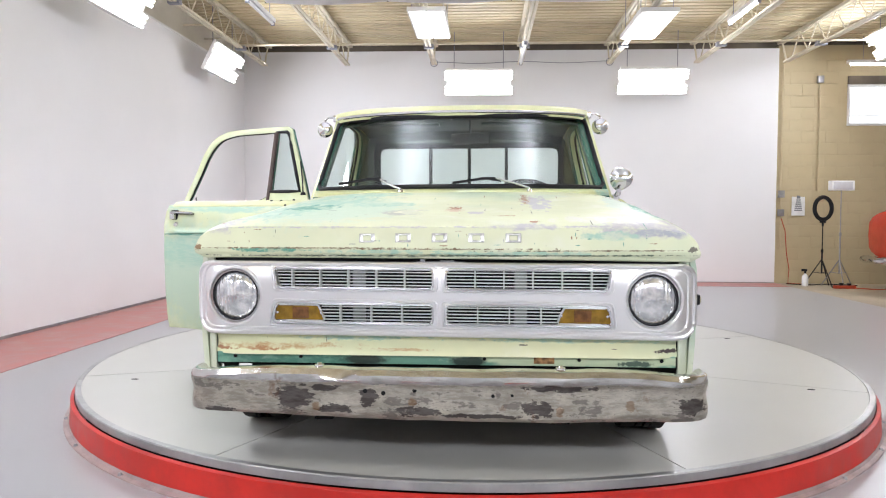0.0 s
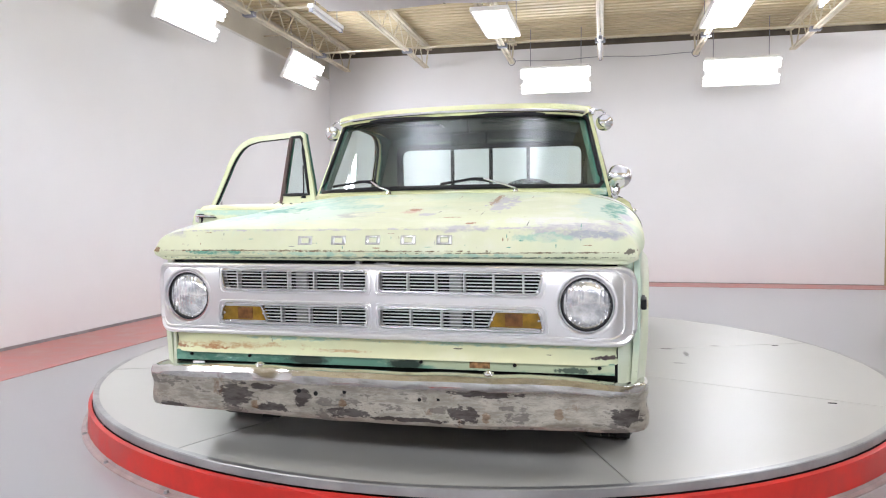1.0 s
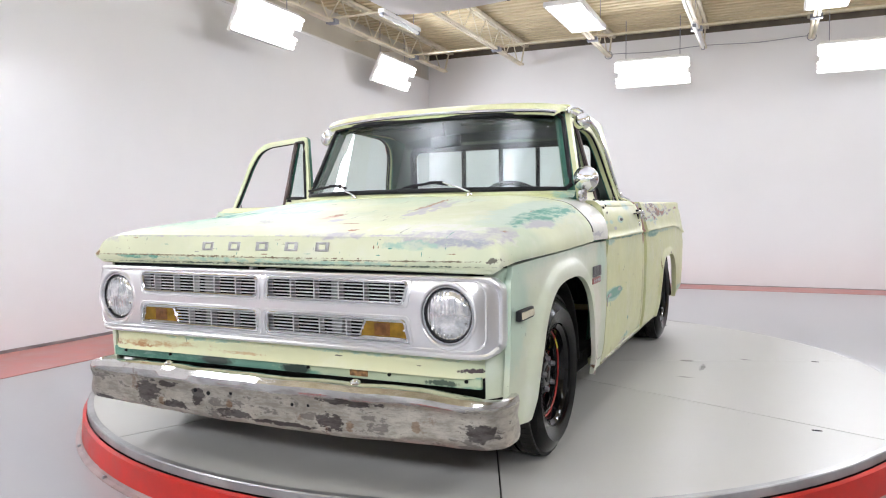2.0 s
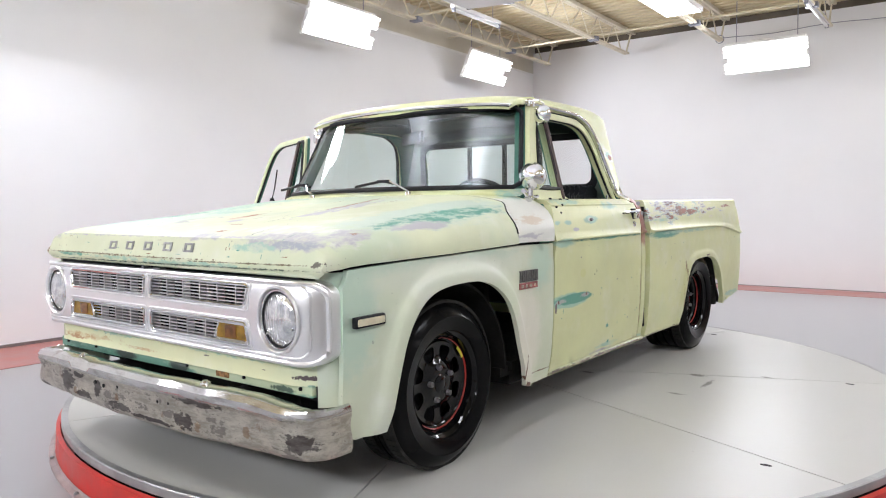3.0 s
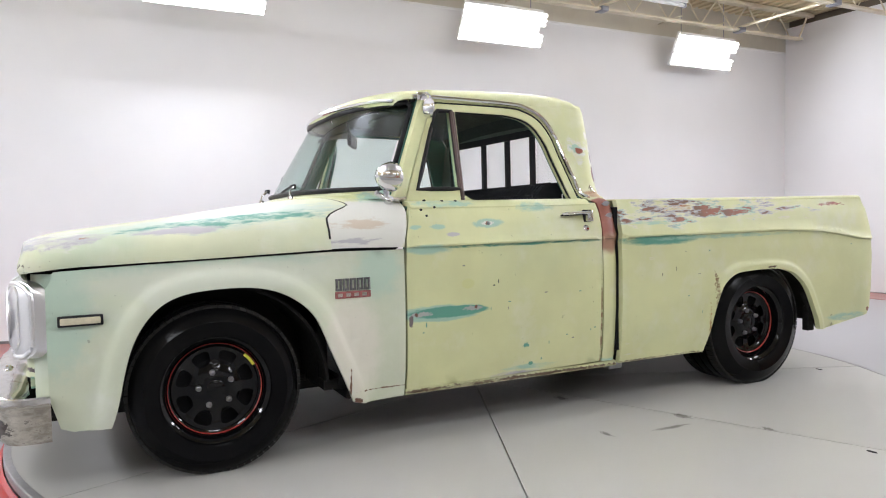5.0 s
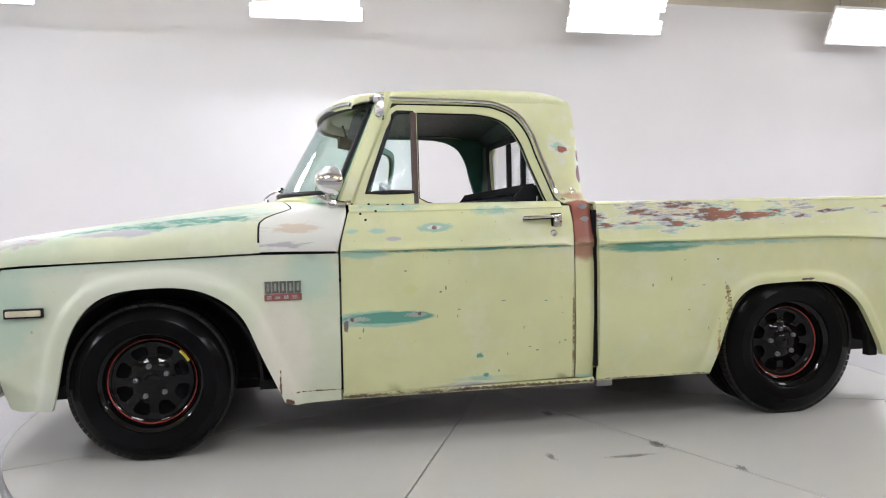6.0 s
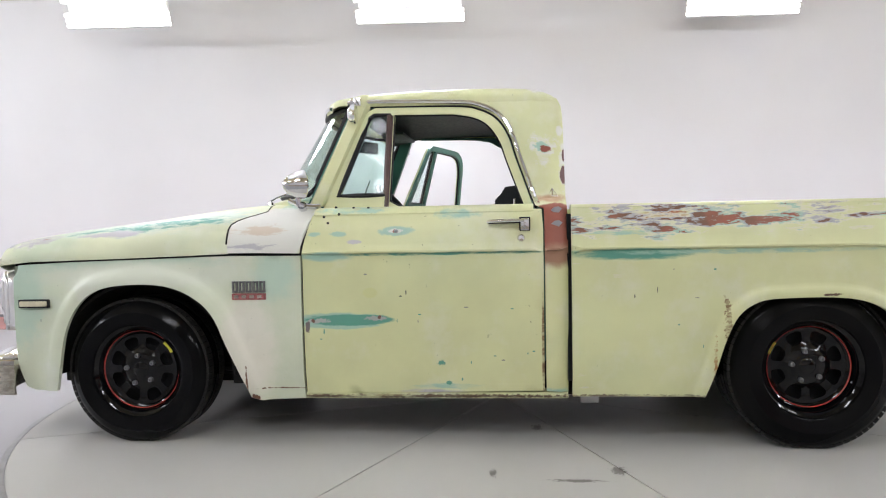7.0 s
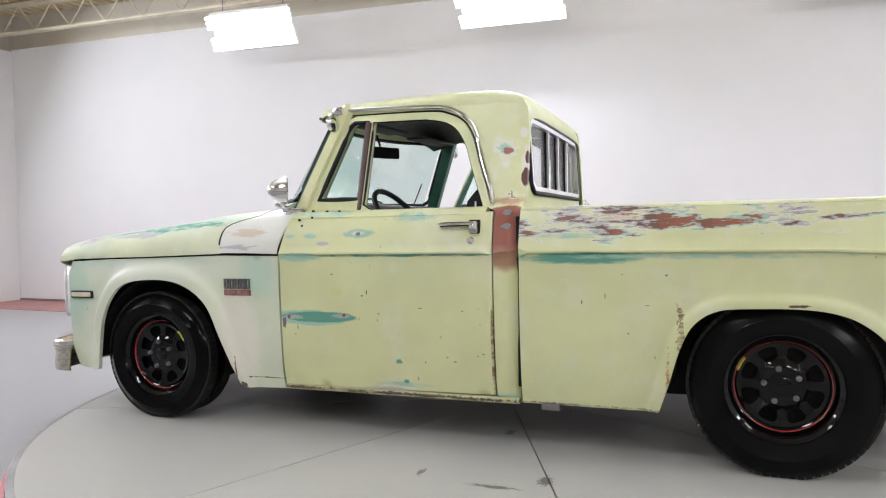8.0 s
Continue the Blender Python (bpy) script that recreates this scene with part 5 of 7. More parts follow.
for u, z in ((-0.255, 0.566), (-0.19, 0.560), (-0.08, 0.572), (0.085, 0.575), (0.19, 0.556), (0.255, 0.556)):
    tpart("bumper_hole", shape(spun([(0, -0.004), (0.008, -0.003), (0.008, 0.012)], 12, "y", (u, -0.089 + 0.050 * (u / 0.85) ** 2, z))), M["dark"], parent=bar)
for u in (-0.425, 0.425):
    tpart("bumper_bolt", shape(spun([(0, 0.010), (0.009, 0.009), (0.012, 0.003), (0.017, 0.003), (0.019, -0.006)], 14, "z", (u, -0.060 + 0.050 * (u / 0.85) ** 2, 0.648))), M["chrome"], "small round bolt head on the bumper's top", parent=bar)
for u, w, z in ((-0.72, 0.024, 0.628), (-0.60, 0.018, 0.618)):
    tpart("white_tab", shape(box(u - w, u + w, 0.02, 0.028, z - 0.008, z + 0.008, 0.002)), M["white_steel"], "small white plastic tab", parent=bar)
for u in (-0.41, 0.42):
    tpart("bumper_bracket", shape(box(u - 0.03, u + 0.03, -0.04, 0.3, 0.50, 0.60, 0.006)), M["under"], parent=bar)

# ---- side trim of the front fenders ----
for s in (1, -1):
    marker = tpart("side_marker", shape(box(*sorted((s * 0.928, s * 0.948)), 0.155, 0.298, 0.848, 0.886, 0.006)), M["seal"], "cream side marker lamp in a dark frame")
    tpart("marker_lens", shape(box(*sorted((s * 0.935, s * 0.953)), 0.163, 0.290, 0.855, 0.879, 0.005)), M["lens"], parent=marker)
    badge = tpart("fender_badge", shape(box(*sorted((s * 0.950, s * 0.960)), 1.135, 1.285, 0.876, 0.904, 0.003)), M["badge_red"], "red and chrome fender badge", False)
    for k in range(5):
        v = 1.150 + 0.030 * k
        tpart("badge_bar", shape(box(*sorted((s * 0.952, s * 0.964)), v - 0.012, v - 0.004, 0.908, 0.956, 0.002), box(*sorted((s * 0.952, s * 0.964)), v + 0.004, v + 0.012, 0.908, 0.956, 0.002), box(*sorted((s * 0.953, s * 0.961)), v - 0.013, v + 0.013, 0.908, 0.916), box(*sorted((s * 0.953, s * 0.961)), v - 0.013, v + 0.013, 0.948, 0.956)), M["badge_dark"], smooth=False, parent=badge)
    for k in range(4):
        v = 1.155 + 0.034 * k
        tpart("badge_mark", shape(box(*sorted((s * 0.955, s * 0.962)), v - 0.010, v + 0.010, 0.883, 0.897, 0.001)), M["chrome"], smooth=False, parent=badge)


# ---- doors ----
FRAME_OUT = [(1.505, 1.252), (1.565, 1.40), (1.69, 1.690)] + curve([(1.725, 1.708), (2.09, 1.700), (2.19, 1.683), (2.265, 1.642), (2.318, 1.565), (2.352, 1.46), (2.425, 1.252)], 4)
VENT = [(1.572, 1.314), (1.704, 1.660), (1.722, 1.674), (1.790, 1.674), (1.781, 1.314)]
WINDOW = [(1.800, 1.285), (1.812, 1.674)] + curve([(2.08, 1.668), (2.172, 1.650), (2.236, 1.612), (2.286, 1.537), (2.318, 1.445), (2.388, 1.254)], 4) + [(1.875, 1.254), (1.835, 1.265)]


def skin_at(v, z):
    return (side(z) * width(v), v, z)


def frame_at(v, z):
    return (table(z, [(1.24, 0.835), (1.27, 0.818), (1.72, 0.700)]), v, z)


def door(parent, flip, handle_side=True):
    def both(*p):
        return shape(mirrored(*p)) if flip else shape(*p)
    s = -1 if flip else 1
    body = tpart("door", both(pressed([(1.446, 0.468), (2.462, 0.478), (2.463, 1.15), (2.458, 1.238), (1.500, 1.244), (1.484, 1.225), (1.468, 1.17), (1.452, 1.11), (1.447, 1.07)], skin_at, (-0.035, 0, 0), step=0.045, rows=RAILS)), M["passenger"] if flip else M["door"], "pale green door with teal and rust marks" if not flip else "pale green passenger door, swung open")
    if parent:
        body.parent, body.matrix_parent_inverse = parent, Matrix.Translation((0, 0, -TOP))
    tpart("shoulder", both(sheet([[(side(z), v, z) for z in (1.232, 1.244, 1.252, 1.258)] + [(0.825, v, 1.262)] for v in (1.49, 1.6, 1.8, 2.0, 2.2, 2.425)], (-0.002, 0, -0.02))), M["door"], parent=body)
    frame = tpart("window_frame", both(pressed(FRAME_OUT, frame_at, (-0.014 if flip else -0.045, 0, 0), [VENT, WINDOW], 0.03)), M["cab"] if not flip else M["passenger"], parent=body)
    tpart("vent_seal", both(tube([frame_at(v, z) for v, z in dense(VENT, 0.08)], 0.011, 6, True)), M["seal"], "black vent window seal", parent=body)
    tpart("vent_frame", both(tube([frame_at(v, z) for v, z in ((1.783, 1.314), (1.791, 1.672))], 0.012, 8), tube([frame_at(v, z) for v, z in ((1.788, 1.262), (1.799, 1.668))], 0.010, 8)), M["brown_trim"], "dark brown vent window frame", parent=body)
    tpart("window_seal", both(tube([(frame_at(v, z)[0] - 0.014, v, z) for v, z in dense(WINDOW, 0.06)], 0.007, 6, True)), M["seal"], parent=body)
    pane = tpart("vent_pane", both(pressed(VENT, lambda v, z: (frame_at(v, z)[0] - 0.012, v, z), (-0.004, 0, 0), step=0.15)), M["vent_glass"], "pale tinted vent window pane", parent=body)
    pane.visible_shadow = False
    tpart("inner_panel", both(pressed([(1.47, 0.50), (2.44, 0.50), (2.44, 1.235), (1.51, 1.235), (1.47, 1.15)], lambda v, z: (side(min(z, 1.2)) - 0.085 - 0.012 * math.sin((v - 1.47) * 6), v, z), (-0.012, 0, 0), step=0.08)), M["inner_door"], "teal painted inner door panel", parent=body)
    tpart("inner_frame", both(pressed(FRAME_OUT, lambda v, z: (frame_at(v, z)[0] - (0.0145 if flip else 0.046), v, z), (-0.018 if flip else -0.006, 0, 0), [VENT, WINDOW], 0.05)), M["inner_teal"], parent=body)
    tpart("sill", both(box(0.80, 0.905, 1.50, 2.43, 1.228, 1.240)), M["inner_door"], parent=body)
    pull = tpart("door_handle", both(tube([(0.958, 2.235, 1.188), (0.972, 2.25, 1.190), (0.975, 2.33, 1.192), (0.972, 2.385, 1.192)], 0.0065, 8), box(0.945, 0.968, 2.370, 2.405, 1.150, 1.200, 0.006), spun([(0.0, 0.018), (0.012, 0.016), (0.015, 0.0)], 12, "x", (0.954, 2.386, 1.172))), M["chrome"], "chrome push-button door handle", parent=body)
    # dark plate and bar added as the shade round the handle
    tpart("handle_recess", both(box(0.930, 0.9435, 2.364, 2.411, 1.144, 1.206, 0.004), tube([(0.944, 2.235, 1.182), (0.944, 2.37, 1.184)], 0.004, 6)), M["seal"], parent=pull)
    tpart("door_lock", both(spun([(0.0, 0.010), (0.012, 0.009), (0.017, 0.003), (0.018, -0.004)], 14, "x", (0.948, 2.372, 1.118))), M["chrome"], parent=body)
    tpart("lock_knob", both(tube(((0.80, 2.345, 1.24), (0.80, 2.345, 1.285)), 0.005, 6)), M["chrome"], parent=body)
    for v, z in ((1.575, 1.262), (1.655, 1.258), (1.72, 1.257), (1.535, 1.222), (1.555, 1.196), (1.60, 1.232)):
        tpart("screw_hole", both(spun([(0, 0.003), (0.0055, 0.002), (0.0055, -0.01)], 8, "x", (side(z) + 0.001, v, z))), M["seal"], parent=body)
    if not flip:
        tpart("trim_stud", both(spun([(0, 0.014), (0.007, 0.010), (0.009, 0.0)], 8, "x", (0.942, 1.848, 1.157))), M["dull_metal"], parent=body)
    return body


door(None, False)
swing = Matrix.Translation((-0.870, 1.440, 0)) @ Matrix.Rotation(radians(71.0), 4, "Z") @ Matrix.Translation((0.945, -1.462, 0))
open_door = door(None, True)
open_door.matrix_basis = swing

# ---- cab shell ----
CAB = [(2.470, 0.478), (2.562, 0.470), (2.566, 1.25), (2.564, 1.45), (2.562, 1.60), (2.555, 1.69), (2.535, 1.728), (2.44, 1.742), (1.70, 1.745), (1.66, 1.735)] + curve([(1.70, 1.716), (2.09, 1.709), (2.196, 1.691), (2.273, 1.648), (2.327, 1.569), (2.361, 1.462), (2.434, 1.254)], 4) + [(2.468, 1.238)]


def slant(u):
    """How far the cab's back stands forward towards the passenger's side."""
    return 0.055 * max(0.0, (0.65 - u) / 1.25)


def cab_at(v, z):
    r = max(0.0, (v - 2.50) / 0.066)
    return (side(z) - 0.03 * r ** 3 * (z > 0.3), v, z)


corner = pressed(CAB, cab_at, (-0.03, 0, 0), step=0.035, rows=RAILS)
tpart("cab_corner", shape(corner), M["cab"], "cab rear corner with a brown primer band")
far_corner = shape(mirrored(corner))
for q in far_corner.verts:
    q.co.y -= slant(q.co.x) * max(0.0, min(1.0, (q.co.y - 2.46) / 0.10))
tpart("cab_corner", far_corner, M["cab"])
rocker = [[(side(0.46) - 0.005 + 0.0, v, 0.470), (side(0.46) + 0.006, v, 0.458), (side(0.45) + 0.002, v, 0.446), (0.86, v, 0.444), (0.86, v, 0.475)] for v in (1.44, 1.8, 2.2, 2.47, 2.56)]
M["rocker"] = worn_paint("rocker_paint", (0.55, 0.56, 0.33), [((0.10, 0.065, 0.04), (0.93, 1.9, 0.456), (0.1, 0.8, 0.007), 0.8, 2.6, "fine")], haze=0.2)
tpart("rocker_panel", shape(loft(rocker)), M["rocker"], "thin rusty rocker panel under the door")
tpart("rocker_panel", shape(mirrored(loft(rocker))), M["rocker"])

ROOF = [(1.366, 1.714, 1.73, 0.668), (1.368, 1.722, 1.74, 0.682), (1.386, 1.732, 1.7538, 0.696), (1.43, 1.741, 1.772, 0.704), (1.5, 1.744, 1.7812, 0.706), (1.6, 1.745, 1.7882, 0.706), (1.75, 1.744, 1.798, 0.705), (1.95, 1.742, 1.807, 0.704), (2.15, 1.74, 1.808, 0.702), (2.32, 1.738, 1.804, 0.701), (2.42, 1.735, 1.796, 0.699), (2.48, 1.728, 1.78, 0.702), (2.52, 1.716, 1.761, 0.699), (2.545, 1.698, 1.738, 0.693), (2.556, 1.673, 1.71, 0.686), (2.562, 1.638, 1.685, 0.68)]


def roof_at(s, v, low, high, w):
    r = abs(s)
    bow = 0.155 * r ** 2 * max(0.0, 1 - (v - 1.366) / 0.40)
    return (s * w, v + bow - slant(s * w) * max(0.0, min(1.0, (v - 2.2) / 0.35)), low + (high - low) * max(0.0, 1 - r ** table(v, [(1.366, 3.6), (1.6, 6.0), (2.45, 8.0), (2.6, 5.0)])) ** 0.5)


tpart("roof", shape(sheet([[roof_at(s, *row) for s in spread] for row in ROOF], (0, 0, -0.02))), M["cab"], "pale green rounded cab roof with a visor lip")
edge = [roof_at(s, *ROOF[1]) for s in spread]
tpart("visor_trim", shape(tube([(x, y - 0.004, z - 0.010) for x, y, z in edge], 0.009, 8)), M["chrome"], "chrome strip on the visor lip")
drip = curve([(1.60, 1.733), (1.70, 1.736), (2.09, 1.724), (2.20, 1.706), (2.285, 1.658), (2.338, 1.575), (2.374, 1.46), (2.443, 1.262)], 6)
PILLAR = {1: ((0.020, -0.018), (0.020, 0.030), (0.0, 0.046), (-0.04, 0.04), (-0.04, 0.0), (-0.026, -0.030), (0.0, -0.030)), -1: ((0.020, -0.018), (0.020, 0.020), (0.0, 0.024), (-0.022, 0.022), (-0.022, 0.0), (-0.018, -0.026), (0.0, -0.030))}
for s in (1, -1):
    tpart("drip_rail", shape(tube([(s * (side(z) + 0.012), v, z) for v, z in drip], 0.010, 8)), M["chrome"], "chrome drip rail over the door")
    # black tube that draws the rail's shadow line on the cab
    tpart("drip_shadow", shape(tube([(s * (side(z) - 0.004), v - 0.006, z - 0.016) for v, z in drip], 0.008, 6)), M["seal"])
    low, high = (0.806, 1.468, 1.27), (0.692, 1.668, 1.745)
    rings = []
    for i in range(9):
        t = i / 8
        c = [a + (b - a) * t for a, b in zip(low, high)]
        rings.append([(s * (c[0] + du), c[1] + dv, c[2]) for du, dv in PILLAR[s]])
    tpart("front_pillar", shape(loft(rings)), M["cab"], "pale green windshield pillar")
    mark = [(s * (side(1.30) + 0.004), 2.485, 1.292), (s * (side(1.33) + 0.004), 2.508, 1.325), (s * (side(1.30) + 0.004), 2.531, 1.292)]
    tpart("cab_emblem", shape(tube(mark, 0.004, 6, True), tube(((s * (side(1.30) + 0.004), 2.508, 1.296), (s * (side(1.33) + 0.004), 2.508, 1.325)), 0.003, 6)), M["chrome"], "small chrome three-sided emblem")
    for z in (1.175, 1.232):
        tpart("scrape", shape(loft([[(s * (cab_at(2.52, z)[0] + d), 2.518 + a, z + b) for a, b in ((-0.022, 0), (-0.006, 0.012), (0.012, 0.014), (0.024, 0.004), (0.010, -0.012), (-0.010, -0.010))] for d in (-0.004, 0.001)])), M["dull_metal"])


# windshield
def shield(s, t, out=0.0):
    u = s * (0.782 + (0.690 - 0.782) * t)
    v = (1.165 + 0.280 * abs(s) ** 3.5) * (1 - t) + (1.384 + 0.228 * abs(s) ** 3) * t
    z = (1.322 - 0.006 * s * s) * (1 - t) + (1.705 + 0.006 * s * s) * t
    return (u, v - out, z + out * 0.4)


def shield_grid(a0, a1, t0, t1, n=16, k=6):
    return [[shield(a0 + (a1 - a0) * j / n, t0 + (t1 - t0) * i / k) for j in range(n + 1)] for i in range(k + 1)]


glass = tpart("windshield", shape(sheet(shield_grid(-0.97, 0.97, 0.02, 0.97), (0, 0.005, -0.002))), M["glass"], "curved pale tinted windshield")
glass.visible_shadow = False
ring = [shield(-0.97 + 1.94 * j / 20, 0.0, 0.004) for j in range(21)] + [shield(1.0, 0.06 + 0.88 * i / 8, 0.004) for i in range(9)] + [shield(0.97 - 1.94 * j / 20, 1.0, 0.004) for j in range(21)] + [shield(-1.0, 0.94 - 0.88 * i / 8, 0.004) for i in range(9)]
tpart("windshield_seal", shape(tube(ring, 0.012, 8, True)), M["seal"], "black rubber windshield seal")
tpart("header_rail", shape(sheet([[shield(-1.05 + 2.1 * j / 16, t) for j in range(17)] for t in (1.02, 1.08, 1.14)], (0, 0.03, 0.0))), M["cab"])
tpart("windshield_sill", shape(sheet([[(s * 0.80, v + 0.280 * abs(s) ** 3.5, z) for s in (-1 + j / 8 for j in range(17))] for v, z in ((1.118, 1.295), (1.145, 1.303), (1.172, 1.312))], (0, 0, -0.02))), M["cowl"])

# wipers
for u0, u1 in ((-0.42, -0.28), (0.17, 0.37)):
    arm = tpart("wiper", shape(tube([(u1, 1.110, 1.310), (u1 - 0.05, 1.125, 1.328), (u0 + 0.02, 1.181, 1.366), (u0, 1.185, 1.366)], 0.005, 6)), M["chrome"], "thin chrome windshield wiper")
    tpart("wiper_blade", shape(tube([(u0 - 0.19, 1.187 if u0 < 0 else 1.167, 1.340), (u0 - 0.02, 1.181, 1.364), (u0 + 0.06, 1.171, 1.350)], 0.007, 6), box(u0 - 0.05, u0 + 0.03, 1.171, 1.187, 1.356, 1.370, 0.003)), M["seal"], parent=arm)
    tpart("wiper_pivot", shape(spun([(0, 0.016), (0.012, 0.012), (0.015, 0)], 10, "z", (u1, 1.112, 1.293))), M["chrome"], parent=arm)

# back of the cab with its sliding window
HOLE = rounded(-0.60, 0.640, 1.340, 1.640, 0.05)


def back_at(u, z):
    return (u, 2.566 - slant(u) - 0.03 * (abs(u) / 0.8) ** 4 - 0.02 * max(0, (z - 1.3) / 0.4), z)


tpart("cab_back", shape(pressed([(-0.86, 0.5), (0.86, 0.5), (0.86, 1.24), (0.79, 1.29), (0.66, 1.68), (0.60, 1.70), (-0.60, 1.70), (-0.66, 1.68), (-0.79, 1.29), (-0.86, 1.24)], back_at, (0, -0.03, 0), [HOLE], 0.06)), M["cab"])
slider = tpart("rear_window", shape(pressed(rounded(-0.612, 0.652, 1.328, 1.652, 0.055), lambda u, z: (u, back_at(u, z)[1] + 0.012, z), (0, -0.02, 0), [rounded(-0.592, 0.632, 1.348, 1.632, 0.045)], 0.06)), M["aluminium"], "sliding rear window in an aluminium frame")
tpart("window_gasket", shape(tube([(u, back_at(u, z)[1] + 0.004, z) for u, z in dense(rounded(-0.618, 0.658, 1.320, 1.658, 0.06), 0.06)], 0.012, 6, True)), M["seal"], parent=slider)
tpart("inner_frame", shape(pressed(rounded(-0.63, 0.665, 1.315, 1.662, 0.06), lambda u, z: (u, back_at(u, z)[1] - 0.031, z), (0, -0.006, 0), [rounded(-0.585, 0.625, 1.356, 1.622, 0.045)], 0.08)), M["seal"], parent=slider)
for u in (-0.243, 0.022, 0.275):
    m = Matrix.Translation((0, -slant(u), 0))
    tpart("mullion", shape(box(u - 0.011, u + 0.011, 2.522, 2.549, 1.352, 1.628, 0, m)), M["seal"], parent=slider)
    tpart("mullion_cap", shape(box(u - 0.010, u + 0.010, 2.550, 2.560, 1.352, 1.628, 0, m)), M["aluminium"], parent=slider)
for a, b in ((-0.59, -0.253), (-0.233, 0.012), (0.032, 0.265), (0.285, 0.63)):
    p = tpart("pane", shape(loft([[(u, 2.540 - slant(u) + d, z) for u, z in ((a, 1.354), (b, 1.354), (b, 1.626), (a, 1.626))] for d in (0.0, 0.004)])), M["clear"], parent=slider, smooth=False)
    p.visible_shadow = False

# ---- cab inside ----
tpart("headliner", shape(sheet([[(s * w * 0.96, v - slant(s * w) * max(0.0, min(1.0, (v - 2.2) / 0.33)), z - 0.05 * abs(s) ** 3) for s in spread[::4]] for v, z, w in ((1.55, 1.715, 0.68), (1.75, 1.765, 0.69), (2.2, 1.77, 0.69), (2.45, 1.74, 0.68), (2.53, 1.66, 0.66))], (0, 0, 0.01))), M["headliner"], "dark green-black headliner")
tpart("inner_back", shape(pressed([(-0.84, 0.6), (0.84, 0.6), (0.84, 1.24), (0.785, 1.29), (0.665, 1.68), (0.60, 1.715), (-0.60, 1.715), (-0.665, 1.68), (-0.785, 1.29), (-0.84, 1.24)], lambda u, z: (u, back_at(u, z)[1] - 0.034, z), (0, -0.004, 0), [rounded(-0.63, 0.665, 1.315, 1.662, 0.06)], 0.08)), M["inner_grey"], "dark grey-green painted inner back wall of the cab")
tpart("cab_floor", shape(box(-0.88, 0.88, 1.10, 2.54, 0.50, 0.54)), M["under"])
tpart("firewall", shape(box(-0.80, 0.80, 1.10, 1.14, 0.52, 1.20)), M["under"])
for s in (1, -1):
    tpart("rear_inner_quarter", shape(pressed([(2.462, 0.6), (2.545, 0.6), (2.548, 1.25), (2.545, 1.45), (2.53, 1.62), (2.49, 1.70), (1.75, 1.722), (1.75, 1.706), (2.09, 1.700), (2.192, 1.682), (2.267, 1.640), (2.320, 1.562), (2.354, 1.456), (2.428, 1.25), (2.462, 1.235)], lambda v, z: (s * (cab_at(v, z)[0] - 0.036), v - (slant(-0.75) * max(0.0, min(1.0, (v - 2.40) / 0.12)) if s < 0 else 0.0), z), (-s * 0.008, 0, 0), step=0.06)), M["inner_teal"])
    wrap = [(-0.024, -0.032), (-0.024, 0.027), (0.014, 0.027), (0.014, 0.033), (-0.032, 0.033), (-0.032, -0.037), (0.004, -0.037), (0.004, -0.032)] if s < 0 else [(-0.043, -0.034), (-0.043, 0.045), (-0.052, 0.045), (-0.052, -0.040), (0.004, -0.040), (0.004, -0.034)]
    tpart("inner_pillar", shape(loft([[(s * (a + du), b + dv, c) for du, dv in wrap] for a, b, c in ((0.806, 1.468, 1.265), (0.692, 1.668, 1.735))])), M["inner_teal"], smooth=False)
tpart("dashboard", shape(loft([[(s * 0.73, v, z) for v, z in ((1.36, 1.20), (1.36, 1.305), (1.44, 1.312), (1.56, 1.295), (1.60, 1.25), (1.57, 1.10), (1.50, 1.06))] for s in (-1 + i / 6 for i in range(13))])), M["black"], "black padded dashboard")
tpart("gauge_panel", shape(box(0.15, 0.62, 1.585, 1.60, 1.13, 1.235, 0.006)), M["dull_metal"])
for u in (0.22, 0.32, 0.42, 0.52):
    tpart("gauge", shape(spun([(0.0, 0.004), (0.03, 0.004), (0.036, 0.010), (0.038, 0)], 16, "y", (u, 1.60, 1.185))), M["black_rim"])
wheel_m = Matrix.Translation((0.37, 1.80, 1.205)) @ Matrix.Rotation(radians(-52), 4, "X")
steer = bmesh.new()
tube([wheel_m @ Vector((0.205 * math.cos(2 * math.pi * i / 36), 0.205 * math.sin(2 * math.pi * i / 36), 0)) for i in range(36)], 0.014, 8, True)(steer)
tube([wheel_m @ Vector((-0.2, 0.0, 0)), wheel_m @ Vector((0, 0, -0.05)), wheel_m @ Vector((0.2, 0.0, 0))], 0.012, 6)(steer)
tube([wheel_m @ Vector((0, 0, -0.02)), wheel_m @ Vector((0, 0, -0.12)), wheel_m @ Vector((0, 0, -0.5))], 0.034, 10)(steer)
tpart("steering_wheel", steer, M["black"], "black steering wheel on its column")
tpart("interior_mirror", shape(box(-0.12, 0.12, -0.012, 0.012, -0.032, 0.032, 0.010, Matrix.Translation((0.06, 1.53, 1.600)) @ Matrix.Rotation(radians(-26), 4, "Z")), tube(((0.06, 1.525, 1.62), (0.06, 1.50, 1.70)), 0.006, 6)), M["black"], "black rear-view mirror")
for s in (1, -1):
    tpart("sun_visor", shape(box(*sorted((s * 0.12, s * 0.58)), 1.60, 1.72, 1.685, 1.700, 0.006)), M["headliner"])


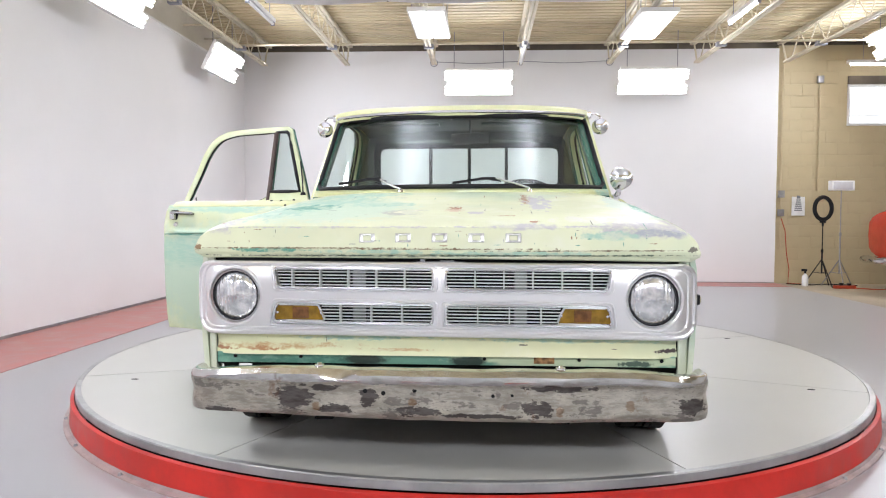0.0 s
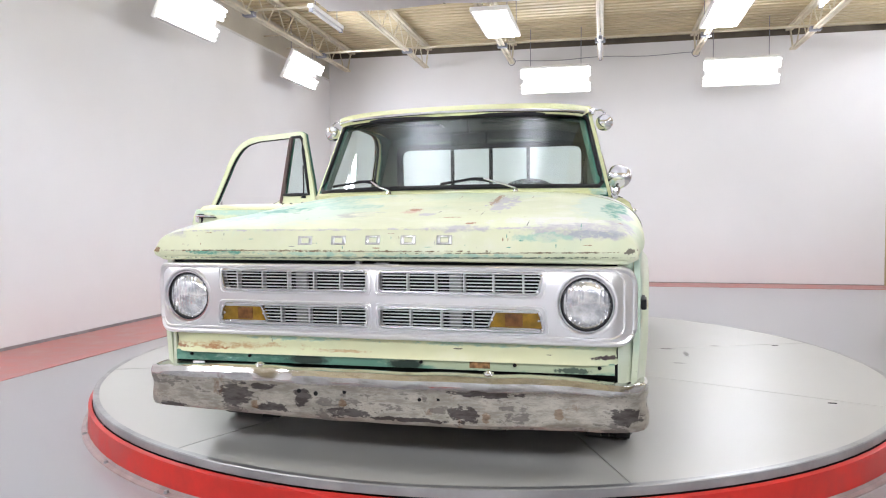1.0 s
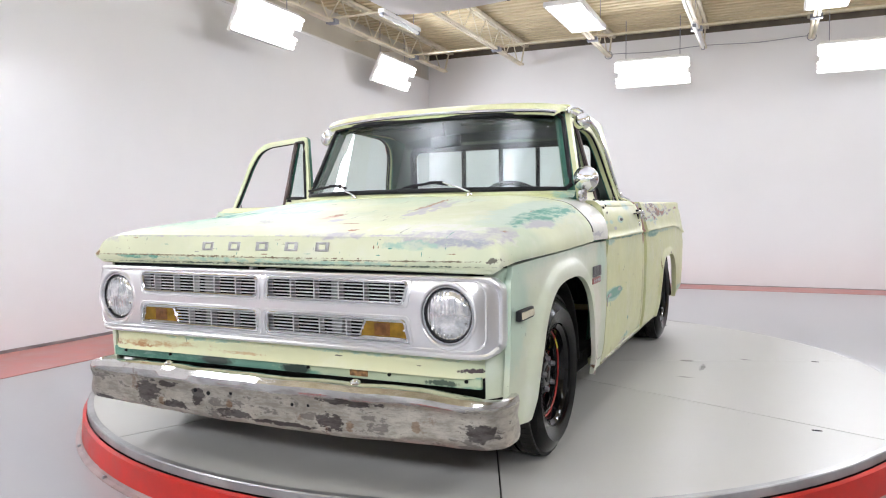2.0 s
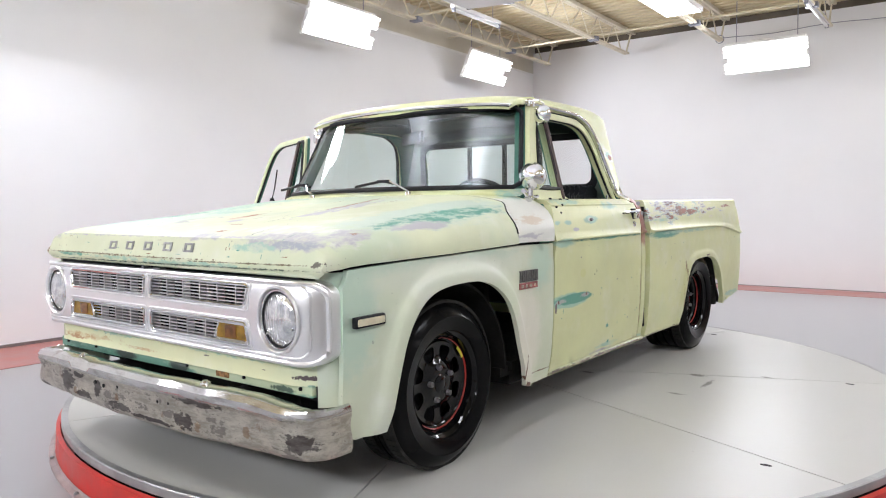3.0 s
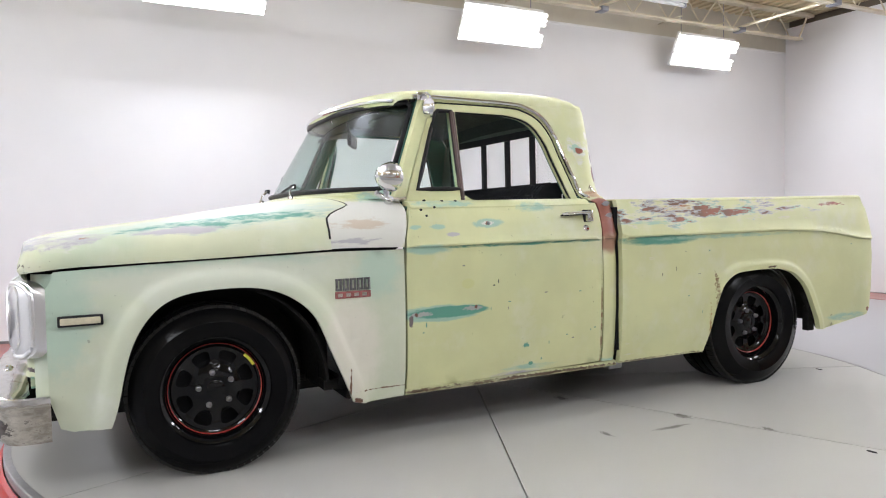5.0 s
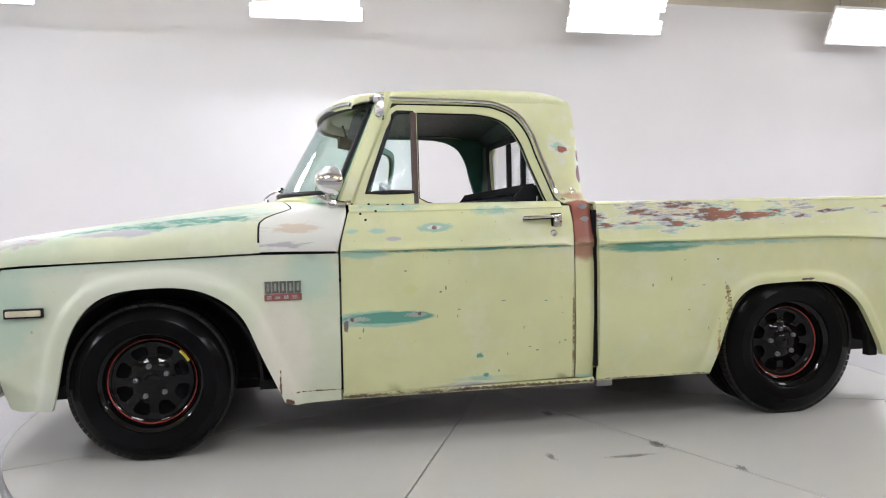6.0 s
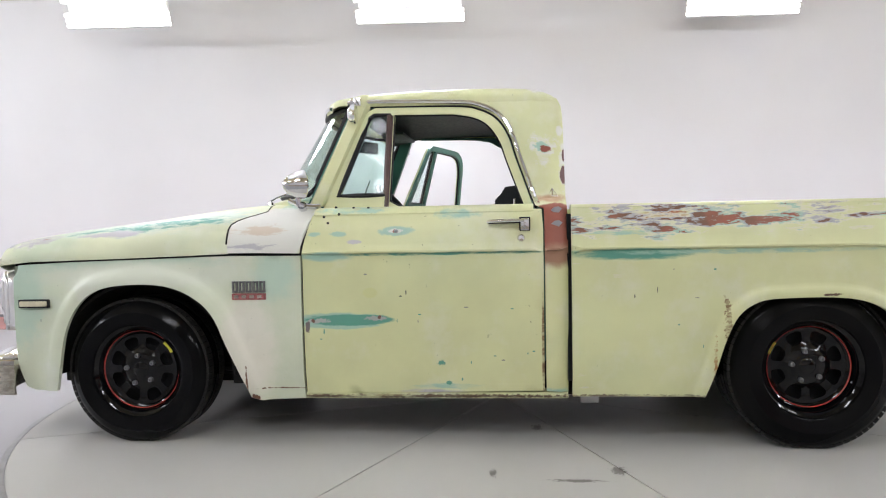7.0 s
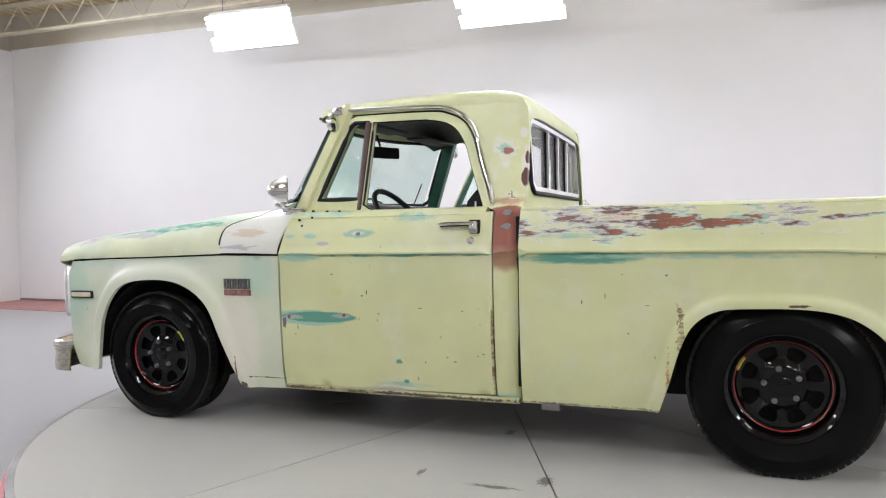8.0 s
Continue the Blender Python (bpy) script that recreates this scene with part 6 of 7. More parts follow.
def bench():
    ob = tpart("seat_back", shape(loft([[(u, v, z) for v, z in ((2.22, 0.78), (2.27, 1.29), (2.31, 1.335), (2.38, 1.34), (2.43, 1.31), (2.44, 0.78))] for u in (-0.70, -0.68, 0.68, 0.70)])), M["black"], "black pleated vinyl bench seat back")
    for k in range(46):
        u = -0.66 + 1.32 * k / 45
        tpart("pleat", shape(tube([(u, 2.222, 0.80), (u, 2.268, 1.285), (u, 2.308, 1.334), (u, 2.372, 1.340)], 0.011, 5)), M["black"], parent=ob)
    tpart("seat_cushion", shape(loft([[(u, v, z) for v, z in ((1.78, 0.72), (1.76, 0.86), (1.82, 0.90), (2.26, 0.87), (2.28, 0.72))] for u in (-0.72, 0.72)])), M["black"])


bench()

# ---- mirrors and spotlights ----
bullet = shape(spun([(0.0, -0.085), (0.020, -0.080), (0.044, -0.058), (0.062, -0.022), (0.069, 0.004), (0.070, 0.012), (0.066, 0.018), (0.0, 0.018)], 28, "y"))
bmesh.ops.transform(bullet, matrix=Matrix.Translation((0.862, 1.418, 1.365)) @ Matrix.Rotation(radians(36), 4, "Z") @ Matrix.Diagonal((0.90, 0.92, 0.92, 1.0)), verts=bullet.verts)
big = tpart("side_mirror", bullet, M["chrome"], "chrome round bullet-shaped side mirror")
tpart("mirror_neck", shape(tube([(0.855, 1.405, 1.320), (0.852, 1.405, 1.285), (0.842, 1.43, 1.272)], 0.014, 8), tube([(0.845, 1.36, 1.300), (0.84, 1.40, 1.278), (0.838, 1.47, 1.268), (0.836, 1.50, 1.272)], 0.011, 8), tube([(0.85, 1.42, 1.275), (0.83, 1.42, 1.262)], 0.020, 8)), M["chrome"], parent=big)
for s in (1, -1):
    lamp_s = tpart("clearance_mirror", shape(spun([(0.0, -0.026), (0.025, -0.022), (0.042, -0.007), (0.046, 0.006), (0.042, 0.013), (0.0, 0.015)], 24, "y", (s * 0.785, 1.642, 1.672))), M["chrome"], "small round chrome mirror clamped to the drip rail")
    tpart("mirror_arm", shape(tube([(s * 0.785, 1.650, 1.680), (s * 0.788, 1.652, 1.725), (s * 0.765, 1.645, 1.742), (s * 0.725, 1.64, 1.740)], 0.006, 8), box(*sorted((s * 0.712, s * 0.732)), 1.615, 1.665, 1.715, 1.752, 0.004)), M["chrome"], parent=lamp_s)
tpart("antenna", shape(tube([(-0.83, 1.30, 1.295), (-0.84, 1.33, 1.36), (-0.86, 1.37, 1.47)], 0.004, 6), spun([(0, 0.02), (0.012, 0.014), (0.016, 0)], 10, "z", (-0.83, 1.30, 1.285))), M["seal"], "short black antenna stub")

# ---- cargo bed ----
def crease_drop(v):
    return table(v, [(0, 0.0), (3.70, 0.0), (4.0, 0.016), (4.20, 0.042), (4.36, 0.078), (4.5, 0.090)])


def bed_at(v, z):
    zz = z + crease_drop(v) * max(0.0, 1 - abs(z - 1.03) / 0.25)
    tail = max(0.0, (v - 4.40) / 0.09)
    return (side(min(zz, 1.235)) + 0.006 + arch_push(v, z, ARCH_R, 0.056, 0.032, 0.014) - 0.02 * tail ** 2, v, z)


bed_line = [(2.578, 0.455)] + ARCH_R + [(4.05, 0.488), (4.44, 0.545), (4.475, 0.58), (4.488, 0.75), (4.488, 0.985), (4.475, 1.08), (4.45, 1.17), (4.418, 1.232), (4.36, 1.244), (2.578, 1.244)]
GUIDE_C = []
for i in range(19):
    v = 3.74 + 0.04 * i
    for rail in RAILS:
        z = rail
        for k in range(12):
            z = rail - crease_drop(v) * max(0.0, 1 - abs(z - 1.03) / 0.25)
        GUIDE_C.append((v, z))
bed_side = pressed(bed_line, bed_at, (-0.03, 0, 0), step=0.04, rows=RAILS, guides=GUIDE_R + GUIDE_C)
rail = sheet([[(0.922, v, 1.240), (0.914, v, 1.249), (0.898, v, 1.253), (0.83, v, 1.253), (0.82, v, 1.245), (0.82, v, 1.20)] for v in (2.58, 3.0, 3.5, 4.0, 4.36, 4.41)], (-0.004, 0, -0.008))
inner = box(0.775, 0.795, 2.60, 4.42, 0.985, 1.21)
M["bed_inside"] = plain("worn_bed_paint", (0.40, 0.42, 0.28), 0.5, 0, 0.3)
for flip in (False, True):
    wrap = mirrored if flip else (lambda *p: p[0])
    ob = tpart("bed_side", shape(wrap(bed_side)), M["bed"], "bed side panel with chipped paint showing red and teal")
    tpart("bed_rail", shape(wrap(rail)), M["bed"], parent=ob)
    tpart("bed_inner_wall", shape(wrap(inner)), M["bed_inside"], parent=ob)
tpart("bed_floor", shape(*(box(-0.496 + 0.125 * i, -0.376 + 0.125 * i, 2.60, 4.42, 0.66, 0.69, 0.004) for i in range(8))), M["bed_inside"])
tpart("bed_front", shape(box(-0.86, 0.86, 2.582, 2.604, 0.50, 1.235, 0.004)), M["bed"])
for s in (1, -1):
    # dark box that fills the gap between cab and bed
    tpart("gap_seal", shape(box(*sorted((s * 0.80, s * 0.926)), 2.560, 2.584, 0.52, 1.215)), M["dark"])
tpart("tailgate", shape(box(-0.80, 0.80, 4.43, 4.465, 0.62, 1.235, 0.010)), M["bed"], "pale green tailgate")
for s in (1, -1):
    tpart("tail_light", shape(box(*sorted((s * 0.83, s * 0.93)), 4.465, 4.495, 0.80, 0.96, 0.010)), M["badge_red"], "red tail light")
    tpart("rear_hanger", shape(tube([(s * 0.90, 3.93, 0.70), (s * 0.905, 4.02, 0.55), (s * 0.90, 4.06, 0.50)], 0.014, 6), box(*sorted((s * 0.86, s * 0.90)), 3.98, 4.03, 0.48, 0.62, 0.004)), M["under"])

# ---- underbody ----
for s in (1, -1):
    for c, r, name in ((0.70, 0.405, "front_wheel_well"), (3.58, 0.43, "rear_wheel_well")):
        tpart(name, shape(spun([(r, s * 0.50), (r, s * 0.90), (r + 0.012, s * 0.90), (r + 0.012, s * 0.50)], 24, "x", (0, c, 0.54), 0.0, math.pi, True), box(*sorted((s * 0.50, s * 0.52)), c - r, c + r, 0.50, 0.95)), M["under"])
    tpart("frame_rail", shape(box(*sorted((s * 0.40, s * 0.47)), 0.05, 4.40, 0.42, 0.55, 0.006)), M["under"])
    tpart("body_floor", shape(box(*sorted((s * 0.5, s * 0.90)), 1.16, 3.08, 0.52, 0.56)), M["under"])
    tpart("suspension_arm", shape(tube([(s * 0.40, 0.80, 0.42), (s * 0.66, 0.72, 0.40)], 0.03, 8), tube([(s * 0.42, 1.25, 0.47), (s * 0.62, 0.80, 0.50)], 0.018, 8), tube([(s * 0.60, 0.95, 0.52), (s * 0.66, 1.08, 0.52)], 0.02, 8)), M["under"])
tpart("front_axle", shape(tube([(-0.66, 0.70, 0.50), (0.66, 0.70, 0.50)], 0.035, 10), box(-0.35, 0.35, 0.45, 0.95, 0.44, 0.85, 0.03)), M["under"])
tpart("rear_axle", shape(tube([(-0.66, 3.58, 0.57), (0.66, 3.58, 0.57)], 0.045, 10), spun([(0, -0.13), (0.10, -0.08), (0.13, 0.0), (0.10, 0.08), (0, 0.13)], 16, "y", (0, 3.58, 0.55))), M["under"])
tpart("drive_shaft", shape(tube([(0, 1.3, 0.47), (0, 3.5, 0.52)], 0.04, 10)), M["under"])
tpart("exhaust", shape(tube([(0.30, 1.0, 0.44), (0.32, 2.2, 0.40), (0.33, 2.4, 0.40), (0.33, 3.0, 0.42)], 0.032, 10)), M["under"])
tpart("step_bracket", shape(box(0.74, 0.80, 2.62, 2.70, 0.395, 0.445, 0.006)), M["dull_metal"])
tpart("floor_pan", shape(box(-0.86, 0.86, 1.20, 3.06, 0.445, 0.50, 0.01)), M["under"])
tpart("transmission", shape(box(-0.2, 0.2, 1.0, 1.9, 0.36, 0.46, 0.03)), M["under"])
tpart("fuel_tank", shape(box(-0.36, 0.36, 3.75, 4.30, 0.40, 0.62, 0.03)), M["under"])


# ---- wheels ----
def wheel(name, v, z, radius, tyre_w, outer, disc_at, stripe_r, stripe_at, flip):
    s = -1 if flip else 1
    c = outer - tyre_w / 2

    def both(*p):
        return shape(mirrored(*p)) if flip else shape(*p)
    mid = (0, v, z)
    lip = 0.203
    barrel = [(0.150, disc_at - 0.010), (0.166, disc_at - 0.004), (0.178, disc_at + 0.006), (0.184, (disc_at + outer) / 2), (0.186, outer - 0.034), (0.196, outer - 0.024), (0.205, outer - 0.018), (0.209, outer - 0.022), (0.205, outer - 0.032), (0.19, outer - 0.05), (0.19, c - tyre_w * 0.4)]
    holes = []
    for k in range(8):
        a = 2 * math.pi * (k + 0.5) / 8
        pts = []
        for t in range(14):
            w = 2 * math.pi * t / 14
            c0, s0 = math.cos(w), math.sin(w)
            r, da = 0.121 + 0.027 * math.copysign(abs(s0) ** 0.6, s0), (0.255 + 0.02 * s0) * math.copysign(abs(c0) ** 0.6, c0)
            pts.append((r * math.cos(a + da), r * math.sin(a + da)))
        holes.append(pts)

    def dish(a, b):
        r = math.hypot(a, b)
        return (disc_at + table(r, [(0, 0.012), (0.07, 0.012), (0.085, 0.002), (0.10, -0.006), (0.145, -0.004), (0.16, 0.0)]), v + a, z + b)
    ob = tpart(name, both(spun(barrel, 56, "x", mid), pressed(disc(0, 0, 0.160, 48), dish, (-0.006, 0, 0), holes, 0.02)), M["black_rim"], "gloss black slotted steel wheel with a red pinstripe")
    w, r = tyre_w / 2, radius
    prof = [(0.192, outer - 0.040), (0.206, outer - 0.012), (0.225, outer - 0.004), (0.255, outer), (0.262, outer + 0.002), (0.266, outer), (r - 0.035, outer - 0.012), (r - 0.014, outer - 0.026), (r - 0.004, outer - 0.044)]
    rib = (tyre_w - 0.10) / 4
    for k in range(4):
        a = outer - 0.050 - rib * k
        prof += [(r, a), (r, a - rib + 0.009), (r - 0.008, a - rib + 0.008), (r - 0.008, a - rib + 0.001)]
    inn = outer - tyre_w
    prof += [(r - 0.004, inn + 0.044), (r - 0.014, inn + 0.026), (r - 0.035, inn + 0.012), (0.26, inn), (0.20, inn + 0.012), (0.19, inn + 0.05)]
    rubber = both(spun(prof, 72, "x", mid))
    for q in rubber.verts:
        q.co.z = max(q.co.z, TOP + 0.001)
    tyre = tpart("tyre", rubber, M["rubber"], "black rubber tyre", parent=ob)
    lugs = bmesh.new()
    for k in range(72):
        a = 2 * math.pi * k / 72
        for x0, x1 in ((outer - 0.086, outer - 0.032), (inn + 0.032, inn + 0.086)):
            rot = Matrix.Translation(mid) @ Matrix.Rotation(a, 4, "X")
            zz = [r - 0.014, r + 0.0008]
            box(x0, x1, -0.0126, 0.0126, zz[0], zz[1], 0, rot)(lugs)
    for q in lugs.verts:
        q.co.x, q.co.z = -q.co.x if flip else q.co.x, max(q.co.z, TOP + 0.001)
    tpart("tread", lugs, M["tread"], parent=ob, smooth=False)["kind"] = "stuff"
    tpart("stripe", both(spun([(stripe_r - 0.0018, stripe_at - 0.003), (stripe_r + 0.0014, stripe_at - 0.001), (stripe_r + 0.0014, stripe_at + 0.003), (stripe_r - 0.0018, stripe_at)], 64, "x", mid, close=True)), M["red_line"], "thin red pinstripe", parent=ob)
    a = radians(38 if v < 2 else 152)
    tag = [(0.1655 * math.cos(a + t), 0.1655 * math.sin(a + t)) for t in (-0.17, -0.09, 0.0, 0.09, 0.17)]
    tpart("tag", both(sheet([[(disc_at + 0.010, v + k * p, z + k * q) for p, q in tag] for k in (0.955, 1.025)], (0.002, 0, 0))), M["yellow_tag"], "small yellow sticker", parent=ob)
    tpart("centre_cap", both(spun([(0.0, disc_at + 0.020), (0.022, disc_at + 0.020), (0.034, disc_at + 0.014), (0.036, disc_at + 0.008)], 24, "x", mid)), M["black_rim"], parent=ob)
    for k in range(5):
        b = 2 * math.pi * k / 5 + 0.5
        tpart("lug_nut", both(spun([(0.0, disc_at + 0.014), (0.0055, disc_at + 0.014), (0.0065, disc_at + 0.026), (0.010, disc_at + 0.025), (0.012, disc_at + 0.008)], 8, "x", (0, v + 0.064 * math.cos(b), z + 0.064 * math.sin(b)))), M["dull_metal"], parent=ob)
    tpart("brake_drum", both(spun([(0.0, disc_at - 0.03), (0.095, disc_at - 0.03), (0.105, disc_at - 0.045), (0.176, disc_at - 0.055), (0.176, disc_at - 0.12), (0, disc_at - 0.12)], 32, "x", mid)), M["dark"], parent=ob)


for flip in (False, True):
    wheel("front_wheel", 0.675, TOP + 0.319, 0.321, 0.235, 0.930, 0.868, 0.1735, 0.874, flip)
    wheel("rear_wheel", 3.550, TOP + 0.334, 0.338, 0.32, 0.928, 0.835, 0.168, 0.860, flip)


# ---- beyond the white wall ----
wall_2 = setting("wall_back_blocks", shape(box(EDGE, RIGHT, BACK + 0.02, BACK + 0.16, FLOOR - 0.1, 4.1)), M["block"], "tan painted concrete block wall")


def block_wall():
    """Blocks of 0.40 by 0.20 m, each a little proud of the wall; the far stretch is one mesh."""
    bm = shape(box(-0.196, 0.196, -0.002, 0.03, -0.096, 0.096, 0.004))
    me = bpy.data.meshes.new("block")
    bm.to_mesh(me)
    bm.free()
    me.materials.append(M["block"])
    rest = bmesh.new()
    for row in range(20):
        z = FLOOR + 0.10 + 0.2 * row
        for col in range(13):
            x = EDGE + 0.2 + 0.4 * col - (0.2 if row % 2 else 0.0)
            if x - 0.196 < EDGE or x + 0.196 > RIGHT or (x + 0.196 > 6.20 and x - 0.196 < 8.3 and 2.72 < z < 3.66):
                continue
            if col < 6:
                ob = new("block", me)
                ob.parent = wall_2
                ob.location = (x, BACK + 0.018, z)
            else:
                box(x - 0.196, x + 0.196, BACK + 0.012, BACK + 0.03, z - 0.096, z + 0.096)(rest)
    far = part("block_stretch", rest, M["block"], wall_2, "", False)
    far["kind"] = "stuff"


window = tagged(part("window_1", shape(box(6.22, 8.27, BACK + 0.004, BACK + 0.014, 2.78, 3.385)), M["window_glow"], None, "bright high daylight window in the block wall", False), kind="structure")
part("window_frame", shape(box(6.18, 8.31, BACK - 0.005, BACK + 0.02, 3.385, 3.435), box(6.18, 8.31, BACK - 0.005, BACK + 0.02, 2.74, 2.78), box(6.18, 6.22, BACK - 0.005, BACK + 0.02, 2.78, 3.385), box(7.22, 7.26, BACK - 0.002, BACK + 0.02, 2.78, 3.385), box(6.22, 7.22, BACK - 0.002, BACK + 0.02, 2.90, 2.915)), M["white_steel"], window, smooth=False)
setting("window_lintel", shape(box(6.18, 8.32, BACK - 0.02, BACK + 0.02, 3.437, 3.575, 0.004)), M["brown_beam"], "brown lintel above the high window")
ob = thing("strip_light", pose(6.75, 12.62, 3.70), "lit fluorescent strip light above the window", "lamp", "strip lights")
part("body", shape(box(-0.75, 0.75, -0.04, 0.04, 0.02, 0.07, 0.005)), M["white_steel"], ob)
part("tube", shape(tube(((-0.70, 0, 0), (0.70, 0, 0)), 0.02, 10)), M["tube"], ob)
part("hanger", shape(tube(((-0.5, 0, 0.07), (-0.5, 0, 0.46)), 0.005, 6), tube(((0.5, 0, 0.07), (0.5, 0, 0.46)), 0.005, 6)), M["grey_clamp"], ob)


def conduit(x, z0, z1, boxes=()):
    ob = thing("wall_conduit", pose(x, BACK - 0.03, FLOOR), "thin painted conduit with switch boxes on the block wall", "conduit", "wall conduits")
    part("pipe", shape(tube(((0, 0, z0), (0, 0, z1)), 0.011, 8)), M["block"], ob)
    for z in boxes:
        part("switch_box", shape(box(-0.05, 0.05, -0.03, 0.02, z - 0.06, z + 0.06, 0.005)), M["dull_metal"], ob)


conduit(5.10, 0.58, 4.0, (1.53, 1.21))
conduit(5.71, 1.6, 3.47, (3.47,))
ob = thing("wall_cable", pose(0, 0, 0), "orange cable hanging down the block wall", "cable")
part("cable", shape(tube([(5.10, BACK - 0.06, 1.16), (5.17, BACK - 0.06, 0.95), (5.20, BACK - 0.06, 0.57), (5.25, BACK - 0.06, 0.3), (5.22, BACK - 0.1, FLOOR + 0.01), (5.4, BACK - 0.25, FLOOR + 0.01)], 0.008, 6)), M["cable"], ob)
ob = thing("notice_sheet", pose(5.40, BACK - 0.006, 1.37), "white notice sheet with dark lines on the block wall", "notice")
part("sheet", shape(box(-0.11, 0.11, -0.004, 0.0, -0.16, 0.16)), M["paper"], ob, smooth=False)
for i in range(7):
    w = 0.03 + 0.006 * i
    part("line", shape(box(-w, w, -0.007, -0.004, 0.14 - 0.035 * i - 0.011, 0.14 - 0.035 * i + 0.011)), M["ink"], ob, smooth=False)
part("heading", shape(box(-0.03, 0.03, -0.007, -0.004, 0.15, 0.18)), M["ink"], ob, smooth=False)


def stand(ob, height, spread_r=0.27, mat=M["black"]):
    part("pole", shape(tube(((0, 0, 0.22), (0, 0, height * 0.55)), 0.013, 8), tube(((0, 0, height * 0.5), (0, 0, height)), 0.009, 8)), mat, ob)
    part("collar", shape(spun([(0.0, 0.0), (0.02, 0.0), (0.02, 0.05), (0.0, 0.05)], 10, "z", (0, 0, height * 0.53))), mat, ob)
    for k in range(3):
        a = radians(20 + 120 * k)
        part("leg", shape(tube(((0, 0, 0.45), (spread_r * math.cos(a), spread_r * math.sin(a), 0.008)), 0.009, 6), tube(((0, 0, 0.22), (spread_r * 0.5 * math.cos(a), spread_r * 0.5 * math.sin(a), 0.235)), 0.006, 6)), mat, ob)


ring = thing("ring_light", pose(5.56, 12.37, FLOOR, 0, 0, 22), "black ring light on a black tripod stand", "ring light")
stand(ring, 1.06)
part("ring", shape(spun([(0.155, -0.02), (0.205, -0.02), (0.215, 0.0), (0.205, 0.02), (0.155, 0.02), (0.148, 0.0)], 40, "y", (0, 0, 1.28), close=True)), M["seal"], ring)
part("diffuser", shape(spun([(0.16, -0.024), (0.20, -0.024), (0.20, -0.019), (0.16, -0.019)], 40, "y", (0, 0, 1.28), close=True)), M["seal"], ring)
part("yoke", shape(tube(((0, 0, 0.99), (0, 0, 1.07)), 0.016, 8), box(-0.05, 0.05, -0.02, 0.02, 1.04, 1.075, 0.006)), M["black"], ring)
lightbox = thing("light_stand", pose(5.84, 12.37, FLOOR), "white box light on a thin grey tripod stand", "lamp")
stand(lightbox, 1.58, 0.27, M["dull_metal"])
part("head", shape(box(-0.185, 0.185, -0.06, 0.06, 1.57, 1.73, 0.012)), M["white_steel"], lightbox)
part("head_front", shape(box(-0.15, 0.15, -0.068, -0.058, 1.59, 1.71, 0.004)), M["grey_box"], lightbox)
bottle = thing("spray_bottle", pose(5.32, 12.42, FLOOR), "clear spray bottle with a black trigger on the floor", "bottle")
part("bottle", shape(spun([(0, 0), (0.045, 0), (0.05, 0.02), (0.05, 0.14), (0.035, 0.18), (0.016, 0.2), (0.016, 0.22)], 16, "z")), M["white_steel"], bottle)
part("trigger", shape(spun([(0.018, 0.21), (0.018, 0.25), (0, 0.25)], 10, "z"), box(-0.06, 0.03, -0.012, 0.012, 0.245, 0.285, 0.006)), M["black"], bottle)
powerbar = thing("power_strip", pose(5.78, 12.05, FLOOR), "red power strip with cables on the floor", "power strip")
part("case", shape(box(-0.16, 0.16, -0.05, 0.05, 0.0, 0.05, 0.008)), M["cable"], powerbar)
part("plug", shape(box(-0.08, -0.03, -0.03, 0.03, 0.05, 0.09, 0.006), box(0.04, 0.09, -0.03, 0.03, 0.05, 0.085, 0.006)), M["black"], powerbar)
for k, (mat, pts) in enumerate(((M["cable"], [(5.9, 12.05), (6.2, 11.8), (6.5, 11.95), (6.95, 11.6), (7.6, 11.7)]), (M["cable"], [(5.95, 11.15), (6.15, 10.9), (6.5, 11.05), (7.05, 10.75)]), (M["seal"], [(5.15, 12.75), (5.45, 12.55), (5.8, 12.7), (6.2, 12.5)]))):
    ob = thing("floor_cable", pose(0, 0, 0), "loose cable lying on the bare concrete", "cable", "loose cables")
    part("cable", shape(tube([(x, y, FLOOR + 0.011) for x, y in curve(pts, 6)], 0.009, 6)), mat, ob)


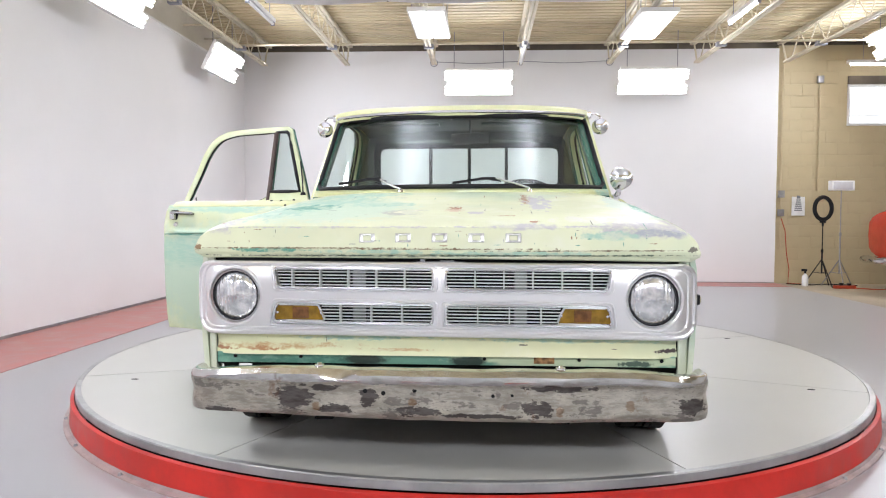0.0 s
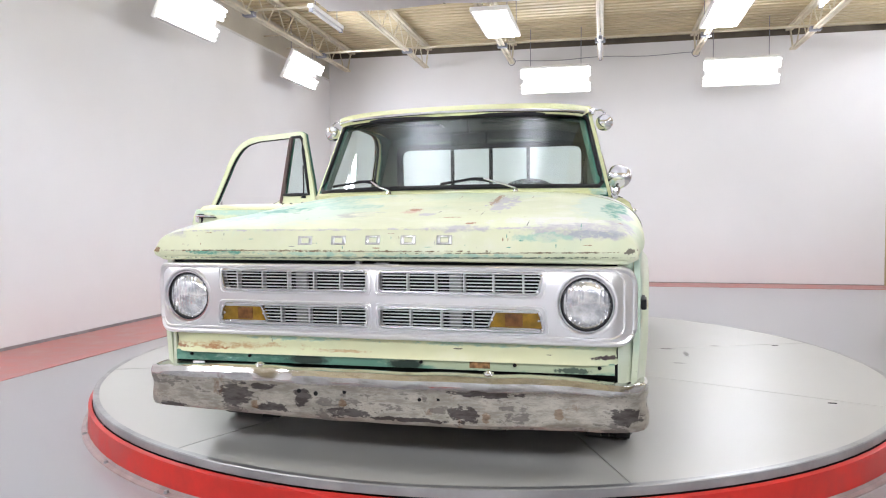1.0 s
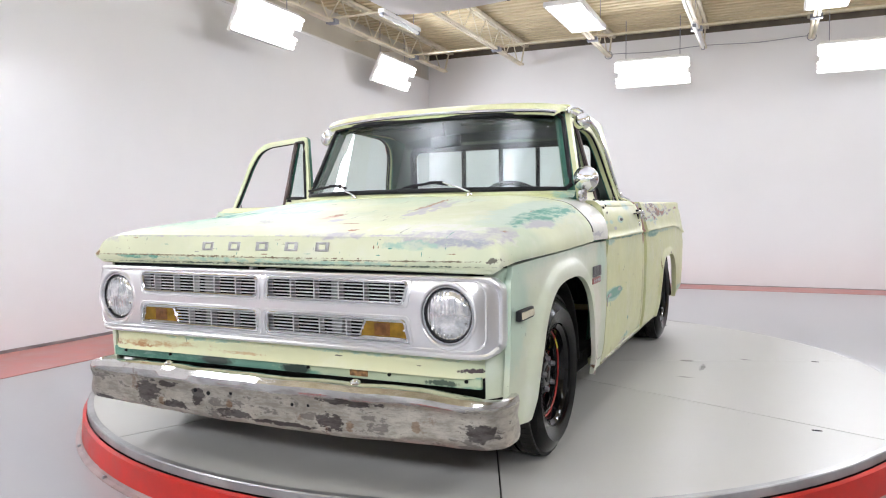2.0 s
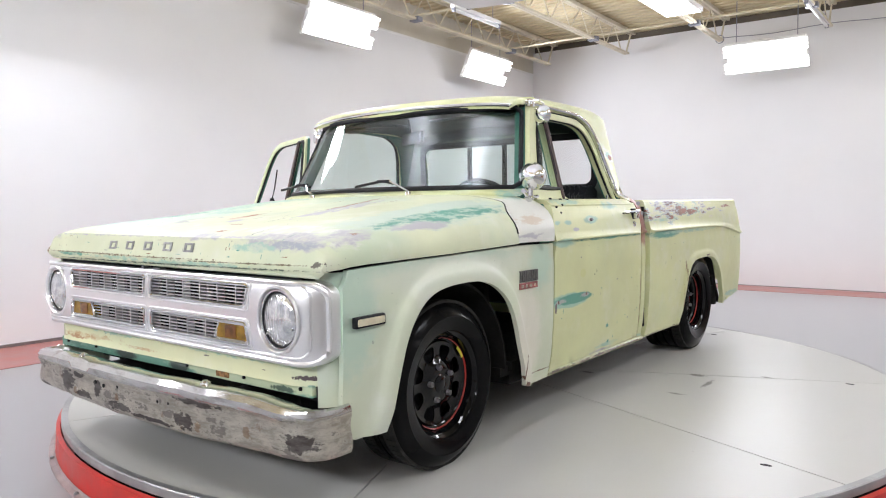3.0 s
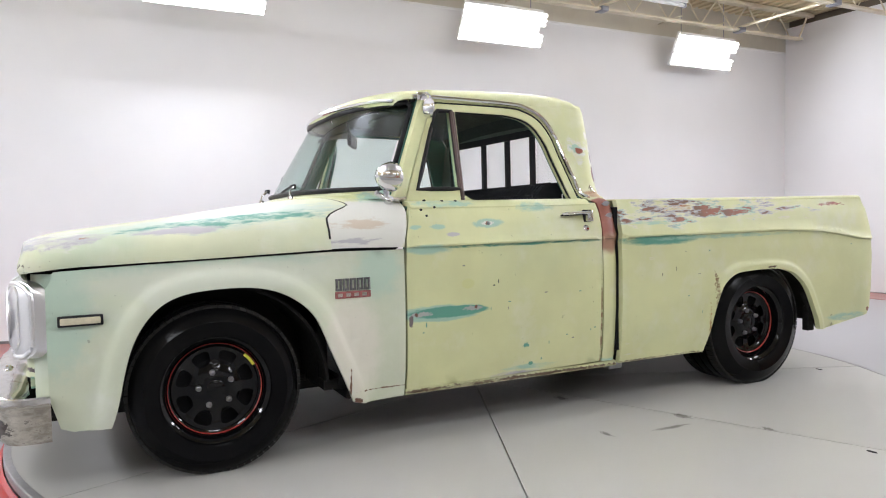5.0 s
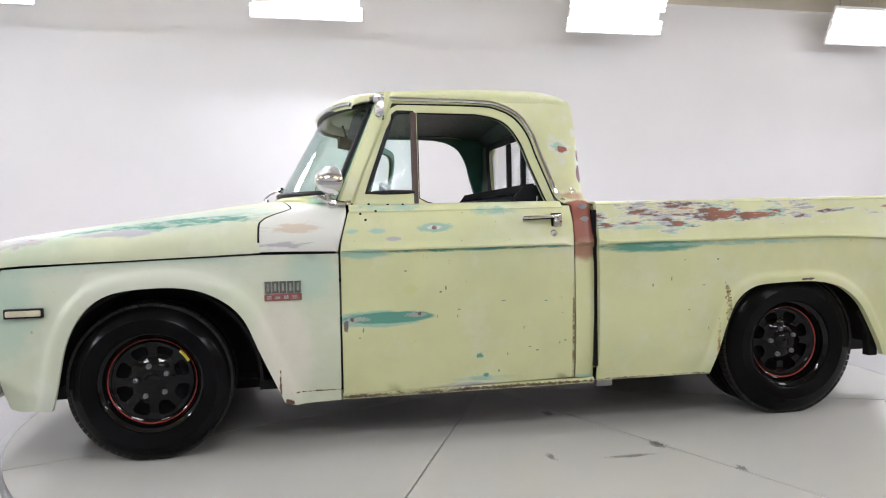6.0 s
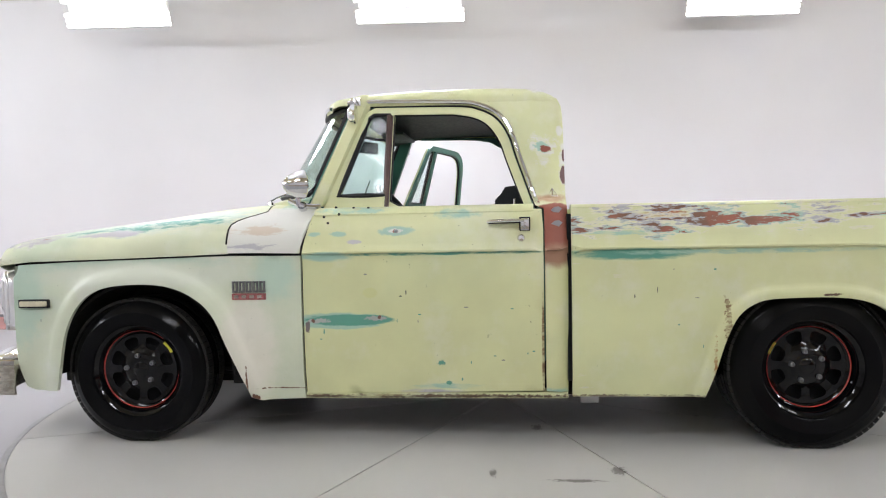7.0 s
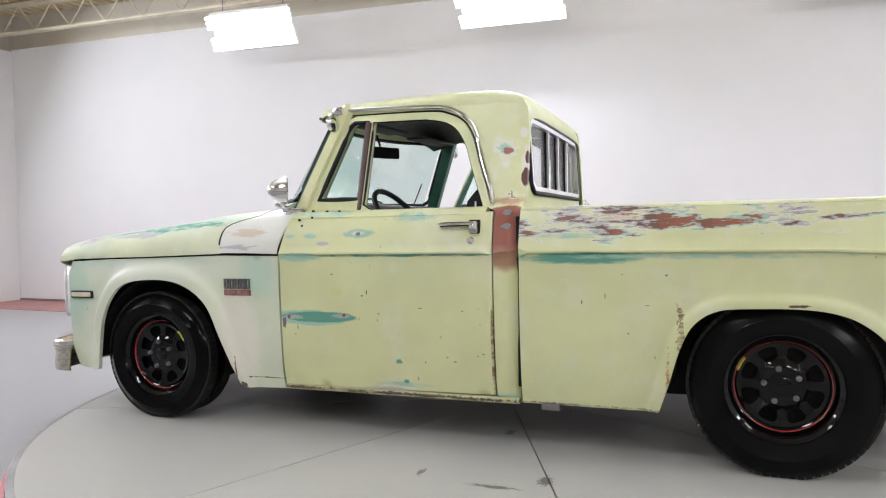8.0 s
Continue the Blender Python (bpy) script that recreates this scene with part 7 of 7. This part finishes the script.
def red_car():
    """A classic two-tone car parked side-on beyond the studio; x forward."""
    ob = thing("parked_car", pose(5.93, 10.92, FLOOR), "red classic car with a white side stripe and chrome bumper", "car")
    rows = []
    for x, low, high, w in ((0.0, 0.58, 1.12, 0.74), (0.03, 0.50, 1.24, 0.82), (0.15, 0.42, 1.30, 0.88), (0.7, 0.34, 1.26, 0.90), (2.0, 0.32, 1.04, 0.91), (3.4, 0.34, 0.98, 0.90), (3.9, 0.40, 0.90, 0.84), (4.0, 0.48, 0.80, 0.76)):
        rows.append([(x, w * math.cos(a) * (1 if abs(math.cos(a)) < 0.9 else 1.0), (low + high) / 2 + (high - low) / 2 * math.copysign(abs(math.sin(a)) ** 0.5, math.sin(a))) for a in (2 * math.pi * i / 24 for i in range(24))])
    part("body", shape(loft(rows)), M["red_car"], ob)
    part("roof", shape(loft([[(x, w * math.cos(a), z0 + (z1 - z0) * max(0, math.sin(a)) ** 0.6) for a in (math.pi * i / 12 for i in range(13))] for x, w, z0, z1 in ((0.55, 0.66, 1.0, 1.06), (0.95, 0.66, 1.0, 1.48), (1.9, 0.66, 1.0, 1.52), (2.6, 0.66, 1.0, 1.04))])), M["cream_car"], ob)
    way = [(0.015, -0.60, 1.125), (0.03, -0.71, 1.125), (0.15, -0.815, 1.125), (0.70, -0.815, 1.08), (2.0, -0.875, 0.92), (3.6, -0.86, 0.84)]
    for lift in (-0.032, 0.032):
        part("stripe", shape(loft([[(x, y - 0.012, z + lift - 0.025), (x, y - 0.004, z + lift + 0.025), (x, y + 0.05, z + lift + 0.025), (x, y + 0.05, z + lift - 0.025)] for x, y, z in way])), M["cream_car"], ob)
    part("bumper", shape(tube([(0.05, -0.86, 0.50), (-0.08, -0.72, 0.50), (-0.10, 0.0, 0.50), (-0.08, 0.72, 0.50), (0.05, 0.86, 0.50)], 0.055, 10)), M["chrome"], ob)
    for x in (0.85, 3.2):
        for y in (-0.74, 0.74):
            w = part("wheel", shape(spun([(0.0, -0.09), (0.24, -0.1), (0.31, -0.09), (0.325, -0.05), (0.325, 0.05), (0.31, 0.09), (0.0, 0.1)], 28, "y", (x, y, 0.325))), M["rubber"], ob)
            part("hubcap", shape(spun([(0, -0.13), (0.12, -0.12), (0.17, -0.10)], 20, "y", (x, y, 0.325))), M["chrome"], w)


red_car()
block_wall()
